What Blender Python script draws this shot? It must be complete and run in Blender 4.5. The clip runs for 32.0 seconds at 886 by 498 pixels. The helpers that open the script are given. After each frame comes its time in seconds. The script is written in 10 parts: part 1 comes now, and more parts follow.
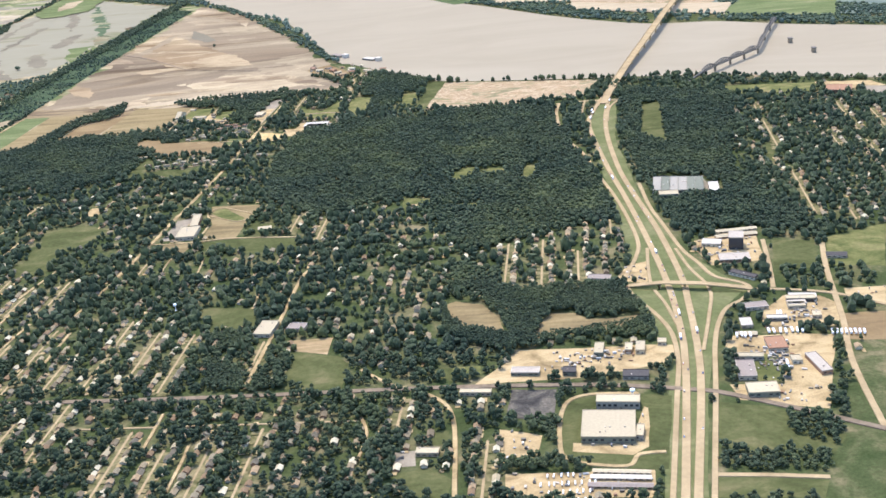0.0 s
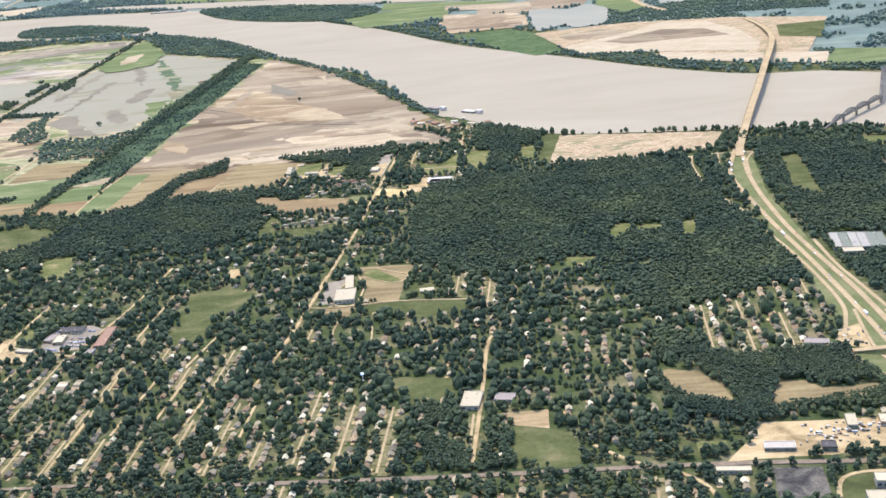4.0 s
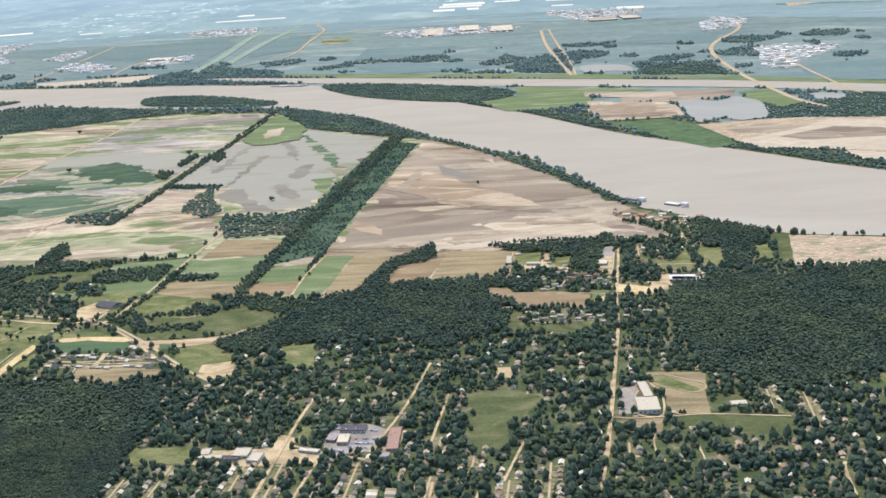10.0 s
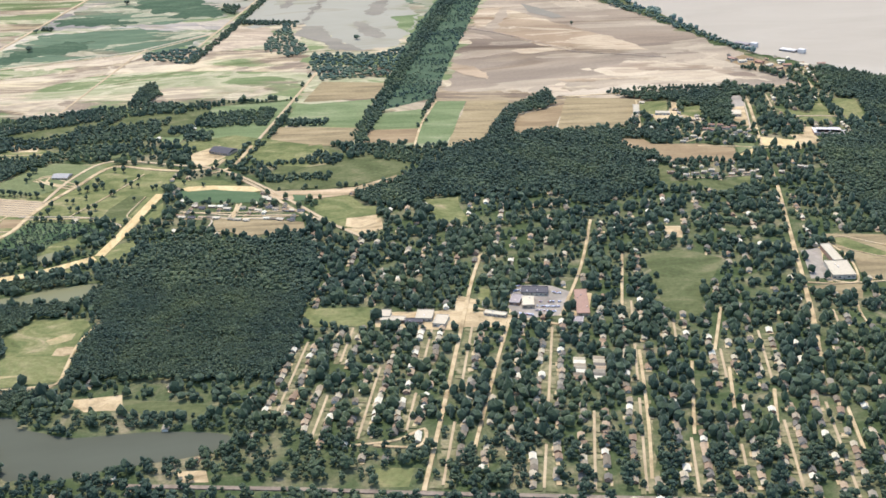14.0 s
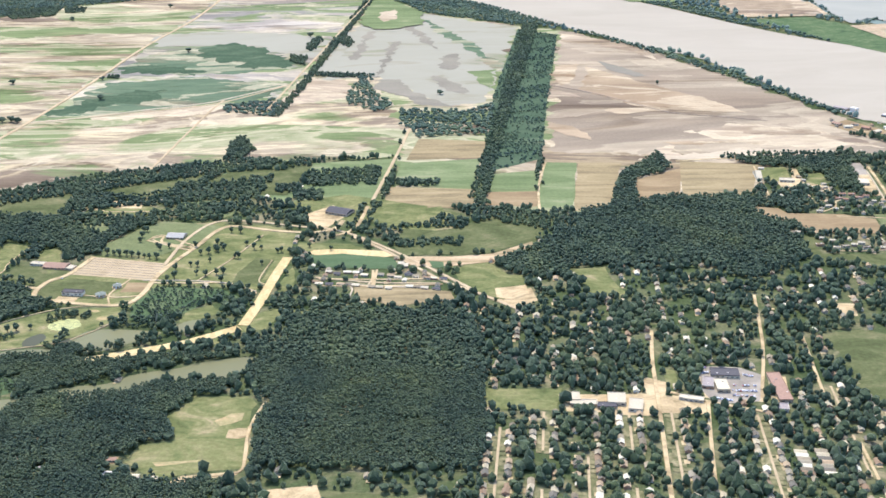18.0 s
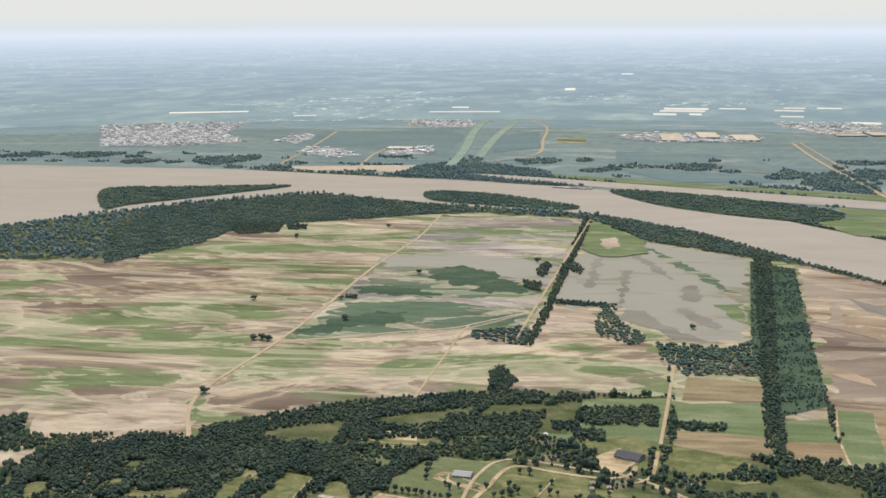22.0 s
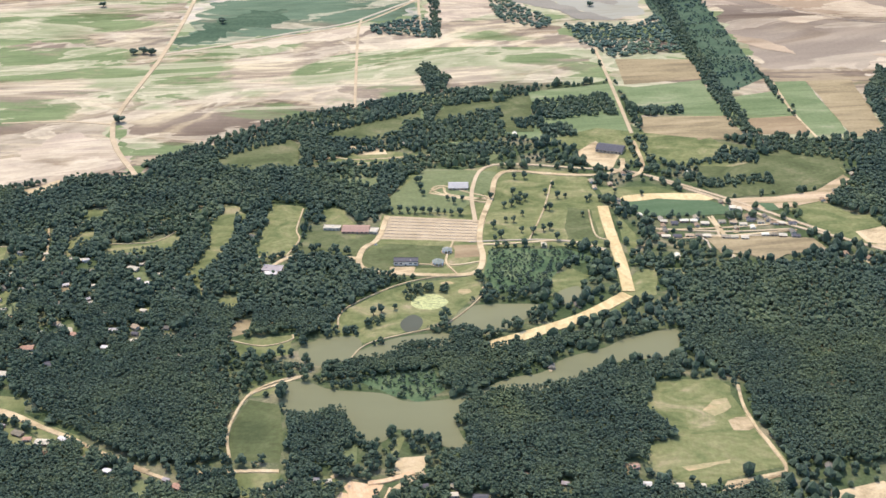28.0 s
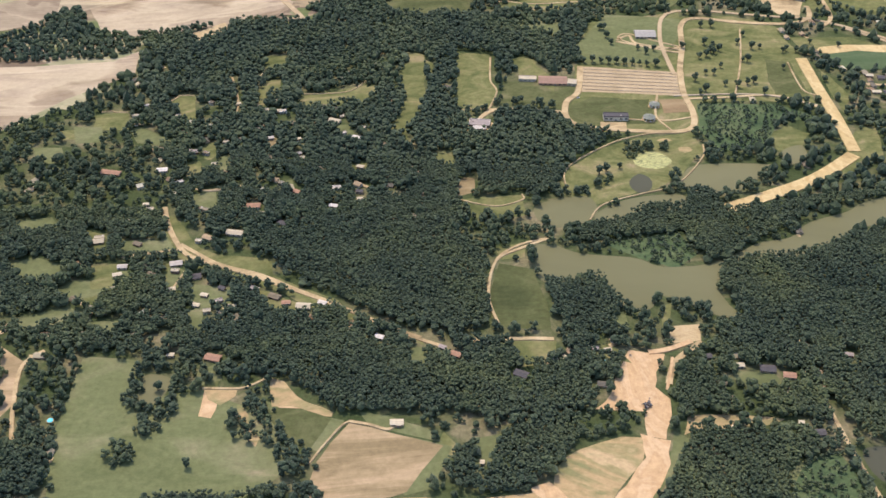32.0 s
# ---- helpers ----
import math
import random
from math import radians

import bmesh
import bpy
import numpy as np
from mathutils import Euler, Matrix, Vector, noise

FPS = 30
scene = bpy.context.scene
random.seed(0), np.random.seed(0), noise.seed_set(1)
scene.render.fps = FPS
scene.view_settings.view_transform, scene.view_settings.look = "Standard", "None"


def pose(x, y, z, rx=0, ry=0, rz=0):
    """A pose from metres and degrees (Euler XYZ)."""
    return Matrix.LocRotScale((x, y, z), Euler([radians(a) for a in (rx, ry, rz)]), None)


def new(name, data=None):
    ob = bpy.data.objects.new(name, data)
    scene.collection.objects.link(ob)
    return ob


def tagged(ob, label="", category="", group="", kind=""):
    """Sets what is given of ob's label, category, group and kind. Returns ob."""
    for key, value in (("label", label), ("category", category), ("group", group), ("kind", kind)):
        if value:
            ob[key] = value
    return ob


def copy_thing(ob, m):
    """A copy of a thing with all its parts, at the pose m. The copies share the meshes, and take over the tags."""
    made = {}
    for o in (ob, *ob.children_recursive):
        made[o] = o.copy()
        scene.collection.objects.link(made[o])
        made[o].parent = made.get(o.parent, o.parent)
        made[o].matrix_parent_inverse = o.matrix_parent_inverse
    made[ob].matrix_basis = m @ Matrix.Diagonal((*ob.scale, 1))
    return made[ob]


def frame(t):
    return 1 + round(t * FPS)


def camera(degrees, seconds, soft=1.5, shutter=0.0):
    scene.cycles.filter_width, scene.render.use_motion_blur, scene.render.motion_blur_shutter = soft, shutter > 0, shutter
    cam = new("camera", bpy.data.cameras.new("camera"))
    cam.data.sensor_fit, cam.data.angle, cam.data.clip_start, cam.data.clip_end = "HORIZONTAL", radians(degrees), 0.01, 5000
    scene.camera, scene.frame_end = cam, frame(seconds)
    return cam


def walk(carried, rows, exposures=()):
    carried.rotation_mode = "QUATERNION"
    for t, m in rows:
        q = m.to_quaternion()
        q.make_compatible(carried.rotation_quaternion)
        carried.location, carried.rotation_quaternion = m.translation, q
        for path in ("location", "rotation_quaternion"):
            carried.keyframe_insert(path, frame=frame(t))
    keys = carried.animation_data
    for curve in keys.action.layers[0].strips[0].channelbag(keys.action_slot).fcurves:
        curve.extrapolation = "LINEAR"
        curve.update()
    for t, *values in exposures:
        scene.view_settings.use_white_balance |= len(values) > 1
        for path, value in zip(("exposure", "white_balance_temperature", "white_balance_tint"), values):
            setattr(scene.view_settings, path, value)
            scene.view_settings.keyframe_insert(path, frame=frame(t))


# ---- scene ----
cam = camera(42.0, 32.0, soft=1.6)
# seconds, eye in metres, turns in degrees: a straight, slowly sinking flight
ROWS = [
    (0.0, 12.35, -1.74, 333.82, 67.740, 5.246, 1.350),
    (0.5, -5.44, 3.65, 334.45, 68.966, 5.241, 0.781),
    (1.0, -23.23, 9.04, 335.09, 68.122, 5.101, 1.034),
    (1.5, -41.02, 14.43, 335.74, 65.741, 5.028, 2.072),
    (2.0, -58.81, 19.82, 336.38, 65.025, 4.997, 2.454),
    (2.5, -76.60, 25.21, 337.03, 65.703, 5.216, 1.951),
    (3.0, -94.39, 30.60, 337.68, 67.757, 5.691, 0.945),
    (3.5, -112.18, 35.99, 338.34, 69.261, 5.685, 0.552),
    (5.5, -183.36, 57.56, 340.99, 71.808, 4.727, 2.383),
    (6.0, -201.16, 62.95, 341.66, 72.377, 4.528, 2.406),
    (6.5, -218.95, 68.35, 342.33, 71.615, 4.230, 2.960),
    (7.0, -236.75, 73.74, 343.01, 69.037, 4.052, 4.115),
    (7.5, -254.55, 79.14, 343.69, 67.166, 3.979, 4.997),
    (8.0, -272.35, 84.53, 344.37, 68.560, 3.842, 4.882),
    (8.5, -290.15, 89.93, 345.05, 71.396, 3.652, 3.872),
    (9.0, -307.95, 95.32, 345.74, 72.875, 3.656, 3.248),
    (9.5, -325.75, 100.72, 346.43, 73.760, 3.505, 3.065),
    (10.0, -343.55, 106.12, 347.13, 74.267, 3.401, 2.807),
    (10.5, -361.36, 111.51, 347.82, 74.805, 3.342, 2.462),
    (11.0, -379.16, 116.91, 348.52, 75.310, 3.119, 2.220),
    (11.5, -396.97, 122.31, 349.23, 75.609, 2.808, 2.095),
    (12.0, -414.77, 127.71, 349.93, 75.840, 2.660, 1.960),
    (12.5, -432.58, 133.11, 350.64, 76.036, 2.694, 1.853),
    (13.0, -450.38, 138.51, 351.35, 74.737, 2.483, 2.023),
    (13.5, -468.19, 143.91, 352.07, 70.005, 2.274, 2.328),
    (14.0, -486.00, 149.31, 352.78, 66.057, 2.401, 2.278),
    (14.5, -503.81, 154.71, 353.50, 64.737, 2.408, 2.200),
    (16.5, -575.05, 176.32, 356.42, 65.661, 1.316, 1.822),
    (17.0, -592.86, 181.73, 357.15, 66.857, 1.070, 1.615),
    (17.5, -610.67, 187.13, 357.89, 67.942, 0.997, 1.518),
    (18.0, -628.49, 192.54, 358.63, 68.242, 0.898, 1.329),
    (18.5, -646.30, 197.94, 359.38, 68.523, 1.040, 1.065),
    (19.0, -664.12, 203.35, 360.12, 68.913, 1.220, 0.975),
    (19.5, -681.93, 208.75, 360.87, 69.348, 1.086, 1.052),
    (20.0, -699.75, 214.16, 361.63, 70.622, 0.792, 1.433),
    (20.5, -717.57, 219.57, 362.38, 73.360, 0.450, 2.174),
    (21.0, -735.39, 224.98, 363.14, 76.518, -0.160, 4.075),
    (21.5, -753.21, 230.38, 363.91, 78.395, -0.047, 7.165),
    (22.0, -771.03, 235.79, 364.67, 78.923, 0.290, 8.379),
    (22.5, -788.85, 241.20, 365.44, 79.041, 0.495, 8.245),
    (23.0, -806.67, 246.61, 366.21, 78.974, 0.679, 7.971),
    (23.5, -824.49, 252.02, 366.99, 78.928, 0.980, 7.597),
    (24.0, -842.31, 257.43, 367.76, 78.569, 1.452, 6.423),
    (24.5, -860.13, 262.84, 368.54, 77.619, 1.627, 1.962),
    (25.0, -877.96, 268.25, 369.33, 76.147, 1.761, -3.469),
    (25.5, -895.78, 273.67, 370.11, 73.460, 1.631, -6.050),
    (26.0, -913.61, 279.08, 370.90, 68.876, 0.976, -6.556),
    (26.5, -931.44, 284.49, 371.69, 65.844, 0.337, -6.156),
    (28.5, -1002.75, 306.15, 374.89, 59.479, 0.466, -6.282),
    (29.0, -1020.58, 311.56, 375.70, 54.606, 0.201, -6.337),
    (29.5, -1038.41, 316.98, 376.51, 52.067, 0.193, -6.029),
    (30.0, -1056.24, 322.39, 377.32, 51.629, 0.098, -6.044),
    (30.5, -1074.07, 327.81, 378.14, 51.774, 0.009, -6.092),
    (31.0, -1091.90, 333.23, 378.96, 52.456, -0.073, -6.181),
    (31.5, -1109.74, 338.64, 379.78, 53.284, -0.134, -6.353),
    (32.0, -1127.57, 344.06, 380.60, 54.048, -0.223, -6.310),
]
EXPOSURE = 0.44
LIGHT_STOPS = [(0.0, 1.39, 5780, 12.5), (2.0, 1.5, 5740, 12.5), (3.0, 1.43, 5720, 12.5), (6.0, 1.42, 5680, 12.5), (7.0, 1.48, 5680, 12.5), (8.0, 1.68, 5630, 12.5), (9.0, 1.4, 5580, 12.5), (12.0, 1.04, 5630, 12.5), (13.0, 0.9, 5630, 12.5), (14.0, 1.38, 5630, 12.5), (17.0, 1.58, 5530, 12.5), (19.0, 1.58, 5480, 12.5), (20.0, 1.58, 5550, 12.5), (20.5, 1.25, 5750, 12.5), (21.0, 1.0, 5960, 12.5), (23.0, 0.8, 6040, 12.5), (24.5, 0.82, 5940, 15), (25.0, 0.8, 5960, 12.5), (25.5, 0.78, 5850, 15), (26.0, 1.2, 5560, 12.5), (28.5, 1.42, 5750, 16), (29.0, 1.4, 5950, 17), (30.0, 1.1, 6350, 19), (31.0, 1.06, 6300, 19), (32.0, 1.06, 6100, 18)]
walk(cam, [(t, pose(x, y, z, rx, ry, rz)) for t, x, y, z, rx, ry, rz in ROWS],
     [(t, e + EXPOSURE, k, g) for t, e, k, g in LIGHT_STOPS])

# ---- daylight: a high, slightly veiled summer sun ahead of the flight's side window ----
SUN_HEIGHT, SUN_SIDE = 64.0, -20.0
world = bpy.data.worlds.new("sky")
scene.world = world
world.use_nodes = True
wn = world.node_tree.nodes
sky = wn.new("ShaderNodeTexSky")
sky.sky_type, sky.sun_disc = "NISHITA", False
sky.sun_elevation, sky.sun_rotation = radians(SUN_HEIGHT), radians(SUN_SIDE)
sky.air_density, sky.dust_density, sky.ozone_density = 1.0, 1.8, 1.0
sky.altitude = 300
wn["Background"].inputs["Strength"].default_value = 0.15
world.node_tree.links.new(sky.outputs["Color"], wn["Background"].inputs["Color"])
lamp = bpy.data.lights.new("sun", "SUN")
lamp.energy, lamp.angle, lamp.color = 1.5, radians(4.0), (1.0, 0.9, 0.73)
sun = new("sun", lamp)
sun.rotation_euler = Euler((radians(SUN_HEIGHT - 90), 0, radians(-SUN_SIDE)))


# ---- materials ----
MATS = {}


def tree_of(name, rough=0.9, spec=0.2):
    m = bpy.data.materials.new(name)
    m.use_nodes = True
    n, l = m.node_tree.nodes, m.node_tree.links
    b = n["Principled BSDF"]
    b.inputs["Roughness"].default_value = rough
    b.inputs["Specular IOR Level"].default_value = spec
    MATS[name] = m
    return m, n, l, b


def coords(n, l, scale=(1, 1, 1), turn=0.0):
    c, p = n.new("ShaderNodeTexCoord"), n.new("ShaderNodeMapping")
    p.inputs["Scale"].default_value = scale
    p.inputs["Rotation"].default_value = (0, 0, radians(turn))
    l.new(c.outputs["Object"], p.inputs["Vector"])
    return p.outputs["Vector"]


def noise_of(n, l, vec, scale, detail=5.0, rough=0.6, warp=0.0):
    t = n.new("ShaderNodeTexNoise")
    t.inputs["Scale"].default_value, t.inputs["Detail"].default_value = scale, detail
    t.inputs["Roughness"].default_value, t.inputs["Distortion"].default_value = rough, warp
    l.new(vec, t.inputs["Vector"])
    return t.outputs["Fac"]


def ramp(n, l, fac, stops):
    r = n.new("ShaderNodeValToRGB")
    e = r.color_ramp.elements
    while len(e) < len(stops):
        e.new(0.5)
    for k, (p, c) in zip(e, stops):
        k.position, k.color = p, (*c, 1)
    l.new(fac, r.inputs["Fac"])
    return r.outputs["Color"]


def mixed(n, l, a, b, fac, mode="MIX"):
    m = n.new("ShaderNodeMix")
    m.data_type, m.blend_type = "RGBA", mode
    for k, v in (("Factor", fac), ("A", a), ("B", b)):
        s = [i for i in m.inputs if i.name == k and i.enabled][0]
        if isinstance(v, bpy.types.NodeSocket):
            l.new(v, s)
        else:
            s.default_value = v if k == "Factor" else (*v, 1)
    return [o for o in m.outputs if o.enabled][0]


def bumped(n, l, b, height, strength, distance):
    u = n.new("ShaderNodeBump")
    u.inputs["Strength"].default_value, u.inputs["Distance"].default_value = strength, distance
    l.new(height, u.inputs["Height"])
    l.new(u.outputs["Normal"], b.inputs["Normal"])


def land(name, stops, streak=(0.012, 0.05), turn=0.0, warp=0.6, fine=0.25, grain=0.3, tint=None, patch=None):
    """Open land: long drifts of colour, fine grain on top."""
    m, n, l, b = tree_of(name, 0.95, 0.1)
    b.inputs["IOR"].default_value = 1.22 if name in ("far_land_haze", "distant_land_haze") else 1.08
    long = noise_of(n, l, coords(n, l, (streak[0], streak[1], 1), turn), 1.0, 6, 0.62, warp)
    col = ramp(n, l, long, stops)
    if tint:
        broad = noise_of(n, l, coords(n, l, (0.006, 0.006, 1)), 1.0, 3, 0.5, 0.3)
        r = ramp(n, l, broad, [(tint[1], (0, 0, 0)), (tint[2], (1, 1, 1))])
        col = mixed(n, l, col, tint[0], r)
    grit = noise_of(n, l, coords(n, l, (grain, grain, grain)), 1.0, 6, 0.7)
    dim = ramp(n, l, grit, [(0.3, (1 - fine,) * 3), (0.7, (1, 1, 1))])
    col = mixed(n, l, col, dim, 1.0, "MULTIPLY")
    l.new(col, b.inputs["Base Color"])
    bumped(n, l, b, grit, 0.4, 0.6)
    return m


land("ground", [(0.3, (0.045, 0.06, 0.022)), (0.47, (0.07, 0.083, 0.032)), (0.56, (0.115, 0.112, 0.05)), (0.66, (0.21, 0.17, 0.09))], (0.035, 0.035), fine=0.45, grain=0.5)
land("wet_silt", [(0.3, (0.145, 0.122, 0.084)), (0.5, (0.172, 0.145, 0.099)), (0.7, (0.2, 0.167, 0.113))], (0.004, 0.012), 30, 1.2, fine=0.15)
land("meadow", [(0.3, (0.056, 0.062, 0.024)), (0.46, (0.08, 0.085, 0.032)), (0.58, (0.108, 0.107, 0.043)), (0.72, (0.165, 0.14, 0.066))], (0.02, 0.03), warp=1.4, fine=0.35)
def silt(name, stops, green, streak=(0.0035, 0.02), turn=-8.0, warp=1.4, tones=((0.085, 0.108, 0.038), (0.15, 0.168, 0.066)), wash_over=0.5, size=1.0):
    """Washed-over farmland: drifts of silt and sand laid down by running water, with thin crop coming through in long streaks."""
    m, n, l, b = tree_of(name, 0.95, 0.1)
    b.inputs["IOR"].default_value = 1.08
    def drift(sx, sy, a, detail, rough, bend):
        return noise_of(n, l, coords(n, l, (sx / size, sy / size, 1), turn + a), 1.0, detail, rough, bend)
    col = ramp(n, l, drift(streak[0], streak[1], 0, 6, 0.6, warp), stops)
    dark = drift(0.0014, 0.0035, 14, 4, 0.55, 1.0)
    col = mixed(n, l, col, ramp(n, l, dark, [(0.38, (0.66, 0.63, 0.62)), (0.47, (0.84, 0.83, 0.83)), (0.56, (1, 1, 1))]), 1.0, "MULTIPLY")
    if green:
        v = coords(n, l, (0.0028, 0.008, 1), turn + 5)
        g = noise_of(n, l, v, 1.0, 6, 0.6, 1.2)
        tone = ramp(n, l, noise_of(n, l, v, 6.0, 4), [(0.3, tones[0]), (0.7, tones[1])])
        col = mixed(n, l, col, tone, ramp(n, l, g, [(green[0], (0, 0, 0)), (green[1], (0.92, 0.92, 0.92))]))
    # sand bars: sharp on the upstream side, thinning out downstream
    for sx, sy, a, bend, edge in ((0.0016, 0.0046, -6, 2.6, 0.545), (0.0042, 0.013, 4, 1.8, 0.57)):
        bar = drift(sx, sy, a, 5, 0.52, bend)
        pale = ramp(n, l, bar, [(edge - 0.012, (0, 0, 0)), (edge, (1, 1, 1)), (edge + 0.05, (0.35, 0.35, 0.35)), (edge + 0.075, (0.8, 0.8, 0.8)), (edge + 0.13, (0.05, 0.05, 0.05))])
        col = mixed(n, l, col, (0.46, 0.365, 0.22), mixed(n, l, (0, 0, 0), pale, wash_over))
    wet = drift(0.0024, 0.008, 9, 5, 0.6, 2.0)
    col = mixed(n, l, col, ramp(n, l, wet, [(0.37, (0.72, 0.69, 0.66)), (0.43, (1, 1, 1))]), 1.0, "MULTIPLY")
    grit = noise_of(n, l, coords(n, l, (0.25, 0.25, 0.25)), 1.0, 6, 0.7)
    col = mixed(n, l, col, ramp(n, l, grit, [(0.3, (0.84,) * 3), (0.7, (1, 1, 1))]), 1.0, "MULTIPLY")
    rows = n.new("ShaderNodeTexWave")
    rows.inputs["Scale"].default_value, rows.inputs["Distortion"].default_value = 0.12, 1.5
    l.new(coords(n, l, (0.06, 1, 1), turn), rows.inputs["Vector"])
    col = mixed(n, l, col, ramp(n, l, rows.outputs["Fac"], [(0.0, (0.94,) * 3), (1.0, (1, 1, 1))]), 1.0, "MULTIPLY")
    l.new(col, b.inputs["Base Color"])
    bumped(n, l, b, grit, 0.4, 0.6)
    return m


EARTH = [(0.36, (0.143, 0.104, 0.065)), (0.43, (0.188, 0.138, 0.086)), (0.47, (0.34, 0.257, 0.14)), (0.5, (0.18, 0.133, 0.084)), (0.55, (0.235, 0.176, 0.104)), (0.59, (0.413, 0.32, 0.176)), (0.66, (0.193, 0.147, 0.092))]
silt("soil", EARTH, (0.46, 0.51), (0.0024, 0.009), 14, 1.2)
silt("soil_b", [(0.36, (0.17, 0.145, 0.11)), (0.44, (0.22, 0.185, 0.14)), (0.5, (0.3, 0.25, 0.18)), (0.56, (0.24, 0.2, 0.15)), (0.63, (0.42, 0.35, 0.25))], (0.47, 0.53), (0.0025, 0.008), 24, 1.2)
silt("soil_c", EARTH, (0.49, 0.55), (0.0024, 0.008), -20, 1.2)
silt("drift", [(0.36, (0.229, 0.171, 0.111)), (0.44, (0.312, 0.234, 0.141)), (0.5, (0.378, 0.288, 0.173)), (0.55, (0.297, 0.222, 0.141)), (0.6, (0.407, 0.311, 0.187))], None, (0.004, 0.012), 0, 1.6)
silt("thin_reed", [(a, tuple(0.75 * q for q in c)) for a, c in EARTH], (0.33, 0.45), (0.0035, 0.02), 6, 1.4, ((0.06, 0.085, 0.045), (0.1, 0.13, 0.07)))
silt("pale_silt", [(0.36, (0.275, 0.201, 0.118)), (0.47, (0.315, 0.228, 0.13)), (0.55, (0.348, 0.251, 0.143)), (0.64, (0.305, 0.222, 0.128))], None, (0.004, 0.012), 0, 1.6)
silt("mauve", [(0.34, (0.175, 0.131, 0.085)), (0.44, (0.217, 0.165, 0.105)), (0.52, (0.26, 0.195, 0.121)), (0.6, (0.212, 0.161, 0.103)), (0.68, (0.265, 0.201, 0.123))], None, (0.002, 0.0048), 38, 2.2, wash_over=0.3, size=1.5)
land("lawn", [(0.32, (0.079, 0.086, 0.03)), (0.44, (0.116, 0.119, 0.042)), (0.53, (0.151, 0.143, 0.053)), (0.62, (0.193, 0.167, 0.07)), (0.72, (0.275, 0.207, 0.108))], (0.03, 0.045), warp=1.4, fine=0.35)
land("reed", [(0.3, (0.045, 0.064, 0.034)), (0.5, (0.058, 0.08, 0.042)), (0.62, (0.075, 0.095, 0.05)), (0.72, (0.12, 0.125, 0.07))], (0.012, 0.03), 80, 1.2, fine=0.35, grain=0.2)
land("scrub", [(0.3, (0.05, 0.075, 0.035)), (0.5, (0.08, 0.108, 0.045)), (0.7, (0.13, 0.145, 0.065))], (0.06, 0.06), fine=0.4, grain=0.6)
# plain beyond the river: bluish distance haze mixed into its colour
land("far_land_haze", [(0.37, (0.118, 0.143, 0.117)), (0.45, (0.133, 0.161, 0.127)), (0.5, (0.161, 0.184, 0.141)), (0.535, (0.129, 0.154, 0.123)), (0.6, (0.176, 0.198, 0.148)), (0.68, (0.238, 0.236, 0.175))], (0.003, 0.008), 10, 0.6, fine=0.3, grain=0.03)
land("works", [(0.4, (0.1, 0.12, 0.085)), (0.47, (0.24, 0.215, 0.165)), (0.53, (0.44, 0.385, 0.29)), (0.58, (0.14, 0.155, 0.11)), (0.65, (0.5, 0.44, 0.34))], (0.02, 0.03), 5, 0.5, fine=0.4, grain=0.1)
# distant plain and far crops: haze mixed into the colour here too
land("distant_land_haze", [(0.36, (0.14, 0.179, 0.162)), (0.46, (0.157, 0.196, 0.174)), (0.52, (0.185, 0.218, 0.185)), (0.57, (0.146, 0.185, 0.166)), (0.66, (0.235, 0.252, 0.207))], (0.003, 0.01), 10, 0.5, fine=0.2, grain=0.02)
land("far_green_haze", [(0.3, (0.103, 0.13, 0.108)), (0.55, (0.124, 0.152, 0.123)), (0.75, (0.151, 0.172, 0.134))], (0.004, 0.012), -14, fine=0.2, grain=0.05)
land("crop", [(0.3, (0.09, 0.108, 0.042)), (0.48, (0.12, 0.138, 0.056)), (0.6, (0.16, 0.168, 0.075)), (0.72, (0.28, 0.236, 0.133))], (0.01, 0.045), -8, fine=0.25)
land("levee", [(0.3, (0.15, 0.18, 0.12)), (0.6, (0.2, 0.225, 0.15)), (0.8, (0.25, 0.26, 0.18))], (0.01, 0.01), fine=0.1)
land("tan", [(0.36, (0.2, 0.145, 0.07)), (0.46, (0.29, 0.205, 0.105)), (0.54, (0.35, 0.245, 0.13)), (0.66, (0.42, 0.3, 0.165))], (0.012, 0.09), -8, 0.4, fine=0.25)
land("stubble", [(0.34, (0.13, 0.14, 0.05)), (0.43, (0.2, 0.175, 0.075)), (0.49, (0.36, 0.245, 0.115)), (0.55, (0.24, 0.195, 0.085)), (0.61, (0.42, 0.29, 0.145)), (0.68, (0.3, 0.235, 0.11))], (0.008, 0.03), 20, 0.9, fine=0.3)
land("shore", [(0.36, (0.19, 0.165, 0.09)), (0.43, (0.34, 0.25, 0.145)), (0.48, (0.25, 0.165, 0.09)), (0.53, (0.41, 0.315, 0.195)), (0.58, (0.3, 0.2, 0.11)), (0.64, (0.17, 0.17, 0.085)), (0.7, (0.38, 0.285, 0.18))], (0.02, 0.05), -8, 1.5, fine=0.25)
land("brown", [(0.3, (0.15, 0.102, 0.051)), (0.5, (0.195, 0.134, 0.067)), (0.7, (0.248, 0.174, 0.089))], (0.02, 0.06), -8, 0.4, fine=0.15)
land("fallow", [(0.36, (0.155, 0.114, 0.056)), (0.46, (0.197, 0.146, 0.072)), (0.54, (0.231, 0.17, 0.083)), (0.66, (0.273, 0.201, 0.101))], (0.012, 0.09), -8, 0.4, fine=0.25)
land("row_crop", [(0.3, (0.058, 0.082, 0.036)), (0.5, (0.072, 0.096, 0.043)), (0.7, (0.092, 0.112, 0.052))], (0.02, 0.09), -8, 0.4, fine=0.2)
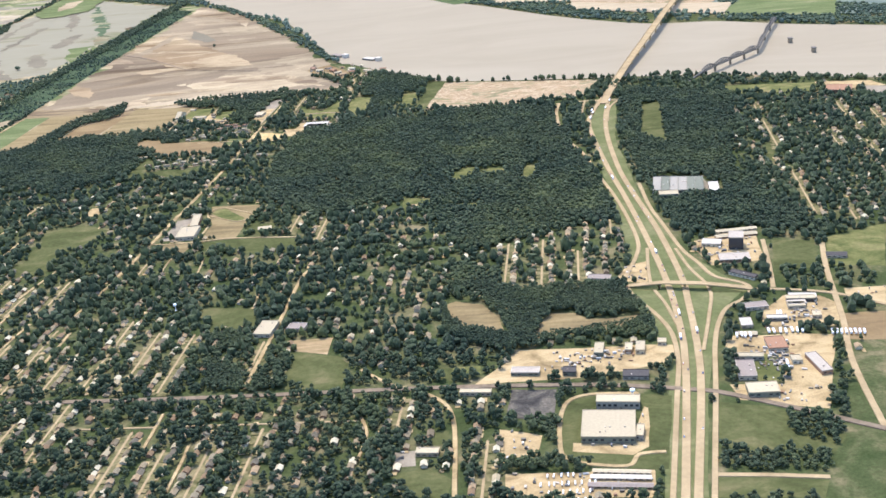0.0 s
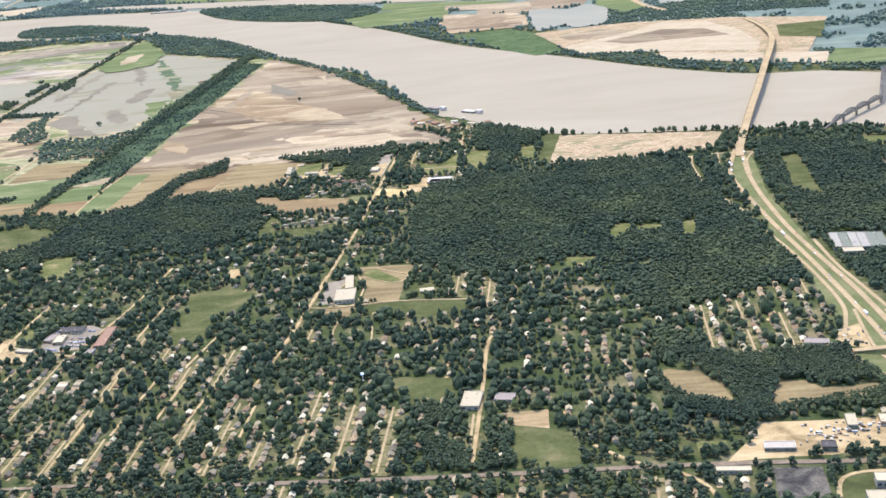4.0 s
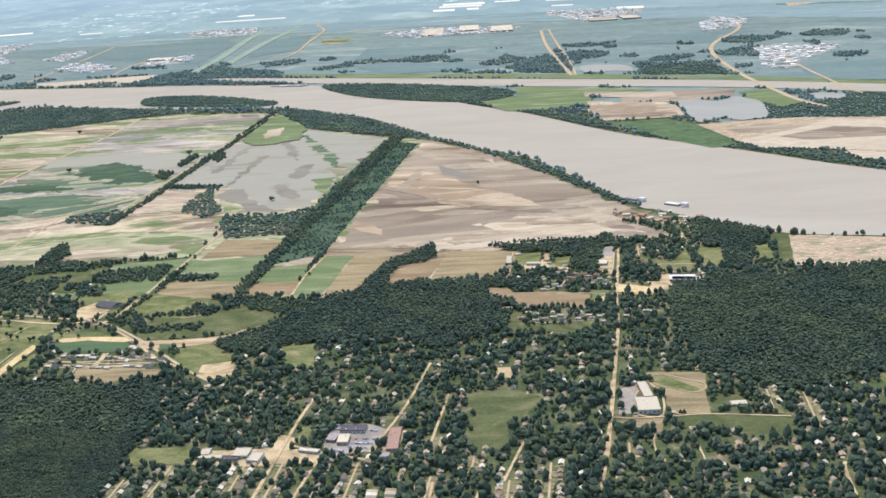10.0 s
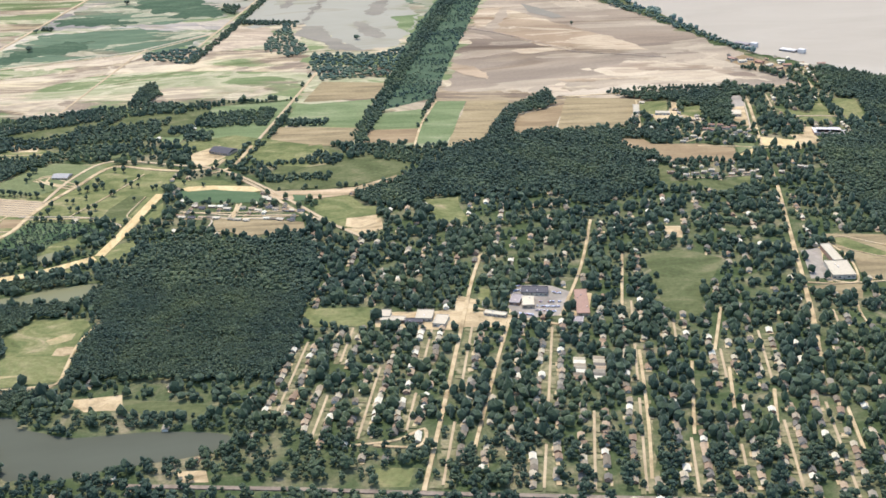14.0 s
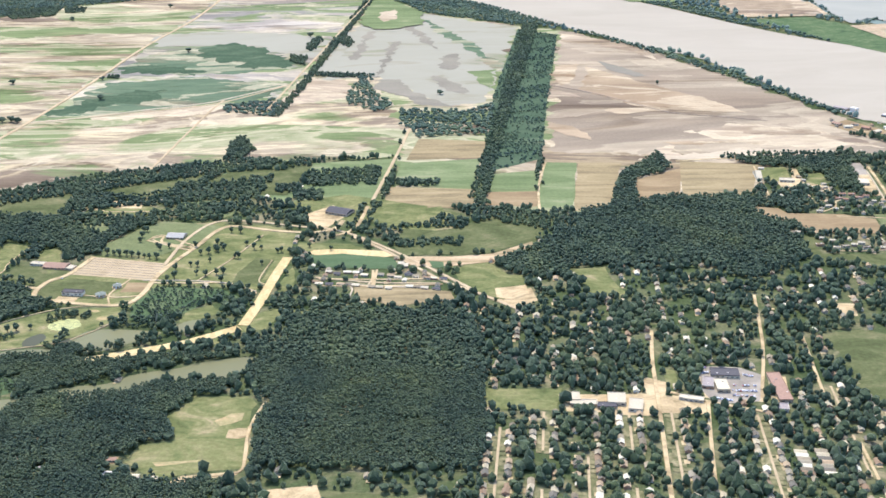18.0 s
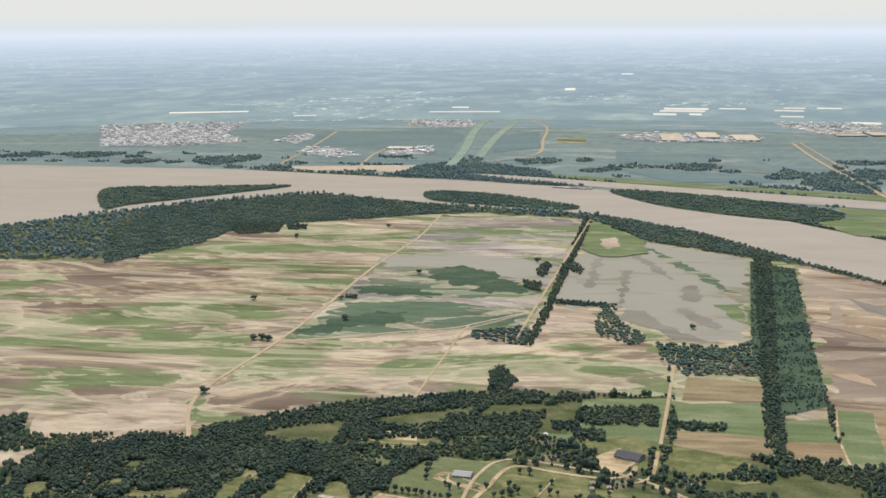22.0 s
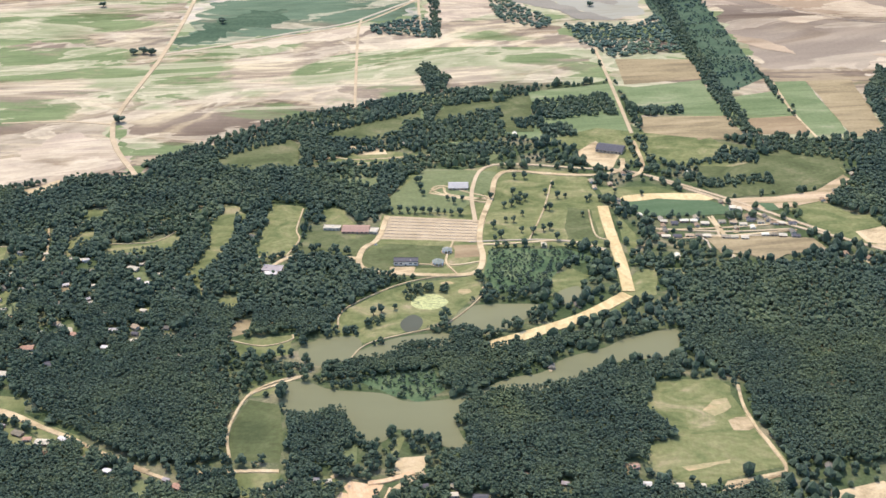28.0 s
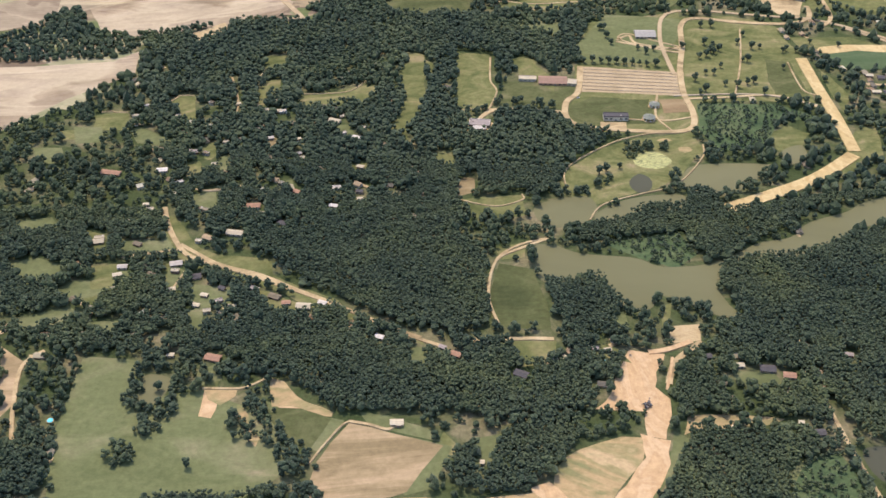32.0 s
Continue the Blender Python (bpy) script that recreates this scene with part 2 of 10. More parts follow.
land("sand", [(0.3, (0.29, 0.222, 0.135)), (0.45, (0.37, 0.29, 0.182)), (0.55, (0.31, 0.24, 0.148)), (0.7, (0.44, 0.35, 0.225))], (0.012, 0.04), -8, 0.8, fine=0.15)
land("pasture", [(0.3, (0.1, 0.108, 0.042)), (0.5, (0.13, 0.135, 0.055)), (0.62, (0.165, 0.157, 0.072)), (0.75, (0.23, 0.188, 0.1))], (0.02, 0.035), 20, 1.2, fine=0.3)
land("dirt", [(0.34, (0.38, 0.24, 0.115)), (0.44, (0.47, 0.305, 0.15)), (0.5, (0.42, 0.268, 0.13)), (0.56, (0.5, 0.335, 0.175)), (0.66, (0.45, 0.292, 0.145))], (0.05, 0.025), 30, 1.2, fine=0.3)
land("clay", [(0.34, (0.36, 0.25, 0.105)), (0.44, (0.46, 0.33, 0.145)), (0.5, (0.4, 0.28, 0.12)), (0.56, (0.5, 0.37, 0.17)), (0.66, (0.43, 0.31, 0.14))], (0.05, 0.025), 30, 1.2, fine=0.3)
land("yard", [(0.32, (0.085, 0.09, 0.036)), (0.45, (0.135, 0.124, 0.053)), (0.55, (0.19, 0.16, 0.076)), (0.68, (0.27, 0.215, 0.112))], (0.12, 0.12), 0, 0.8, fine=0.4)
land("gravel", [(0.32, (0.2, 0.141, 0.07)), (0.42, (0.31, 0.221, 0.109)), (0.52, (0.4, 0.289, 0.145)), (0.7, (0.48, 0.359, 0.191))], (0.05, 0.07), 0, 0.8, fine=0.3, grain=0.8)
land("concrete", [(0.3, (0.275, 0.199, 0.106)), (0.6, (0.36, 0.264, 0.144)), (0.8, (0.42, 0.315, 0.178))], (0.05, 0.05), fine=0.2)
land("asphalt", [(0.3, (0.17, 0.14, 0.1)), (0.5, (0.25, 0.205, 0.145)), (0.75, (0.33, 0.27, 0.19))], (0.05, 0.05), fine=0.25)
land("rubble", [(0.35, (0.05, 0.045, 0.04)), (0.5, (0.09, 0.08, 0.066)), (0.65, (0.17, 0.145, 0.11))], (0.08, 0.08), 0, 1.0, fine=0.5, grain=0.7)
land("rail", [(0.3, (0.14, 0.105, 0.07)), (0.6, (0.22, 0.165, 0.11)), (0.8, (0.3, 0.23, 0.155))], (0.1, 0.1), fine=0.3)


def liquid(name, stops, rough=0.12, wave=0.15, turn=-20.0, spec=0.12, size=1.0, bend=1.33):
    m, n, l, b = tree_of(name, rough, spec)
    b.inputs["IOR"].default_value = bend
    drift = noise_of(n, l, coords(n, l, (0.004, 0.012, 1), turn), size, 6, 0.6, 0.9)
    l.new(ramp(n, l, drift, stops), b.inputs["Base Color"])
    bumped(n, l, b, noise_of(n, l, coords(n, l, (0.5, 0.5, 0.5)), 1.0, 4), wave, 0.15)
    return m


liquid("pool", [(0.3, (0.1, 0.42, 0.45)), (0.7, (0.14, 0.5, 0.52))], 0.1)
liquid("mud", [(0.3, (0.24, 0.197, 0.134)), (0.7, (0.272, 0.227, 0.157))], 0.55, 0.15, -20, 0.03, 1.0, 1.06)
liquid("floodwater", [(0.34, (0.158, 0.146, 0.083)), (0.4, (0.192, 0.165, 0.107)), (0.43, (0.209, 0.184, 0.124)), (0.6, (0.22, 0.195, 0.134)), (0.66, (0.192, 0.162, 0.104))], 0.6, 0.15, 62, 0.03, 1.0, 1.05)
liquid("pond", [(0.3, (0.2, 0.186, 0.141)), (0.7, (0.228, 0.209, 0.156))], 0.6, 0.15, 0, 0.02, 1.0, 1.03)
liquid("greenwater", [(0.3, (0.102, 0.094, 0.042)), (0.7, (0.13, 0.117, 0.054))], 0.4, 0.15, -20, 0.1, 1.0, 1.2)
liquid("darkwater", [(0.3, (0.058, 0.056, 0.035)), (0.7, (0.072, 0.07, 0.045))], 0.35, 0.15, -20, 0.04, 1.0, 1.06)
liquid("algae", [(0.38, (0.1, 0.1, 0.05)), (0.44, (0.24, 0.23, 0.09)), (0.52, (0.36, 0.33, 0.12)), (0.57, (0.14, 0.14, 0.06)), (0.64, (0.38, 0.34, 0.13))], 0.5, 0.15, 0, 0.1, 30, 1.2)


def leafage(name, dark, light):
    """Foliage: each crown its own green, stands of trees alike, fine clumps of leaves on top."""
    m, n, l, b = tree_of(name, 0.8, 0.15)
    b.inputs["IOR"].default_value = 1.15
    b.inputs["Sheen Weight"].default_value, b.inputs["Sheen Roughness"].default_value = 0.06, 0.5
    g = n.new("ShaderNodeNewGeometry")
    c = ramp(n, l, g.outputs["Random Per Island"], [(0.0, dark), (0.8, tuple((a + b_) / 2 for a, b_ in zip(dark, light))), (1.0, light)])
    grit = noise_of(n, l, coords(n, l), 1.1, 6, 0.75)
    c = mixed(n, l, c, ramp(n, l, grit, [(0.32, (0.78, 0.78, 0.8)), (0.5, (0.98, 0.98, 0.98)), (0.66, (1.28, 1.25, 1.15))]), 1.0, "MULTIPLY")
    stand = noise_of(n, l, coords(n, l, (0.03, 0.03, 0.03)), 1.0, 4, 0.6, 0.5)
    c = mixed(n, l, c, ramp(n, l, stand, [(0.35, (0.8, 0.84, 0.88)), (0.52, (1, 1, 1)), (0.66, (1.28, 1.22, 1.05))]), 1.0, "MULTIPLY")
    wide = noise_of(n, l, coords(n, l, (0.009, 0.009, 0.009)), 1.0, 3, 0.55, 0.4)
    c = mixed(n, l, c, ramp(n, l, wide, [(0.38, (0.86, 0.9, 0.95)), (0.5, (1, 1, 1)), (0.62, (1.16, 1.12, 1.0))]), 1.0, "MULTIPLY")
    l.new(c, b.inputs["Base Color"])
    bumped(n, l, b, grit, 0.7, 0.6)
    return m


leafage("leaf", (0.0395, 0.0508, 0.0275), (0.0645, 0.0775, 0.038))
# lighter copies for trees farther off: distance haze put into the leaf colour
leafage("leaf_far_haze", (0.093, 0.117, 0.088), (0.116, 0.14, 0.101))
leafage("leaf_mid_haze", (0.049, 0.066, 0.042), (0.074, 0.092, 0.053))


def painted(name, colours, rough=0.7, spec=0.3, stain=0.25, metal=0.0):
    """A coat that differs from piece to piece and carries stains."""
    m, n, l, b = tree_of(name, rough, spec)
    b.inputs["Metallic"].default_value = metal
    b.inputs["IOR"].default_value = 1.1 if rough >= 0.7 else 1.45
    o, g = n.new("ShaderNodeObjectInfo"), n.new("ShaderNodeNewGeometry")
    a = n.new("ShaderNodeMath")
    a.operation = "ADD"
    l.new(o.outputs["Random"], a.inputs[0])
    l.new(g.outputs["Random Per Island"], a.inputs[1])
    f = n.new("ShaderNodeMath")
    f.operation = "FRACT"
    l.new(a.outputs[0], f.inputs[0])
    r = n.new("ShaderNodeValToRGB")
    r.color_ramp.interpolation = "CONSTANT"
    e = r.color_ramp.elements
    while len(e) < len(colours):
        e.new(0.5)
    for i, c in enumerate(colours):
        e[i].position, e[i].color = i / len(colours), (*c, 1)
    l.new(f.outputs[0], r.inputs["Fac"])
    d = noise_of(n, l, coords(n, l), 0.7, 5, 0.65)
    c = mixed(n, l, r.outputs["Color"], ramp(n, l, d, [(0.3, (1 - stain,) * 3), (0.65, (1, 1, 1))]), 1.0, "MULTIPLY")
    l.new(c, b.inputs["Base Color"])
    bumped(n, l, b, d, 0.2, 0.1)
    return m


painted("roof", [(0.248, 0.195, 0.119), (0.166, 0.131, 0.082), (0.35, 0.285, 0.172), (0.212, 0.142, 0.082), (0.5, 0.43, 0.285), (0.23, 0.19, 0.123), (0.138, 0.116, 0.082), (0.313, 0.223, 0.127)], 0.9, 0.05)
painted("siding", [(0.5, 0.42, 0.28), (0.38, 0.29, 0.18), (0.33, 0.2, 0.12), (0.44, 0.37, 0.26), (0.54, 0.47, 0.34)], 0.9, 0.05)
painted("white_roof", [(0.43, 0.35, 0.225), (0.38, 0.31, 0.2)], 0.8, 0.08, 0.2)
painted("flat_roof", [(0.46, 0.39, 0.3), (0.38, 0.32, 0.25), (0.52, 0.45, 0.36), (0.26, 0.21, 0.17)], 0.8, 0.2, 0.25)
painted("metal_wall", [(0.17, 0.17, 0.125), (0.3, 0.265, 0.21)], 0.7, 0.1, 0.25)
painted("dark_roof", [(0.085, 0.075, 0.068)], 0.9, 0.03, 0.25)
painted("red_roof", [(0.29, 0.165, 0.1), (0.26, 0.16, 0.105)], 0.8, 0.05)
painted("steel", [(0.17, 0.15, 0.125)], 0.85, 0.05, 0.3)
painted("paint_white", [(0.78, 0.77, 0.74)], 0.5, 0.4, 0.1)
painted("far_roof", [(0.72, 0.64, 0.5), (0.6, 0.52, 0.41), (0.45, 0.39, 0.31)], 0.8, 0.1, 0.2)
painted("car_paint", [(0.75, 0.74, 0.72), (0.1, 0.1, 0.11), (0.35, 0.36, 0.38), (0.4, 0.08, 0.06), (0.6, 0.6, 0.6), (0.1, 0.14, 0.25)], 0.3, 0.5, 0.1)
painted("crates", [(0.4, 0.34, 0.26), (0.17, 0.145, 0.11), (0.46, 0.4, 0.32), (0.28, 0.17, 0.1), (0.1, 0.095, 0.085), (0.34, 0.28, 0.2), (0.5, 0.47, 0.42), (0.2, 0.19, 0.17)], 0.9, 0.1)
painted("bark", [(0.12, 0.09, 0.065)], 0.95, 0.1, 0.4)
painted("glass_dark", [(0.03, 0.035, 0.04)], 0.1, 0.5, 0.1)


# ---- builders ----
def mesh_of(name, verts, faces, material, smooth=False):
    me = bpy.data.meshes.new(name)
    me.from_pydata([tuple(v) for v in verts], [], [tuple(f) for f in faces])
    me.materials.append(MATS[material])
    if smooth:
        me.polygons.foreach_set("use_smooth", [True] * len(me.polygons))
    me.update()
    return me


def part(name, bm, material, parent, label=""):
    me = bpy.data.meshes.new(name)
    bmesh.ops.recalc_face_normals(bm, faces=bm.faces)
    bm.to_mesh(me)
    bm.free()
    me.materials.append(MATS[material])
    ob = new(name, me)
    ob.parent = parent
    return tagged(ob, label)


def curve(points, closed, steps=6):
    """A smooth line through the points."""
    p = np.array(points, float)
    k = len(p)
    out = []
    for i in range(k if closed else k - 1):
        if closed:
            a, b, c, d = p[i - 1], p[i], p[(i + 1) % k], p[(i + 2) % k]
        else:
            a, b, c, d = p[max(i - 1, 0)], p[i], p[i + 1], p[min(i + 2, k - 1)]
        for s in range(steps):
            t = s / steps
            out.append(0.5 * (2 * b + (c - a) * t + (2 * a - 5 * b + 4 * c - d) * t * t + (3 * b - a - 3 * c + d) * t ** 3))
    if not closed:
        out.append(p[-1])
    return np.array(out)


def ragged(points, size=1.2, step=9.0):
    """The outline with its edges cut into short, slightly uneven pieces."""
    out = []
    for i, a in enumerate(points):
        b = points[(i + 1) % len(points)]
        a, b = Vector(a), Vector(b)
        k = max(1, min(60, int((b - a).length / step)))
        side = Vector((b.y - a.y, a.x - b.x)).normalized() if (b - a).length > 0 else Vector((0, 0))
        for s in range(k):
            q = a.lerp(b, s / k)
            wob = (noise.noise((q.x * 0.02, q.y * 0.04, 3.1)) + 0.5 * noise.noise((q.x * 0.09, q.y * 0.12, 7.7))) * size * (0 if s == 0 else 1)
            out.append(q + side * wob)
    return [(q.x, q.y) for q in out]


from mathutils.geometry import tessellate_polygon

LEVELS = []


def level_for(points):
    """The next height step that lies clear of all land laid before."""
    a = np.array(points)
    lo, hi = a.min(0), a.max(0)
    top = 0
    for l2, h2, k in LEVELS:
        if (lo < h2).all() and (hi > l2).all():
            top = max(top, k)
    LEVELS.append((lo, hi, top + 1))
    across = lo[1] >= 1900 or (a[:, 0].mean() > 60 and a[:, 1].mean() > 1480)
    return 0.03 * (top + 1) + (1.2 if across else 0)


def sheet(name, outline, material, z, label, category, kind="structure"):
    tri = tessellate_polygon([[Vector((x, y, 0)) for x, y in outline]])
    me = mesh_of(name, [(x, y, z) for x, y in outline], tri, material)
    for f in me.polygons:
        if f.normal.z < 0:
            f.flip()
    return tagged(new(name, me), label, category, kind=kind)


# ---- land cover raster, for scattering trees and houses: 0 open, 1 wood, 2 town, 3 dense town, 4 sparse ----
RES, X0, Y0, X1, Y1 = 2.5, -2600, 380, 900, 3400
GX, GY = np.meshgrid(np.arange(X0, X1, RES), np.arange(Y0, Y1, RES))
COVER = np.full(GX.shape, 5, np.int8)


def stamp(points, code, only=None):
    p = np.array(points, float)
    i0, j0 = ((p.min(0) - (X0, Y0)) / RES).astype(int) - 1
    i1, j1 = ((p.max(0) - (X0, Y0)) / RES).astype(int) + 2
    i0, j0, i1, j1 = max(i0, 0), max(j0, 0), min(i1, GX.shape[1]), min(j1, GX.shape[0])
    if i0 >= i1 or j0 >= j1:
        return
    x, y = GX[j0:j1, i0:i1], GY[j0:j1, i0:i1]
    inside = np.zeros(x.shape, bool)
    q = np.roll(p, -1, 0)
    for (ax, ay), (bx, by) in zip(p, q):
        if ay != by:
            inside ^= ((ay > y) != (by > y)) & (x < (bx - ax) * (y - ay) / (by - ay) + ax)
    c = COVER[j0:j1, i0:i1]
    c[inside if only is None else inside & np.isin(c, only)] = code


def stamp_line(points, width, code):
    p = np.array(points, float)
    for a, b in zip(p[:-1], p[1:]):
        d = (b - a) / max(np.linalg.norm(b - a), 1e-6)
        s = np.array((-d[1], d[0])) * width / 2
        stamp([a + s - d, b + s + d, b - s + d, a - s - d], code)


LAND_WORDS = {
    "sand": "pale dry sand field beside the river", "crop": "light green young crop field with bare streaks", "fallow": "grey-brown fallow field with faint rows", "tan": "tan ploughed field with fine rows",
    "thin_reed": "dark green wet meadow streaked with silt", "thin_crop": "thin green crop streaked with bare silt", "drift": "pale sand drifted over a bare field", "far_green_haze": "smooth distant crop field in hazed green",
    "works": "mottled yards of distant works", "soil_b": "streaked grey-brown and green flood plain farmland", "soil_c": "streaked tan and green flood plain farmland", "soil": "streaked brown and green flood plain farmland", "floodwater": "flooded field under shallow grey-brown water", "reed": "dark green low thicket on damp ground",
    "pale_silt": "pale dried silt drifted over a bare field",
    "wet_silt": "bar of wet grey-brown silt in shallow floodwater",
    "scrub": "rough dark green scrub land", "mauve": "wide bare field of damp brown silt and pale sand", "brown": "bare brown ploughed field among trees",
    "shore": "bare sandy river shore with tan streaks", "pasture": "rough olive green pasture",
    "meadow": "green meadow with mown grass", "row_crop": "dark green row crop field", "lawn": "dry yellow-green lawn", "dirt": "bare orange-brown graded earth", "clay": "bare ochre graded earth", "stubble": "pale stubble field with green patches",
    "concrete": "pale concrete parking lot", "gravel": "pale gravel and concrete yard", "asphalt": "worn asphalt yard", "rubble": "dark brown-grey rubble yard",
}


def field(name, material, points):
    rough_edge = name in ("flooded_field", "triangle_field", "sand_patch", "flood_plain") or material == "thin_reed" or name in ("flood_thicket", "mud_bar", "sand_bar", "bare_ground", "fairway", "park_lawn")
    pts = ragged(points, 26 if name == "flood_thicket" else 2.5 if name in ("bare_ground", "fairway", "park_lawn") else 6 if name == "sand_bar" else 11 if name == "mud_bar" else 16 if rough_edge else 1.2, 5 if rough_edge else 9)
    ob = sheet(name, pts, material, level_for(points), LAND_WORDS[material], name.split("_")[-1])
    OPEN.append((points, 7 if name in ("scrub_land", "reed_strip") else 0, name))
    return ob


def water(name, material, points):
    pts = [tuple(q) for q in curve(points, True, 5)]
    words = {"mud": "wide muddy brown river water", "pond": "grey pond water", "greenwater": "murky olive green lake water", "darkwater": "dark still water", "algae": "round pond covered with yellow-green algae"}
    ob = sheet(name, pts, material, level_for(points), words[material], "water")
    WET.append(pts)
    return ob


def island(points):
    pts = [tuple(q) for q in curve(points, True, 5)]
    LAST.append(pts)
    return sheet("island", pts, "scrub", level_for(points), "low wooded island in the river", "island")


def ribbon(name, points, width, material, z, label, category, smooth=5, kind="structure", thick=0.5):
    flare = 1 + (0.4 if thick > 0.4 else 0.0) / width
    c = curve(points, False, smooth)
    d = np.gradient(c, axis=0)
    d /= np.maximum(np.linalg.norm(d, axis=1), 1e-6)[:, None]
    s = np.stack([-d[:, 1], d[:, 0]], 1) * width / 2
    k = len(c)
    v = [(*q, z) for q in c + s] + [(*q, z) for q in c - s] + [(*q, z - thick) for q in c + s * flare] + [(*q, z - thick) for q in c - s * flare]
    f = []
    for i in range(k - 1):
        f += [(i, k + i, k + i + 1, i + 1), (i, i + 1, 2 * k + i + 1, 2 * k + i), (k + i, 3 * k + i, 3 * k + i + 1, k + i + 1)]
    me = mesh_of(name, v, f, material)
    LINES.append((c, width + (2.0 if name == "street" else 3.4)))
    if name == "highway":
        LINES_HIGHWAY.append(c)
    return tagged(new(name, me), label, category, kind=kind)


ROAD_WORDS = {"concrete": "pale concrete road", "asphalt": "worn grey asphalt street", "gravel": "pale gravel road", "rail": "brown ballast railway line", "dirt": "graded orange-brown dirt road", "clay": "graded yellow clay road", "sand": "pale sand road", "levee": "pale green grassy levee"}
ROADS = [0]


def road(name, material, width, points):
    ROADS[0] += 1
    return ribbon(name, points, width, material, 0.72 if name == "highway" else (0.5 if points[0][1] < 1900 else 1.75) + 0.004 * (ROADS[0] % 40), ROAD_WORDS[material] + " between fields and trees", "road")


def cover(code, points):
    COVERS.append((code, points))


COVERS, OPEN, WET, LINES, LINES_HIGHWAY, LAST = [], [], [], [], [], []


# ---- ground, flood plain, fields and waters ----
k = 48
rim = [(-850 + 4700 * math.cos(2 * math.pi * i / k), 260 + 4700 * math.sin(2 * math.pi * i / k)) for i in range(k)]
sheet("ground", rim, "ground", 0.0, "green grassy ground between woods and towns", "ground")
sheet("far_plain", ragged([(-3600, 3140), (-1600, 3060), (-900, 2860), (-560, 2640), (-100, 2200), (330, 1600), (700, 1400), (1500, 1200), (3400, 1900), (2900, 3000), (2000, 3950), (700, 4650), (-850, 4930), (-2400, 4670), (-3700, 3950), (-4600, 3100)], 12, 60), "far_land_haze", 0.5,
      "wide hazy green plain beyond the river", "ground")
sheet("distant_plain", ragged([(-4600, 3050), (-3000, 3750), (-2200, 4150), (-1200, 4300), (-300, 4250), (400, 3950), (1200, 3350), (2300, 2500), (3400, 1850), (2900, 3000), (2000, 3950), (700, 4650), (-850, 4930), (-2400, 4670), (-3700, 3950)], 25, 60), "distant_land_haze", 1.1,
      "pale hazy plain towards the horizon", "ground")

# ---- the plan: fields, waters, roads, woods and towns ----
field("bank_field", "crop", [(370, 1674), (489, 1616), (461, 1516), (320, 1579)])
field("bank_field", "sand", [(135, 1764), (279, 1704), (322, 1631), (272, 1613), (138, 1704)])
field("flood_plain", "soil", [(-1567, 1934), (-1451, 2188), (-1339, 2312), (-1098, 2425), (-1024, 2450), (-817, 2399), (-712, 2191), (-553, 2061), (-491, 2020), (-375, 1867), (-209, 1500), (-166, 1347), (-316, 1335), (-355, 1239), (-439, 1211), (-531, 1177), (-603, 1192), (-706, 1208), (-711, 1351), (-843, 1337), (-958, 1278), (-1050, 1253), (-1137, 1177), (-1210, 1151), (-1193, 1172), (-1260, 1145), (-1265, 1110), (-1302, 1050), (-1341, 1024), (-1423, 1001), (-1590, 1281), (-2000, 1855)])
field("flood_plain", "soil_b", [(-1098, 2418), (-815, 2393), (-877, 1562), (-939, 1582), (-1085, 1520), (-1155, 1489), (-1142, 1650), (-1128, 1928)])
field("flood_plain", "soil_c", [(-1154, 1485), (-1084, 1515), (-939, 1576), (-875, 1533), (-853, 1722), (-762, 1709), (-705, 1449), (-712, 1351), (-843, 1337), (-958, 1278), (-1050, 1253), (-1139, 1181), (-1175, 1285)])
field("flood_plain", "soil_c", [(-1389, 1518), (-1293, 1566), (-1164, 1510), (-1157, 1487), (-1179, 1295), (-1141, 1181), (-1212, 1154), (-1333, 1149), (-1496, 1190), (-1639, 1398)])
field("sand_patch", "drift", [(-1084, 1515), (-998, 1561), (-879, 1592), (-874, 1567), (-942, 1541), (-1042, 1505)])
field("sand_patch", "drift", [(-1249, 1239), (-1210, 1282), (-1171, 1264), (-1148, 1186), (-1212, 1162)])
field("sand_patch", "drift", [(-864, 1642), (-849, 1713), (-791, 1695), (-785, 1607), (-825, 1577), (-867, 1553)])
field("flooded_field", "floodwater", [(-832, 1995), (-801, 2133), (-722, 2180), (-643, 2122), (-556, 2052), (-611, 1593), (-657, 1559), (-698, 1610), (-741, 1688), (-769, 1730), (-850, 1744), (-838, 1875)])
field("flooded_field", "floodwater", [(-1133, 2004), (-1057, 2042), (-902, 2010), (-848, 1952), (-860, 1837), (-893, 1852), (-1000, 1939), (-1111, 1930)])
field("field", "thin_reed", [(-1147, 1511), (-1130, 1595), (-1115, 1698), (-1006, 1724), (-865, 1676), (-893, 1604), (-946, 1586), (-1011, 1559), (-1088, 1532)])
field("field", "thin_reed", [(-1126, 1772), (-1109, 1871), (-1008, 1938), (-946, 1904), (-877, 1774), (-947, 1745), (-1022, 1728)])
field("triangle_field", "mauve", [(-491, 2020), (-400, 1907), (-278, 1669), (-206, 1499), (-166, 1349), (-346, 1339), (-424, 1380), (-455, 1347), (-547, 1371), (-527, 1598)])
field("sand_patch", "drift", [(-396, 1439), (-314, 1468), (-240, 1432), (-194, 1371), (-262, 1374), (-341, 1395)])
field("sand_patch", "drift", [(-449, 1355), (-420, 1393), (-415, 1358), (-351, 1344), (-172, 1359), (-257, 1329), (-419, 1330)])
field("reed_strip", "reed", [(-558, 2032), (-499, 1982), (-546, 1496), (-558, 1341), (-614, 1299), (-625, 1292), (-613, 1419), (-604, 1604)])
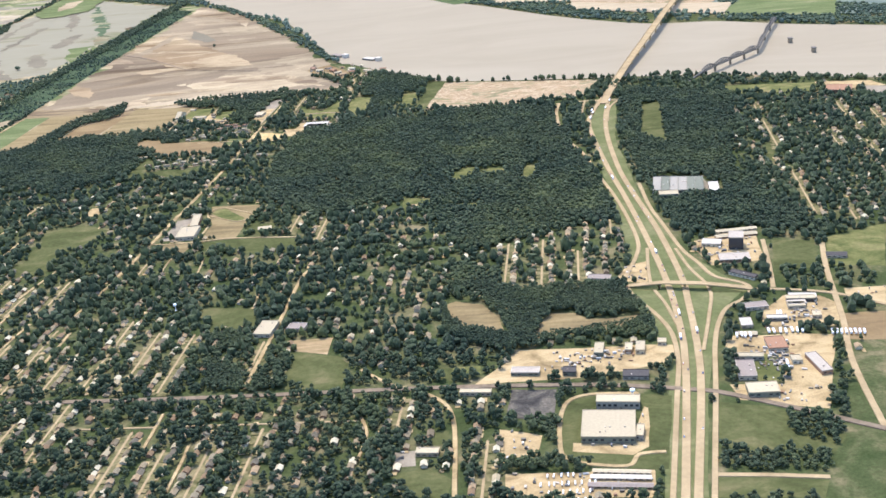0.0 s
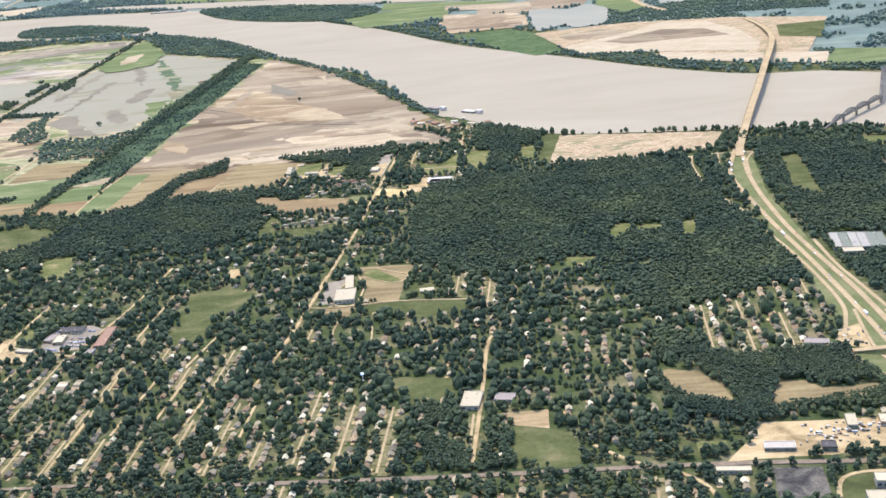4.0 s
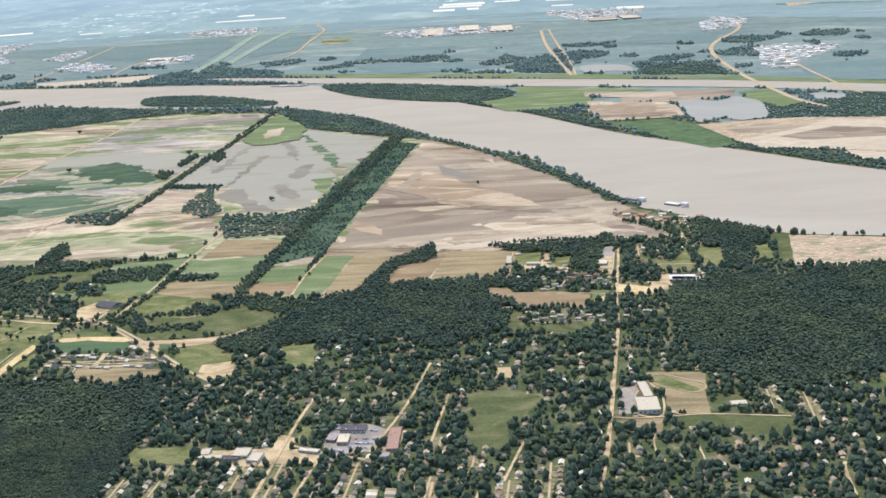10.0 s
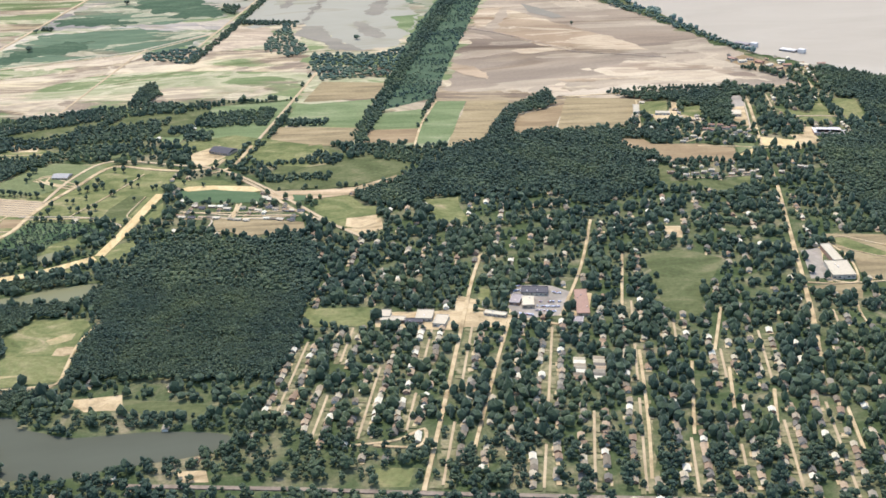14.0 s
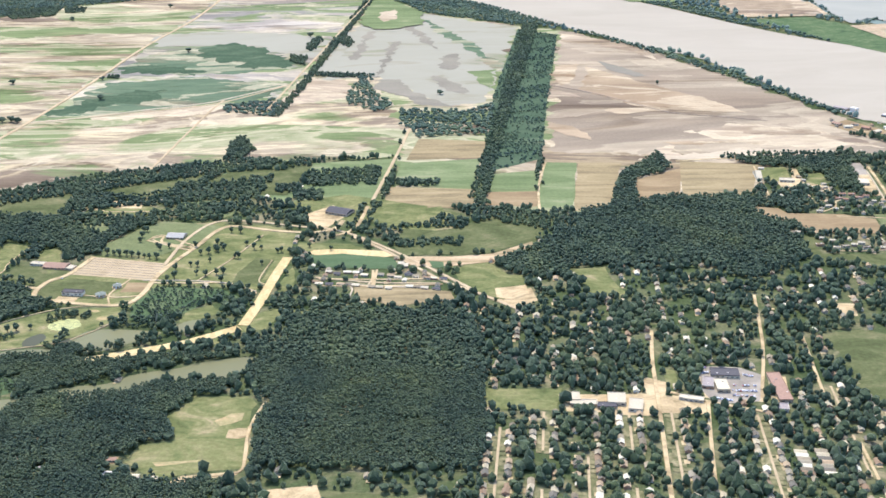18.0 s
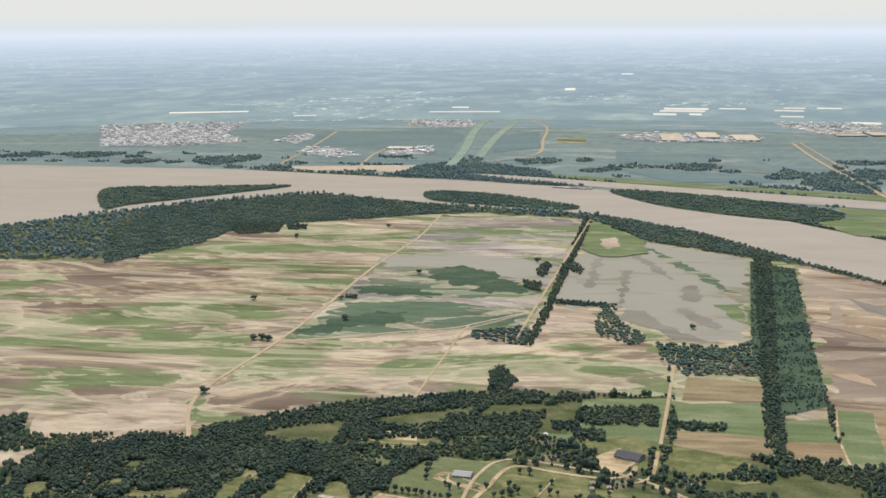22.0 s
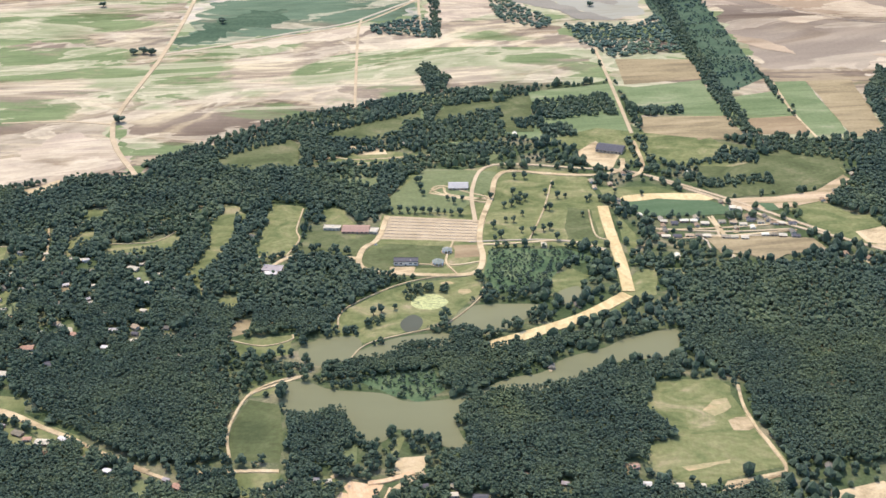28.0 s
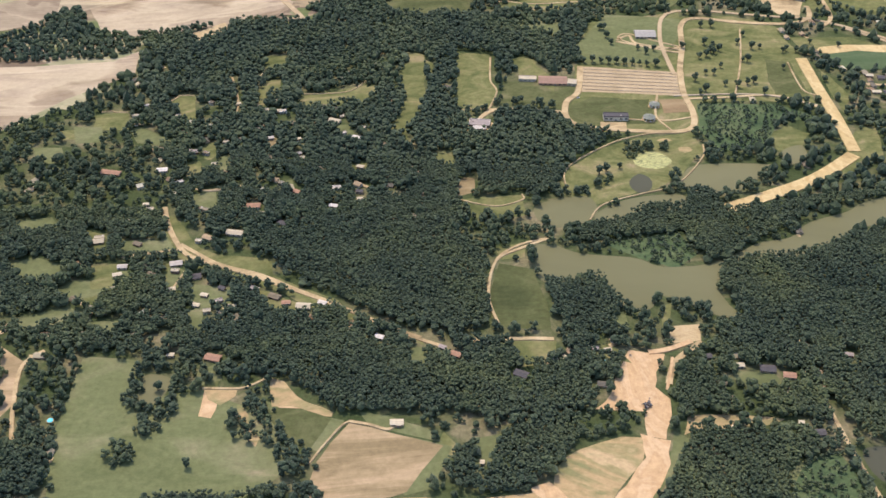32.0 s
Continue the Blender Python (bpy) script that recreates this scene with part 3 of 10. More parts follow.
field("field", "crop", [(-556, 1329), (-523, 1327), (-539, 1190), (-570, 1191)])
field("field", "fallow", [(-522, 1327), (-478, 1325), (-492, 1251), (-507, 1186), (-538, 1182)])
field("field", "brown", [(-472, 1271), (-420, 1307), (-435, 1224), (-476, 1202)])
field("field", "fallow", [(-418, 1330), (-341, 1315), (-367, 1226), (-434, 1213)])
field("field", "crop", [(-704, 1329), (-621, 1344), (-628, 1254), (-708, 1258)])
field("field", "fallow", [(-711, 1254), (-627, 1246), (-630, 1191), (-714, 1194)])
field("field", "crop", [(-611, 1291), (-563, 1303), (-567, 1241), (-616, 1244)])
field("field", "brown", [(-617, 1237), (-567, 1238), (-571, 1194), (-618, 1199)])
field("field", "crop", [(-795, 1333), (-708, 1346), (-717, 1261), (-725, 1216), (-764, 1205), (-798, 1208)])
field("field", "fallow", [(-689, 1419), (-614, 1407), (-617, 1348), (-699, 1340)])
field("field", "crop", [(-840, 1302), (-802, 1319), (-801, 1209), (-832, 1226)])
field("field", "crop", [(-882, 1313), (-840, 1324), (-848, 1276), (-885, 1266)])
field("field", "crop", [(-947, 1272), (-896, 1296), (-902, 1266), (-954, 1252)])
field("field", "crop", [(-1073, 1194), (-1019, 1242), (-1013, 1210), (-1020, 1183), (-1060, 1179)])
field("field", "crop", [(-907, 1213), (-850, 1218), (-852, 1195), (-899, 1196)])
field("meadow", "meadow", [(-722, 1190), (-650, 1187), (-635, 1164), (-680, 1130), (-715, 1145)])
field("meadow", "meadow", [(-640, 1148), (-600, 1169), (-561, 1147), (-581, 1105), (-642, 1075), (-698, 1097), (-680, 1125)])
field("park_lawn", "lawn", [(-972, 990), (-950, 1078), (-906, 1124), (-864, 1141), (-850, 1152), (-812, 1150), (-783, 1128), (-782, 1078), (-797, 1007), (-873, 1018), (-884, 977), (-926, 979)])
field("park_lawn", "lawn", [(-942, 1108), (-924, 1150), (-882, 1155), (-849, 1162), (-861, 1095), (-907, 1102)])
field("park_lawn", "meadow", [(-1011, 1030), (-1004, 1061), (-948, 1053), (-967, 1015)])
field("park_lawn", "lawn", [(-993, 1094), (-981, 1098), (-975, 1072), (-988, 1073)])
field("park_lawn", "lawn", [(-991, 920), (-986, 936), (-958, 965), (-931, 974), (-893, 977), (-891, 954), (-912, 928), (-935, 913), (-950, 909), (-972, 901), (-985, 906)])
field("park_lawn", "lawn", [(-1052, 914), (-1033, 915), (-1015, 916), (-1016, 894), (-1030, 891), (-1047, 896)])
field("park_lawn", "lawn", [(-844, 971), (-827, 981), (-816, 968), (-831, 947), (-844, 948)])
field("park_lawn", "lawn", [(-785, 968), (-770, 974), (-779, 937), (-798, 931), (-811, 912), (-825, 914)])
field("park_lawn", "lawn", [(-776, 1061), (-768, 1015), (-783, 992), (-782, 1017)])
field("meadow", "meadow", [(-1052, 796), (-1047, 826), (-1039, 849), (-1022, 842), (-1019, 812), (-1021, 789)])
field("meadow", "lawn", [(-1040, 864), (-1021, 867), (-1024, 853), (-1037, 852)])
field("sports_field", "lawn", [(-798, 838), (-771, 837), (-766, 829), (-771, 810), (-765, 793), (-764, 768), (-778, 760), (-798, 753), (-817, 750), (-827, 773), (-813, 781), (-803, 793), (-798, 819)])
field("field", "pasture", [(-1256, 794), (-1227, 787), (-1230, 763), (-1211, 761), (-1196, 763), (-1163, 740), (-1153, 707), (-1175, 692), (-1259, 695), (-1263, 736)])
field("field", "tan", [(-1299, 807), (-1285, 793), (-1285, 761), (-1289, 754)])
field("field", "pasture", [(-1166, 752), (-1142, 740), (-1129, 735), (-1142, 716), (-1155, 728)])
field("scrub_land", "scrub", [(-878, 1015), (-824, 1009), (-800, 986), (-830, 985), (-852, 953), (-882, 953), (-887, 980)])
field("scrub_land", "scrub", [(-979, 862), (-932, 866), (-928, 845), (-943, 833), (-958, 843)])
field("meadow", "meadow", [(-240, 871), (-209, 874), (-153, 865), (-158, 836), (-200, 840), (-238, 856)])
field("meadow", "meadow", [(-203, 906), (-182, 903), (-184, 878), (-207, 884)])
field("meadow", "meadow", [(-388, 925), (-350, 931), (-329, 916), (-346, 873), (-373, 877)])
field("meadow", "meadow", [(-387, 852), (-360, 859), (-352, 823), (-382, 826)])
field("meadow", "lawn", [(-217, 1275), (-184, 1252), (-163, 1304), (-167, 1216), (-199, 1223)])
field("meadow", "lawn", [(-154, 1302), (-129, 1296), (-135, 1219), (-158, 1224)])
field("meadow", "lawn", [(-95, 1299), (-76, 1301), (-84, 1239), (-96, 1253)])
field("meadow", "lawn", [(-75, 940), (-51, 933), (-52, 915), (-75, 913)])
field("meadow", "lawn", [(-51, 911), (-7, 914), (-13, 897), (-46, 902)])
field("bare_shore", "shore", [(-62, 1340), (31, 1315), (129, 1290), (107, 1226), (72, 1224), (-29, 1209), (-73, 1226)])
field("shore_grass", "meadow", [(-66, 1348), (-47, 1336), (-68, 1218), (-80, 1227)])
field("meadow", "meadow", [(-132, 611), (-131, 661), (-100, 649), (-93, 638), (-94, 607)])
field("meadow", "tan", [(-139, 676), (-107, 677), (-108, 653), (-131, 661)])
field("meadow", "meadow", [(-379, 885), (-389, 926), (-355, 933), (-343, 878)])
field("meadow", "meadow", [(-240, 858), (-227, 874), (-156, 868), (-157, 839)])
field("meadow", "meadow", [(-214, 741), (-168, 733), (-164, 701), (-194, 697)])
field("meadow", "meadow", [(-43, 623), (-21, 623), (-22, 608), (-41, 612)])
field("meadow", "meadow", [(-58, 511), (-38, 514), (-25, 502), (-28, 486), (-48, 488)])
field("meadow", "meadow", [(120, 563), (150, 553), (180, 520), (170, 505), (120, 511), (114, 522)])
field("meadow", "meadow", [(108, 492), (161, 483), (154, 466), (104, 472)])
field("meadow", "meadow", [(204, 786), (233, 780), (223, 730), (194, 735)])
field("meadow", "lawn", [(242, 783), (291, 801), (267, 726), (232, 733)])
field("meadow", "meadow", [(162, 1173), (180, 1178), (165, 1024), (145, 1066)])
field("roadside_grass", "pasture", [(79, 474), (103, 612), (94, 711), (100, 790), (100, 929), (99, 1098), (120, 1197), (137, 1192), (122, 1054), (124, 909), (136, 783), (169, 707), (142, 668), (118, 569), (100, 472)])
field("brown_lot", "brown", [(218, 659), (245, 659), (233, 621), (211, 625)])
field("meadow", "meadow", [(-619, 849), (-572, 848), (-577, 819), (-618, 821)])
field("meadow", "meadow", [(-376, 930), (-342, 923), (-359, 825), (-381, 827), (-383, 878)])
field("meadow", "lawn", [(-621, 849), (-576, 847), (-578, 823), (-620, 827)])
field("meadow", "lawn", [(-822, 812), (-809, 840), (-773, 839), (-759, 759), (-802, 764)])
field("meadow", "meadow", [(-718, 734), (-660, 725), (-658, 711), (-712, 719)])
field("meadow", "lawn", [(-558, 659), (-536, 659), (-538, 642), (-557, 642)])
field("meadow", "lawn", [(-623, 847), (-573, 849), (-578, 820), (-622, 823)])
field("meadow", "lawn", [(-552, 1046), (-524, 1051), (-521, 1012), (-543, 1002)])
field("meadow", "lawn", [(-706, 1191), (-657, 1191), (-646, 1144), (-693, 1144)])
field("meadow", "lawn", [(-642, 1101), (-584, 1149), (-573, 1113), (-620, 1085)])
field("meadow", "lawn", [(-556, 1039), (-525, 1041), (-513, 996), (-535, 986)])
field("meadow", "lawn", [(-632, 1002), (-604, 1040), (-594, 1009), (-610, 985)])
field("meadow", "lawn", [(-802, 1210), (-751, 1232), (-671, 1198), (-678, 1149), (-743, 1155)])
field("meadow", "lawn", [(-721, 1178), (-659, 1197), (-645, 1147), (-701, 1136)])
field("meadow", "meadow", [(-674, 1104), (-576, 1141), (-577, 1096), (-640, 1087)])
field("paved_lot", "gravel", [(11, 641), (63, 637), (91, 636), (110, 633), (105, 612), (67, 603), (43, 599), (-14, 600), (7, 626)])
field("factory_lawn", "meadow", [(38, 580), (80, 577), (98, 572), (85, 499), (66, 502), (36, 513), (30, 533)])
field("paved_lot", "gravel", [(2, 504), (78, 499), (75, 475), (2, 483)])
field("paved_lot", "gravel", [(144, 792), (196, 816), (192, 751), (154, 748)])
field("paved_lot", "gravel", [(0, 548), (23, 539), (19, 518), (1, 514)])
field("gravel_yard", "rubble", [(8, 591), (34, 588), (30, 553), (4, 560)])
field("paved_lot", "gravel", [(230, 696), (257, 695), (248, 667), (227, 679)])
field("paved_lot", "gravel", [(-483, 870), (-444, 868), (-447, 830), (-484, 836)])
field("paved_lot", "gravel", [(-438, 867), (-430, 867), (-434, 829), (-442, 831)])
field("paved_lot", "gravel", [(-576, 840), (-515, 841), (-484, 832), (-487, 815), (-572, 819)])
field("paved_lot", "gravel", [(-363, 978), (-348, 977), (-352, 955), (-365, 958)])
field("paved_lot", "gravel", [(-960, 786), (-944, 786), (-947, 773), (-963, 773)])
field("parking_lot", "concrete", [(-946, 1077), (-874, 1061), (-882, 1026), (-955, 1040)])
field("paved_lot", "gravel", [(-750, 732), (-717, 738), (-711, 720), (-734, 719)])
field("paved_lot", "gravel", [(-664, 658), (-648, 659), (-644, 648), (-659, 648)])
field("paved_lot", "gravel", [(-265, 928), (-252, 932), (-268, 880), (-273, 885)])
field("paved_lot", "gravel", [(-243, 1182), (-212, 1170), (-217, 1148), (-245, 1158)])
field("paved_lot", "gravel", [(-245, 1184), (-211, 1172), (-218, 1153), (-248, 1159)])
field("paved_lot", "gravel", [(-782, 1178), (-759, 1202), (-746, 1169), (-759, 1141), (-774, 1149)])
field("paved_lot", "gravel", [(-612, 1010), (-588, 1009), (-594, 989), (-611, 994)])
field("far_field", "far_green_haze", [(51, 3585), (250, 3427), (196, 3236), (-60, 3344)])
field("far_field", "far_green_haze", [(-1857, 3790), (-1781, 4073), (-1331, 4181), (-1249, 3984), (-1237, 3353), (-1455, 3682), (-1682, 3676)])
field("far_field", "far_green_haze", [(-1157, 3985), (-1021, 4184), (-983, 3648), (-1111, 3495)])
field("far_field", "far_green_haze", [(-766, 3187), (-444, 3092), (-387, 2944), (-641, 2931)])
field("far_field", "far_green_haze", [(-762, 3579), (-483, 3516), (-533, 3292), (-765, 3308)])
field("far_field", "far_green_haze", [(802, 5380), (1282, 5205), (955, 4228), (610, 4307)])
field("far_field", "far_green_haze", [(289, 2668), (438, 2686), (390, 2541), (275, 2534)])
field("far_field", "far_green_haze", [(-1581, 3340), (-1216, 3315), (-1229, 3191), (-1565, 3213)])
field("far_field", "sand", [(-1633, 3126), (-1260, 3201), (-1294, 3051), (-1527, 3062)])
field("far_field", "soil_b", [(-955, 3970), (-854, 3972), (-858, 3796), (-939, 3795)])
field("far_field", "soil_b", [(-2241, 5899), (-2055, 6253), (-1849, 5799), (-1940, 5566)])
field("plant_yard", "works", [(-2695, 4395), (-2557, 4733), (-2255, 4902), (-2157, 4623), (-2066, 3969), (-1915, 3737), (-2085, 3600), (-2321, 3562)])
field("plant_yard", "works", [(-1834, 3773), (-1828, 3954), (-1762, 4033), (-1733, 3846), (-1743, 3707)])
field("plant_yard", "works", [(-1670, 3433), (-1683, 3581), (-1590, 3584), (-1469, 3412), (-1534, 3342)])
field("plant_yard", "works", [(-1421, 3442), (-1429, 3635), (-1304, 3655), (-1278, 3475), (-1357, 3416)])
field("plant_yard", "works", [(-1549, 4471), (-1509, 4837), (-1313, 4620), (-1249, 4333), (-1405, 4288)])
field("plant_yard", "works", [(258, 3803), (340, 3994), (428, 3859), (342, 3626), (225, 3539)])
field("plant_yard", "works", [(262, 3073), (341, 3107), (462, 2993), (340, 2895), (297, 2695), (231, 2678), (259, 2890)])
field("plant_yard", "works", [(-672, 5216), (-189, 5370), (-226, 5052), (-636, 4912)])
field("plant_yard", "works", [(-185, 5205), (362, 5354), (125, 4300), (-73, 4098), (-197, 4474)])
field("plant_yard", "works", [(-775, 3992), (-643, 4168), (-298, 4001), (-331, 3876), (-622, 3836)])
field("far_yard", "gravel", [(671, 4467), (885, 4570), (857, 4405), (639, 4263)])
field("paved_lot", "gravel", [(-519, 864), (-505, 856), (-509, 837), (-517, 833), (-521, 844)])
field("paved_lot", "asphalt", [(-481, 872), (-444, 867), (-450, 833), (-475, 834), (-485, 844)])
field("paved_lot", "gravel", [(-438, 867), (-427, 863), (-433, 829), (-444, 829)])
field("paved_lot", "gravel", [(-545, 833), (-518, 833), (-519, 813), (-545, 815)])
field("paved_lot", "gravel", [(-504, 839), (-484, 833), (-487, 825), (-506, 827)])
field("paved_lot", "gravel", [(-265, 924), (-256, 930), (-264, 879), (-272, 885)])
field("paved_lot", "gravel", [(-609, 1001), (-585, 1009), (-581, 985), (-598, 974), (-611, 985)])
field("paved_lot", "asphalt", [(141, 946), (180, 936), (186, 888), (141, 898)])
field("paved_lot", "gravel", [(83, 734), (96, 759), (111, 764), (106, 726)])
field("barge_yard", "brown", [(-229, 1459), (-203, 1482), (-162, 1418), (-178, 1395), (-211, 1428)])
field("paved_lot", "gravel", [(-202, 1213), (-167, 1204), (-172, 1186), (-205, 1187)])
field("meadow", "lawn", [(-724, 1186), (-699, 1193), (-650, 1180), (-646, 1139), (-668, 1130), (-710, 1148)])
field("meadow", "lawn", [(-779, 1108), (-734, 1104), (-713, 1086), (-751, 1083), (-778, 1088)])
field("meadow", "lawn", [(-616, 1035), (-591, 1035), (-589, 1009), (-611, 1007)])
field("meadow", "lawn", [(-640, 1066), (-617, 1066), (-616, 1035), (-634, 1030)])
field("bare_ground", "dirt", [(-1195, 763), (-1184, 762), (-1188, 756), (-1191, 743), (-1197, 745)])
field("bare_ground", "dirt", [(-1163, 763), (-1152, 755), (-1138, 740), (-1147, 738), (-1163, 750)])
field("fairway", "lawn", [(-1065, 960), (-1051, 969), (-1053, 951), (-1062, 952)])
field("fairway", "lawn", [(-995, 1091), (-977, 1092), (-979, 1066), (-991, 1067)])
field("garden", "lawn", [(-1234, 1051), (-1226, 1062), (-1217, 1059), (-1218, 1037)])
field("garden", "pasture", [(-1316, 1002), (-1298, 1000), (-1292, 980), (-1311, 982)])
field("garden", "lawn", [(-1303, 1022), (-1280, 1023), (-1276, 1010), (-1299, 1010)])
field("garden", "lawn", [(-1281, 1036), (-1266, 1046), (-1261, 1025), (-1278, 1024)])
field("garden", "lawn", [(-1184, 862), (-1167, 865), (-1164, 852), (-1179, 852)])
field("garden", "lawn", [(-1271, 841), (-1252, 854), (-1248, 844), (-1261, 833)])
field("garden", "lawn", [(-1043, 780), (-1020, 780), (-1024, 765), (-1044, 768)])
field("garden", "lawn", [(-1199, 776), (-1188, 777), (-1189, 764), (-1198, 767)])
field("garden", "lawn", [(-767, 972), (-726, 966), (-730, 960), (-769, 962)])
field("park_lawn", "meadow", [(-947, 1032), (-909, 1024), (-913, 991), (-962, 994), (-969, 1005), (-965, 1021)])
field("park_lawn", "brown", [(-903, 1023), (-886, 1022), (-886, 1004), (-904, 1004)])
field("park_lawn", "meadow", [(-810, 1075), (-793, 1068), (-797, 1019), (-821, 1021)])
field("paved_lot", "asphalt", [(-58, 532), (-46, 532), (-45, 517), (-56, 517)])
field("plot", "meadow", [(-40, 550), (-28, 551), (-28, 537), (-38, 536)])
field("plot", "lawn", [(-27, 624), (-10, 623), (-10, 613), (-27, 613)])
field("garden", "lawn", [(-960, 803), (-954, 804), (-960, 787), (-964, 784)])
field("garden", "lawn", [(-933, 741), (-926, 744), (-915, 739), (-921, 732), (-935, 735)])
field("bare_ground", "stubble", [(-969, 721), (-944, 719), (-924, 714), (-934, 711), (-969, 711), (-974, 709)])
field("garden", "pasture", [(-988, 797), (-980, 799), (-981, 785), (-990, 783)])
field("garden", "lawn", [(-1043, 783), (-1020, 781), (-1023, 772), (-1035, 767), (-1045, 771)])
field("meadow", "pasture", [(-928, 687), (-909, 690), (-913, 667), (-931, 666), (-938, 675)])
field("meadow", "pasture", [(-1069, 717), (-1056, 719), (-1064, 702), (-1075, 694)])
field("meadow", "lawn", [(-1084, 723), (-1078, 713), (-1085, 702), (-1091, 705)])
field("meadow", "pasture", [(-978, 712), (-972, 706), (-987, 684), (-997, 673), (-1000, 673), (-987, 691)])
field("garden", "pasture", [(-1273, 858), (-1250, 855), (-1253, 844), (-1274, 838), (-1281, 845)])
field("garden", "pasture", [(-1297, 826), (-1281, 832), (-1275, 821), (-1289, 812)])
field("garden", "pasture", [(-1258, 821), (-1238, 820), (-1243, 809), (-1254, 810)])
field("garden", "lawn", [(-1224, 868), (-1218, 869), (-1215, 850), (-1219, 844), (-1224, 854)])
field("garden", "pasture", [(-1202, 775), (-1189, 782), (-1187, 769), (-1198, 766)])
field("garden", "pasture", [(-1095, 782), (-1085, 784), (-1088, 768), (-1096, 765)])
field("garden", "lawn", [(-1179, 863), (-1164, 864), (-1163, 851), (-1175, 854)])
field("meadow", "pasture", [(-1122, 740), (-1108, 736), (-1091, 726), (-1085, 716), (-1106, 725), (-1119, 733)])
field("flood_thicket", "reed", [(-1036, 1888), (-1008, 1938), (-964, 1926), (-918, 1861), (-878, 1801), (-889, 1773), (-934, 1769), (-970, 1820), (-1021, 1841)])
field("flood_thicket", "reed", [(-1128, 1778), (-1104, 1801), (-1046, 1786), (-998, 1750), (-1007, 1730), (-1070, 1743), (-1120, 1759)])
field("flood_thicket", "reed", [(-1141, 1527), (-1126, 1582), (-1070, 1657), (-1024, 1647), (-1044, 1590), (-1091, 1547)])
field("bank_field", "mauve", [(-124, 2405), (-17, 2426), (102, 2403), (75, 2300), (-36, 2277), (-131, 2312)])
field("bank_field", "shore", [(-208, 2249), (-39, 2250), (-39, 2116), (-181, 2109)])
field("bank_field", "crop", [(-412, 2414), (-329, 2460), (-187, 2461), (-187, 2304), (-279, 2261), (-351, 2272)])
field("bank_field", "crop", [(-330, 2593), (-117, 2490), (-44, 2445), (-131, 2424), (-330, 2477)])
field("bank_field", "scrub", [(-179, 2085), (-82, 2112), (-34, 2039), (-1, 1841), (-113, 1972)])
field("bank_field", "shore", [(-35, 2028), (30, 2041), (120, 2051), (287, 2012), (433, 1931), (320, 1642), (151, 1755), (5, 1853)])
field("bank_field", "mauve", [(-4, 1980), (71, 2005), (145, 1960), (84, 1922), (19, 1932)])
field("bank_field", "crop", [(96, 2366), (154, 2382), (185, 2196), (135, 2162), (100, 2241)])
field("levee_grass", "crop", [(-930, 3055), (-331, 2811), (98, 2612), (430, 2389), (642, 2252), (626, 2214), (391, 2356), (88, 2552), (-331, 2732), (-915, 2983)])
field("plant_yard", "works", [(281, 3082), (334, 3107), (479, 3024), (421, 2928), (333, 2797), (259, 2654), (226, 2741)])
field("paved_lot", "gravel", [(39, 529), (70, 525), (81, 562), (83, 560), (78, 521), (69, 514), (38, 521)])
field("bare_ground", "stubble", [(-777, 800), (-765, 801), (-764, 788), (-774, 786)])
field("bare_ground", "stubble", [(-813, 763), (-788, 766), (-788, 762), (-814, 758)])
field("bare_ground", "stubble", [(-787, 820), (-774, 816), (-781, 805), (-791, 806)])
field("garden", "pasture", [(-1036, 1013), (-1021, 1015), (-1024, 994), (-1037, 996)])
field("paved_lot", "gravel", [(-218, 1189), (-196, 1189), (-194, 1161), (-216, 1162)])
field("bare_field", "drift", [(-1419, 1122), (-1335, 1117), (-1280, 1119), (-1263, 1134), (-1262, 1099), (-1304, 1066), (-1335, 1031), (-1386, 990)])
field("bare_field", "drift", [(-1309, 1215), (-1249, 1231), (-1150, 1221), (-1163, 1184), (-1193, 1177), (-1243, 1162), (-1268, 1160), (-1294, 1169)])
field("bare_field", "mauve", [(-1439, 1202), (-1365, 1237), (-1335, 1245), (-1333, 1207), (-1347, 1188), (-1379, 1176), (-1426, 1152)])
field("bare_lot", "gravel", [(-1230, 1159), (-1202, 1178), (-1199, 1163), (-1221, 1145)])
field("meadow", "meadow", [(296, 1211), (342, 1205), (340, 1177), (296, 1187)])
field("paved_lot", "gravel", [(348, 1205), (403, 1194), (412, 1171), (349, 1169)])
field("meadow", "meadow", [(249, 1010), (260, 1016), (249, 960), (241, 962)])
field("garden", "lawn", [(-1227, 917), (-1220, 913), (-1204, 881), (-1164, 851), (-1128, 825), (-1129, 816), (-1167, 842), (-1209, 873), (-1225, 904)])
field("garden", "lawn", [(-1128, 821), (-1087, 789), (-1087, 784), (-1129, 814)])
field("garden", "pasture", [(-1309, 875), (-1295, 882), (-1278, 872), (-1279, 857), (-1300, 857)])
field("garden", "pasture", [(-1265, 866), (-1246, 869), (-1237, 855), (-1254, 849)])
field("garden", "pasture", [(-1286, 829), (-1270, 836), (-1260, 826), (-1276, 818)])
field("garden", "pasture", [(-1314, 917), (-1292, 921), (-1284, 908), (-1305, 902)])
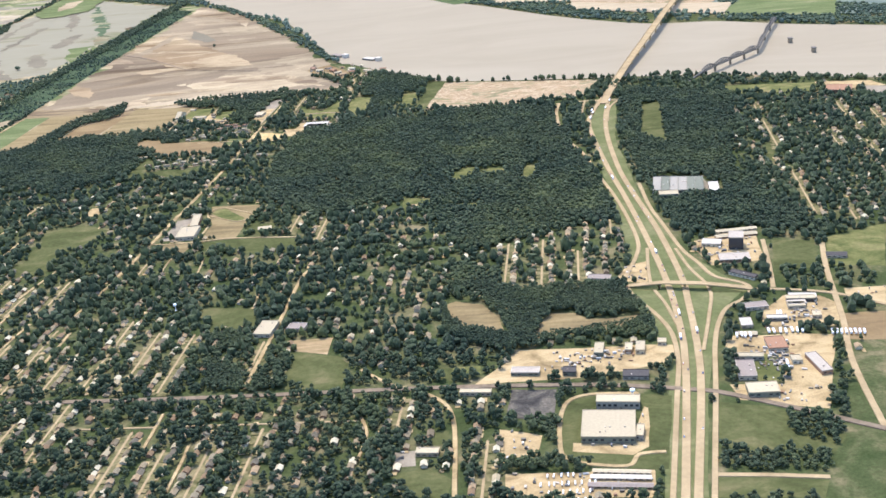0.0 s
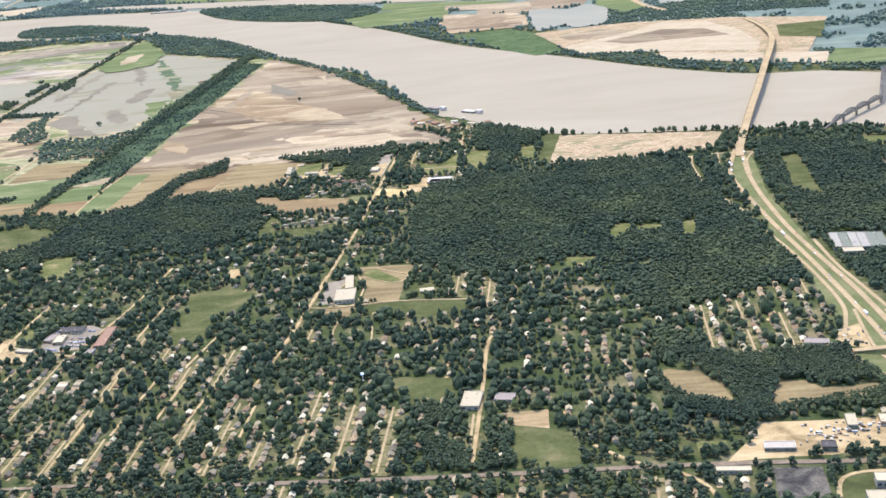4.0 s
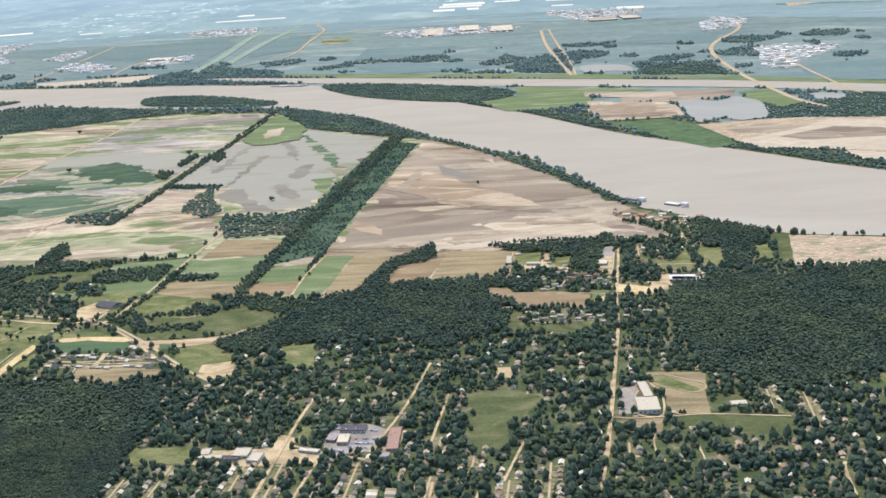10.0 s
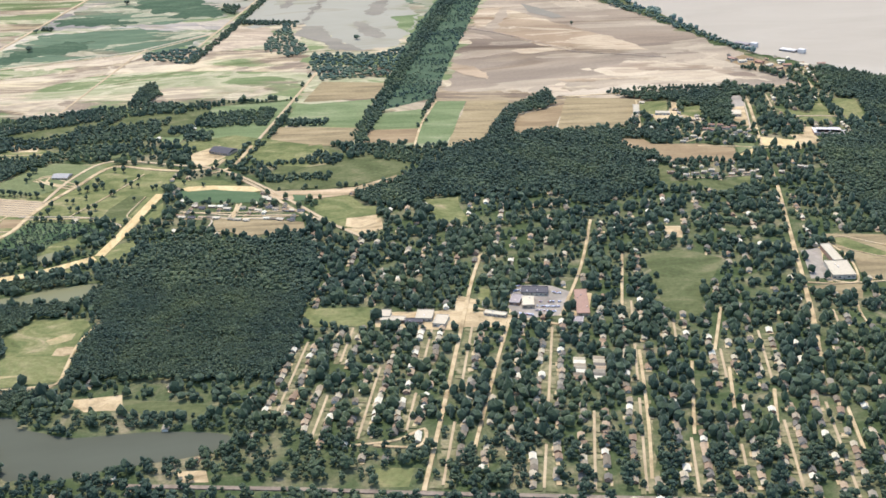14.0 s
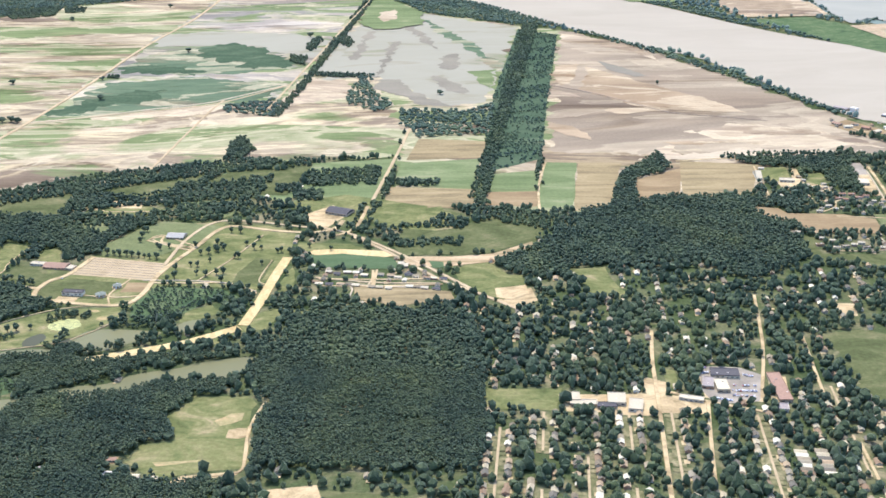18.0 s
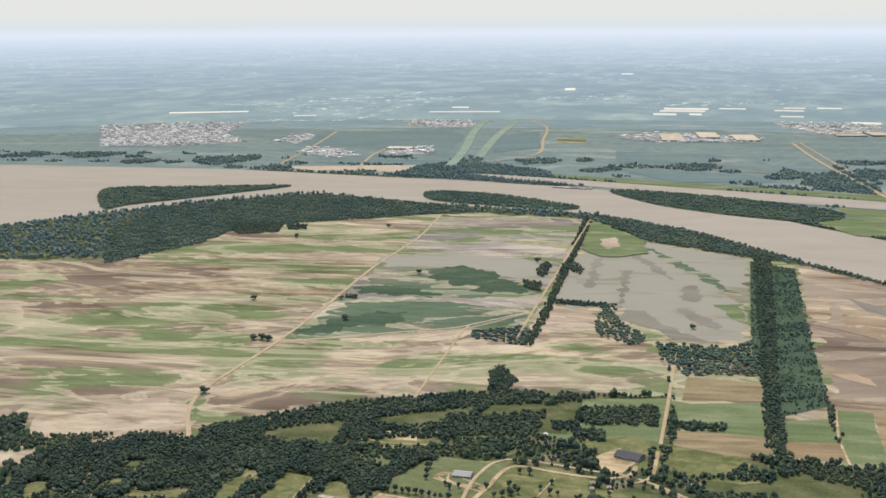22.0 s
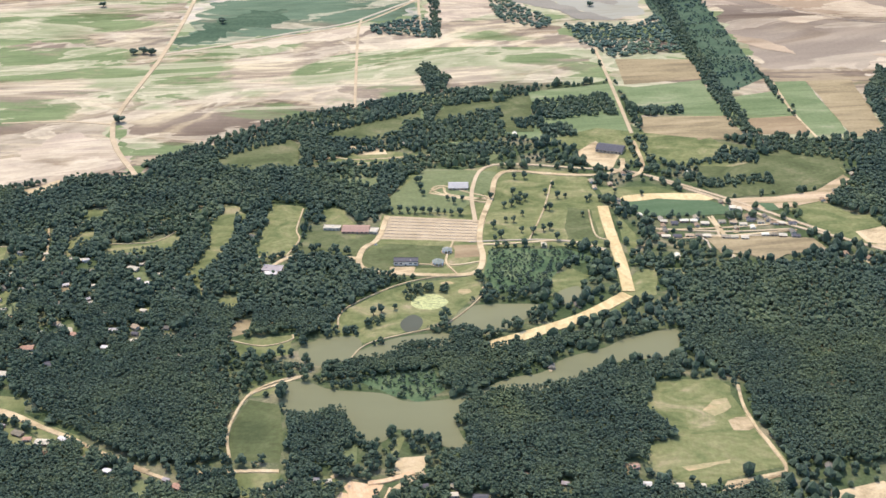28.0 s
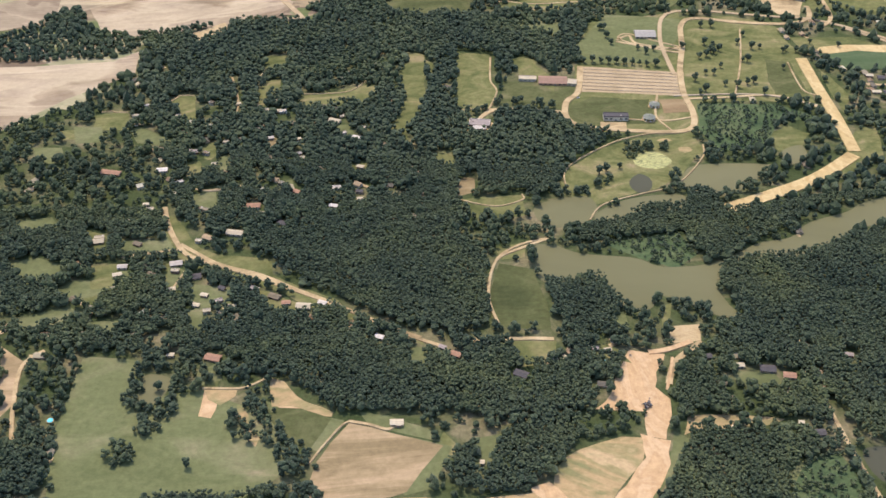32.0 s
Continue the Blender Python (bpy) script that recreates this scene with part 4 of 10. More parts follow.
water("river", "mud", [(-1769, 2359), (-1658, 2493), (-1532, 2592), (-1427, 2664), (-1240, 2595), (-1151, 2555), (-1020, 2520), (-873, 2487), (-775, 2427), (-621, 2277), (-499, 2074), (-374, 1885), (-305, 1796), (-200, 1510), (-168, 1467), (-70, 1355), (32, 1318), (131, 1296), (241, 1272), (332, 1235), (421, 1199), (584, 1136), (765, 1167), (621, 1352), (499, 1437), (396, 1489), (313, 1543), (219, 1569), (112, 1663), (3, 1796), (-161, 1985), (-316, 2244), (-428, 2391), (-584, 2653), (-752, 2839), (-896, 2842), (-1138, 2924), (-1306, 2956), (-1608, 3036), (-1868, 3103), (-2111, 3128), (-2724, 3101), (-2092, 2140)])
water("lake", "pond", [(222, 2301), (273, 2274), (253, 2213), (212, 2236)])
water("park_lake", "greenwater", [(-1019, 864), (-1005, 862), (-992, 853), (-964, 846), (-949, 836), (-920, 837), (-891, 852), (-870, 856), (-854, 869), (-827, 878), (-814, 886), (-780, 894), (-782, 876), (-790, 863), (-821, 862), (-843, 849), (-871, 838), (-897, 836), (-917, 832), (-925, 817), (-924, 801), (-920, 788), (-933, 792), (-947, 804), (-958, 811), (-966, 801), (-979, 803), (-986, 827), (-1016, 828), (-1021, 850)])
water("park_lake", "greenwater", [(-912, 928), (-899, 938), (-860, 935), (-854, 930), (-875, 913), (-895, 901), (-916, 915)])
water("park_pond", "greenwater", [(-1009, 903), (-978, 910), (-974, 892), (-990, 880), (-1007, 882)])
water("park_pond", "greenwater", [(-974, 892), (-950, 905), (-919, 905), (-925, 890), (-945, 892), (-974, 880)])
water("park_pond", "greenwater", [(-842, 948), (-827, 954), (-829, 939), (-844, 932)])
water("lake", "darkwater", [(-896, 691), (-875, 692), (-854, 697), (-827, 696), (-793, 713), (-773, 712), (-769, 694), (-792, 642), (-818, 648), (-852, 662), (-865, 671), (-893, 670)])
water("lake", "darkwater", [(-778, 702), (-757, 699), (-731, 692), (-687, 697), (-644, 693), (-647, 676), (-699, 661), (-724, 652), (-745, 652), (-759, 655)])
water("pond", "greenwater", [(-1225, 776), (-1212, 773), (-1214, 761), (-1221, 754), (-1226, 758)])
water("canal", "mud", [(-1048, 3018), (-331, 2722), (85, 2535), (391, 2356), (653, 2182), (609, 2085), (363, 2261), (70, 2440), (-330, 2602), (-1031, 2947)])
water("lake", "pond", [(-30, 2289), (15, 2286), (42, 2263), (80, 2305), (99, 2276), (113, 2223), (92, 2072), (65, 2058), (40, 2049), (13, 2086), (-25, 2047), (-32, 2113), (-34, 2222)])
water("lake", "pond", [(-173, 2877), (-141, 2895), (-84, 2879), (-58, 2823), (-67, 2754), (-104, 2771), (-150, 2751), (-171, 2781)])
island([(-1169, 2721), (-1037, 2704), (-852, 2559), (-862, 2502), (-998, 2535), (-1145, 2601)])
island([(-775, 2787), (-560, 2716), (-341, 2543), (-386, 2411), (-531, 2464), (-683, 2592)])
island([(-1904, 2678), (-1746, 2731), (-1503, 2781), (-1589, 2654), (-1747, 2472), (-1787, 2412)])
road("road", "concrete", 3.5, [(237, 773), (227, 724), (217, 655), (206, 597), (201, 523)])
road("road", "concrete", 3, [(75, 1200), (103, 1203), (129, 1199), (144, 1199)])
road("road", "concrete", 3, [(108, 491), (132, 488), (161, 483)])
road("road", "gravel", 2.4, [(86, 515), (72, 514), (64, 504), (36, 513), (32, 533), (37, 568), (51, 579), (80, 577)])
road("road", "gravel", 2.6, [(-291, 805), (-280, 881), (-269, 971), (-257, 1070), (-250, 1159), (-238, 1265), (-233, 1326)])
road("road", "gravel", 2.4, [(-155, 614), (-148, 698), (-143, 773), (-139, 793)])
road("road", "gravel", 2.4, [(-24, 486), (-26, 564), (-40, 591), (-65, 608), (-84, 629)])
road("road", "gravel", 2.4, [(-530, 638), (-523, 719), (-513, 845), (-510, 884), (-504, 932)])
road("road", "gravel", 2.0, [(-505, 673), (-492, 771), (-483, 831)])
road("road", "gravel", 2.0, [(-446, 846), (-431, 909), (-418, 993)])
road("road", "gravel", 1.8, [(-410, 828), (-400, 927)])
road("road", "gravel", 1.8, [(-358, 780), (-344, 838)])
road("road", "gravel", 1.8, [(-413, 646), (-408, 704), (-404, 782)])
road("road", "gravel", 1.8, [(-385, 687), (-374, 767)])
road("road", "gravel", 1.8, [(-361, 692), (-353, 759)])
road("road", "gravel", 1.8, [(-342, 675), (-332, 733)])
road("road", "gravel", 1.8, [(-305, 726), (-287, 823), (-274, 941)])
road("road", "gravel", 1.8, [(-299, 669), (-296, 713)])
road("road", "gravel", 2.0, [(-573, 680), (-548, 685), (-533, 696), (-535, 679), (-560, 680)])
road("road", "gravel", 2.4, [(-507, 844), (-484, 831), (-452, 818)])
road("railway", "rail", 4, [(-309, 617), (-182, 607), (-64, 601), (-7, 597), (55, 590), (103, 579), (132, 568), (201, 523)])
road("track_road", "rail", 3, [(-688, 645), (-604, 641), (-530, 636), (-458, 632), (-375, 627)])
road("park_road", "gravel", 4, [(-746, 1161), (-752, 1140), (-772, 1131), (-807, 1137), (-841, 1148), (-855, 1136), (-864, 1101), (-876, 1064), (-883, 1029), (-884, 1004), (-890, 984), (-904, 979), (-934, 984), (-963, 993), (-970, 1006), (-966, 1026), (-955, 1040), (-946, 1077)])
road("park_road", "gravel", 2.5, [(-970, 1012), (-992, 1018), (-1015, 1021), (-1023, 1016), (-1031, 1005)])
road("park_road", "gravel", 2, [(-910, 1116), (-899, 1123), (-896, 1109), (-868, 1096), (-871, 1092), (-893, 1104), (-911, 1114)])
road("park_road", "gravel", 2, [(-883, 1022), (-857, 1021), (-821, 1020), (-796, 1000)])
road("park_path", "gravel", 0.8, [(-795, 1068), (-799, 1028), (-793, 1018)])
road("park_path", "gravel", 0.8, [(-890, 961), (-894, 947), (-912, 924), (-925, 914), (-943, 909), (-965, 902), (-974, 895), (-980, 885)])
road("park_path", "gravel", 0.8, [(-987, 920), (-982, 943), (-950, 968), (-927, 977), (-904, 980)])
road("park_path", "gravel", 1.4, [(-1047, 796), (-1049, 821), (-1040, 852), (-1024, 865), (-1008, 869)])
road("park_path", "gravel", 1, [(-812, 1125), (-827, 1077), (-841, 1041), (-848, 1025)])
road("dirt_road", "clay", 8, [(-783, 1073), (-787, 1035), (-791, 984), (-796, 943)])
road("dirt_road", "clay", 9, [(-798, 939), (-832, 915), (-868, 899), (-900, 887)])
road("road", "concrete", 3, [(-882, 1058), (-876, 1120), (-853, 1162), (-784, 1146), (-743, 1132), (-688, 1077), (-632, 1008)])
road("road", "concrete", 3, [(-733, 1120), (-698, 1081), (-657, 1027), (-627, 1000), (-596, 969)])
road("road", "gravel", 3.2, [(-752, 1121), (-734, 1140), (-727, 1198)])
road("road", "gravel", 2.0, [(-748, 1014), (-705, 1013), (-653, 1016)])
road("road", "gravel", 1.8, [(-707, 1010), (-707, 1046)])
road("farm_road", "concrete", 4.4, [(-1142, 1176), (-1177, 1292), (-1156, 1480), (-1142, 1650), (-1128, 1928), (-1102, 2161), (-1098, 2425)])
road("farm_road", "concrete", 3.1, [(-1157, 1496), (-1086, 1522), (-997, 1556), (-940, 1587), (-869, 1676)])
road("farm_road", "concrete", 2.5, [(-1278, 1313), (-1221, 1310), (-1179, 1297)])
road("farm_road", "concrete", 2.5, [(-961, 1303), (-948, 1536), (-941, 1600)])
road("farm_road", "concrete", 2.8, [(-879, 1542), (-859, 1802), (-811, 2393)])
road("farm_road", "concrete", 3.1, [(-701, 1460), (-712, 1337), (-724, 1215)])
road("farm_road", "gravel", 2, [(-555, 1329), (-566, 1255), (-569, 1184)])
road("farm_road", "gravel", 2.5, [(-422, 1330), (-346, 1339), (-255, 1337), (-168, 1352), (-162, 1314)])
road("road", "gravel", 2.4, [(-1215, 885), (-1193, 864), (-1169, 851), (-1145, 832), (-1132, 823), (-1103, 800), (-1088, 790)])
road("road", "gravel", 2.4, [(-1068, 786), (-1036, 784), (-1021, 782)])
road("road", "gravel", 2.0, [(-901, 729), (-901, 693), (-900, 664), (-899, 641)])
road("road", "gravel", 2.0, [(-1276, 800), (-1285, 789), (-1284, 761), (-1280, 735)])
road("road", "gravel", 1.8, [(-1008, 869), (-1034, 857), (-1040, 852)])
road("road", "gravel", 3.2, [(-947, 772), (-964, 759), (-972, 743)])
road("highway", "concrete", 4.2, [(82, 439), (89, 473), (106, 571), (112, 611), (116, 648), (119, 716), (117, 798), (112, 891), (106, 973), (102, 1068), (102, 1117), (109, 1156), (131, 1229)])
road("highway", "concrete", 4.2, [(89, 438), (95, 472), (114, 570), (122, 624), (128, 696), (130, 733), (127, 819), (119, 910), (115, 971), (115, 1056), (119, 1122), (126, 1173), (137, 1234)])
road("ramp", "concrete", 2.2, [(114, 787), (108, 727), (113, 690), (116, 652)])
road("ramp", "concrete", 2.2, [(134, 783), (138, 746), (145, 709), (137, 669), (125, 623)])
road("ramp", "concrete", 2.2, [(100, 1107), (99, 1159), (106, 1206)])
road("ramp", "concrete", 2.2, [(121, 1121), (129, 1172), (145, 1203)])
road("road", "concrete", 2.8, [(76, 440), (83, 474), (101, 572), (108, 611), (110, 649), (104, 678), (95, 702), (91, 725), (93, 740), (104, 773), (109, 799), (108, 847), (103, 907), (96, 957), (89, 1018), (80, 1056)])
road("road", "concrete", 2.8, [(101, 463), (122, 569), (135, 637), (148, 675), (163, 690), (171, 705), (167, 716), (152, 729), (145, 755), (138, 782), (132, 836), (128, 874), (127, 930)])
road("road", "concrete", 2.8, [(172, 704), (196, 699), (223, 688), (248, 667)])
road("road", "concrete", 3, [(198, 787), (192, 741), (186, 704)])
road("road", "concrete", 3, [(78, 1199), (73, 1167), (72, 1106)])
road("far_road", "concrete", 7, [(-766, 3234), (-570, 3185), (-425, 3136), (-307, 3046)])
road("far_road", "concrete", 8, [(-1085, 3295), (-982, 3485), (-991, 3897), (-1005, 4335), (-1083, 4724), (-1060, 5612)])
road("far_road", "concrete", 7, [(-1640, 3149), (-1669, 3628), (-1712, 4114)])
road("far_road", "concrete", 7, [(-1408, 3046), (-1439, 3386), (-1429, 3635)])
road("levee", "levee", 26, [(-1189, 3169), (-1200, 3565), (-1243, 4182), (-1253, 4779)])
road("levee", "levee", 26, [(-1136, 3357), (-1147, 3986), (-1133, 4520), (-1140, 5068)])
road("far_road", "concrete", 9, [(-234, 3847), (-234, 3417), (-215, 2949), (-201, 2734)])
road("far_road", "concrete", 7, [(-1496, 4287), (-1522, 4923), (-1493, 5406)])
road("road", "gravel", 1.8, [(-201, 550), (-199, 590)])
road("road", "gravel", 1.8, [(-177, 502), (-175, 535), (-175, 552)])
road("road", "gravel", 1.8, [(-77, 524), (-74, 552), (-79, 571)])
road("far_highway", "concrete", 11, [(389, 3802), (319, 3523), (228, 3299), (171, 3089), (152, 2843), (153, 2578), (165, 2393), (182, 2224), (211, 2135)])
road("far_road", "concrete", 6, [(295, 2971), (296, 2637), (298, 2445), (306, 2269)])
road("far_road", "concrete", 6, [(-209, 3868), (-202, 3411), (-192, 3013), (-192, 2730)])
road("road", "gravel", 1.8, [(-752, 1028), (-706, 1026), (-654, 1028)])
road("road", "gravel", 1.8, [(-710, 1045), (-708, 1011)])
road("park_path", "gravel", 1.6, [(-761, 832), (-765, 809), (-765, 788), (-763, 770), (-763, 751), (-783, 746), (-797, 743)])
road("park_path", "gravel", 0.8, [(-1053, 914), (-1033, 905), (-1016, 910), (-1015, 916)])
road("park_path", "gravel", 0.8, [(-1042, 1018), (-1036, 1023), (-1015, 1021), (-969, 1012)])
road("street", "concrete", 2, [(-220, 1243), (-182, 1243), (-153, 1238)])
cover("wood", [(-199, 1172), (-134, 1197), (-73, 1178), (-19, 1218), (77, 1177), (78, 1047), (93, 931), (101, 854), (58, 839), (13, 819), (-18, 802), (-72, 940), (-147, 908), (-200, 962), (-212, 1070)])
cover("wood", [(146, 1236), (261, 1187), (219, 1009), (211, 947), (215, 902), (244, 806), (202, 803), (144, 804), (131, 894), (128, 1017)])
cover("wood", [(-6, 728), (88, 726), (109, 665), (110, 641), (44, 651), (7, 632), (-32, 663), (-40, 707)])
cover("wood", [(-30, 783), (3, 756), (2, 727), (-33, 733)])
cover("wood", [(-191, 656), (-132, 611), (-151, 606), (-184, 618), (-188, 688), (-163, 676)])
cover("wood", [(148, 544), (191, 518), (174, 518), (152, 523)])
cover("wood", [(112, 512), (192, 497), (181, 463), (164, 483), (108, 493)])
cover("wood", [(-11, 510), (76, 503), (-2, 505)])
cover("wood", [(32, 588), (38, 580), (30, 522), (23, 539)])
cover("wood", [(-631, 1046), (-571, 1095), (-517, 1210), (-439, 1220), (-331, 1200), (-342, 1105), (-371, 1052), (-416, 1017), (-442, 1057), (-509, 1049), (-564, 1028)])
cover("wood", [(-376, 1342), (-315, 1346), (-223, 1347), (-252, 1286), (-272, 1230), (-323, 1274)])
cover("wood", [(-136, 1382), (-70, 1398), (-72, 1329), (-123, 1215), (-151, 1275)])
cover("wood", [(-779, 979), (-720, 968), (-633, 956), (-623, 919), (-625, 827), (-620, 800), (-629, 751), (-758, 753), (-766, 830), (-753, 889)])
cover("wood", [(-929, 847), (-805, 837), (-800, 791), (-823, 773), (-844, 755), (-931, 756), (-941, 781), (-916, 787)])
cover("wood", [(-965, 886), (-886, 876), (-776, 890), (-772, 923), (-785, 898), (-881, 884), (-931, 910)])
cover("wood", [(-882, 834), (-842, 849), (-788, 858), (-798, 819), (-805, 788), (-827, 775), (-847, 749), (-888, 749), (-909, 761), (-929, 782), (-918, 791), (-924, 812), (-918, 830)])
cover("wood", [(-765, 928), (-644, 975), (-707, 831), (-761, 837), (-783, 864)])
cover("wood", [(-888, 749), (-844, 749), (-806, 740), (-769, 736), (-777, 715), (-796, 713), (-826, 698), (-856, 699), (-893, 692), (-899, 729)])
cover("wood", [(-973, 709), (-905, 701), (-900, 643), (-966, 651), (-999, 662), (-980, 695)])
cover("wood", [(-899, 671), (-852, 660), (-800, 642), (-804, 632), (-898, 643)])
cover("wood", [(-1184, 886), (-1120, 897), (-1060, 878), (-1047, 847), (-1053, 796), (-1071, 789), (-1132, 820), (-1164, 861)])
cover("wood", [(-1085, 1053), (-1054, 1085), (-1042, 1014), (-1031, 989), (-1001, 989), (-978, 991), (-955, 965), (-990, 927), (-1005, 909), (-1033, 912), (-1053, 934), (-1080, 995)])
cover("wood", [(-1269, 1159), (-1186, 1180), (-1089, 1158), (-1087, 1108), (-1156, 1052), (-1231, 1087)])
cover("wood", [(-1019, 839), (-988, 827), (-981, 803), (-983, 779), (-1012, 782), (-1020, 802)])
cover("wood", [(-1201, 814), (-1129, 796), (-1082, 772), (-1013, 759), (-1010, 729), (-1037, 724), (-1085, 734), (-1134, 740), (-1153, 762), (-1196, 785)])
cover("wood", [(-1092, 704), (-1037, 724), (-1015, 722), (-1038, 690), (-1043, 687), (-1068, 680), (-1083, 685)])
cover("wood", [(-930, 900), (-904, 910), (-897, 889), (-868, 880), (-853, 872), (-891, 852), (-920, 838), (-935, 846), (-935, 866), (-992, 858), (-991, 873), (-942, 888)])
cover("wood", [(-1139, 1195), (-1089, 1238), (-1014, 1268), (-1000, 1211), (-1005, 1139), (-1010, 1097), (-1037, 1071), (-1050, 1045), (-1082, 1098), (-1100, 1154)])
cover("wood", [(-1014, 1268), (-969, 1290), (-834, 1339), (-843, 1226), (-904, 1209), (-962, 1205), (-999, 1185)])
cover("wood", [(-1005, 1139), (-942, 1153), (-942, 1076), (-976, 1102), (-1001, 1085)])
cover("wood", [(-1093, 1183), (-1056, 1167), (-989, 1164), (-936, 1177), (-904, 1147), (-944, 1108), (-957, 1072), (-1005, 1073), (-1052, 1075)])
cover("wood", [(-1081, 1015), (-1045, 1035), (-1026, 998), (-997, 1019), (-952, 979), (-990, 925), (-1035, 924), (-1055, 941)])
cover("wood", [(-1549, 1893), (-1670, 2171), (-1666, 2420), (-1423, 2647), (-1167, 2584), (-1027, 2477), (-1109, 2424), (-1336, 2300), (-1451, 2188), (-1456, 2082)])
cover("wood", [(-818, 2444), (-693, 2389), (-541, 2154), (-478, 2102), (-488, 2044), (-553, 2061), (-712, 2180), (-807, 2400)])
cover("wood", [(-461, 2035), (-374, 1898), (-270, 1674), (-198, 1521), (-208, 1500), (-279, 1658), (-384, 1869), (-470, 2001)])
cover("wood", [(-1287, 2967), (-1299, 3164), (-1152, 3292), (-963, 3122), (-757, 2859), (-897, 2851), (-1138, 2924)])
cover("wood", [(-427, 2413), (-313, 2295), (-161, 2015), (-178, 1993), (-328, 2221), (-428, 2363)])
cover("wood", [(-144, 2002), (-85, 1912), (110, 1780), (80, 1689), (-75, 1839), (-142, 1937)])
cover("wood", [(-143, 1922), (25, 1841), (75, 1760), (225, 1614), (226, 1566), (72, 1699), (-65, 1826)])
cover("wood", [(341, 1688), (536, 1552), (500, 1440), (396, 1492), (314, 1550)])
cover("wood", [(-608, 1577), (-558, 2032), (-551, 2009), (-591, 1576), (-605, 1367), (-616, 1193), (-629, 1194), (-620, 1367)])
cover("wood", [(-939, 1566), (-881, 1594), (-861, 1580), (-870, 1515), (-891, 1522), (-931, 1539)])
cover("hedge", [(-808, 2381), (-822, 2421), (-859, 1650), (-870, 1515), (-860, 1515), (-850, 1635)])
cover("wood", [(-896, 1403), (-885, 1423), (-866, 1380), (-872, 1357), (-876, 1332), (-890, 1342)])
cover("wood", [(-794, 1291), (-773, 1308), (-724, 1306), (-720, 1258), (-790, 1256)])
cover("wood", [(-799, 1239), (-767, 1239), (-775, 1212), (-794, 1213)])
cover("wood", [(-488, 1277), (-452, 1330), (-438, 1358), (-430, 1310), (-437, 1283), (-459, 1284), (-476, 1251), (-476, 1187), (-504, 1188)])
cover("hedge", [(-1111, 1229), (-1020, 1293), (-882, 1345), (-834, 1343), (-836, 1311), (-890, 1296), (-1006, 1241), (-1080, 1205)])
cover("hedge", [(-990, 1150), (-890, 1205), (-838, 1210), (-824, 1187), (-884, 1174), (-949, 1149)])
cover("hedge", [(-987, 1193), (-880, 1269), (-828, 1293), (-834, 1218), (-891, 1212)])
cover("hedge", [(-702, 1447), (-713, 1228), (-719, 1222), (-708, 1447)])
cover("hedge", [(-717, 1140), (-636, 1137), (-635, 1157), (-660, 1177), (-670, 1152)])
cover("hedge", [(-737, 1198), (-715, 1210), (-728, 1113), (-738, 1127)])
cover("hedge", [(-629, 1194), (-529, 1167), (-545, 1120), (-601, 1149)])
cover("hedge", [(-704, 1113), (-637, 1110), (-642, 1097), (-698, 1093)])
cover("town", [(-499, 1107), (-359, 1090), (-209, 987), (-146, 902), (-72, 940), (-18, 802), (-6, 728), (-40, 698), (-41, 626), (-64, 601), (-131, 611), (-183, 611), (-312, 625), (-517, 657), (-801, 1108)])
cover("town", [(-506, 641), (-308, 614), (-180, 600), (-64, 595), (-7, 587), (-1, 548), (-5, 483), (-25, 450), (-410, 488)])
cover("estate", [(4, 821), (58, 845), (95, 862), (96, 791), (87, 731), (49, 723), (3, 741)])
cover("town", [(246, 1115), (392, 1111), (316, 877), (248, 867), (224, 1008)])
cover("town", [(-644, 952), (-624, 1045), (-564, 1028), (-442, 1057), (-342, 1105), (-335, 1167), (-273, 1161), (-292, 973), (-305, 806), (-621, 821)])
cover("dense", [(-642, 821), (-530, 833), (-410, 828), (-301, 824), (-260, 763), (-301, 628), (-527, 632), (-571, 664), (-633, 716)])
cover("town", [(-608, 993), (-568, 1065), (-483, 985), (-418, 1017), (-429, 880), (-523, 849), (-624, 854), (-629, 950)])
cover("town", [(-1255, 1090), (-1231, 1087), (-1156, 1052), (-1087, 1098), (-1080, 995), (-1053, 934), (-1060, 878), (-1120, 897), (-1184, 886), (-1216, 890)])
cover("town", [(-1213, 872), (-1163, 855), (-1132, 820), (-1071, 789), (-1013, 768), (-1013, 759), (-1082, 772), (-1129, 796), (-1201, 814)])
cover("town", [(-1322, 927), (-1224, 916), (-1189, 868), (-1128, 821), (-1112, 792), (-1141, 778), (-1213, 786), (-1270, 800), (-1300, 812)])
cover("town", [(-1018, 783), (-983, 774), (-1000, 745), (-1014, 755)])
cover("town", [(-954, 775), (-909, 761), (-888, 749), (-903, 709), (-972, 721), (-973, 738)])
cover("town", [(-326, 1294), (-231, 1305), (-240, 1227), (-289, 1196), (-327, 1236)])
cover("town", [(-346, 1301), (-283, 1310), (-239, 1373), (-220, 1207), (-266, 1178), (-334, 1233)])
cover("town", [(-226, 1482), (-163, 1464), (-117, 1422), (-68, 1381), (-76, 1306), (-156, 1326), (-206, 1418)])
cover("town", [(-751, 1047), (-706, 1040), (-657, 1027), (-657, 1006), (-722, 1010), (-754, 1030)])
cover("town", [(-1286, 739), (-1274, 760), (-1262, 729), (-1264, 702), (-1279, 703)])
cover("sparse", [(-760, 1163), (-576, 1130), (-640, 983), (-763, 935), (-770, 974), (-764, 1006), (-691, 1051), (-768, 1079)])
cover("sparse", [(-1084, 1137), (-951, 1082), (-997, 1060), (-1037, 1074)])
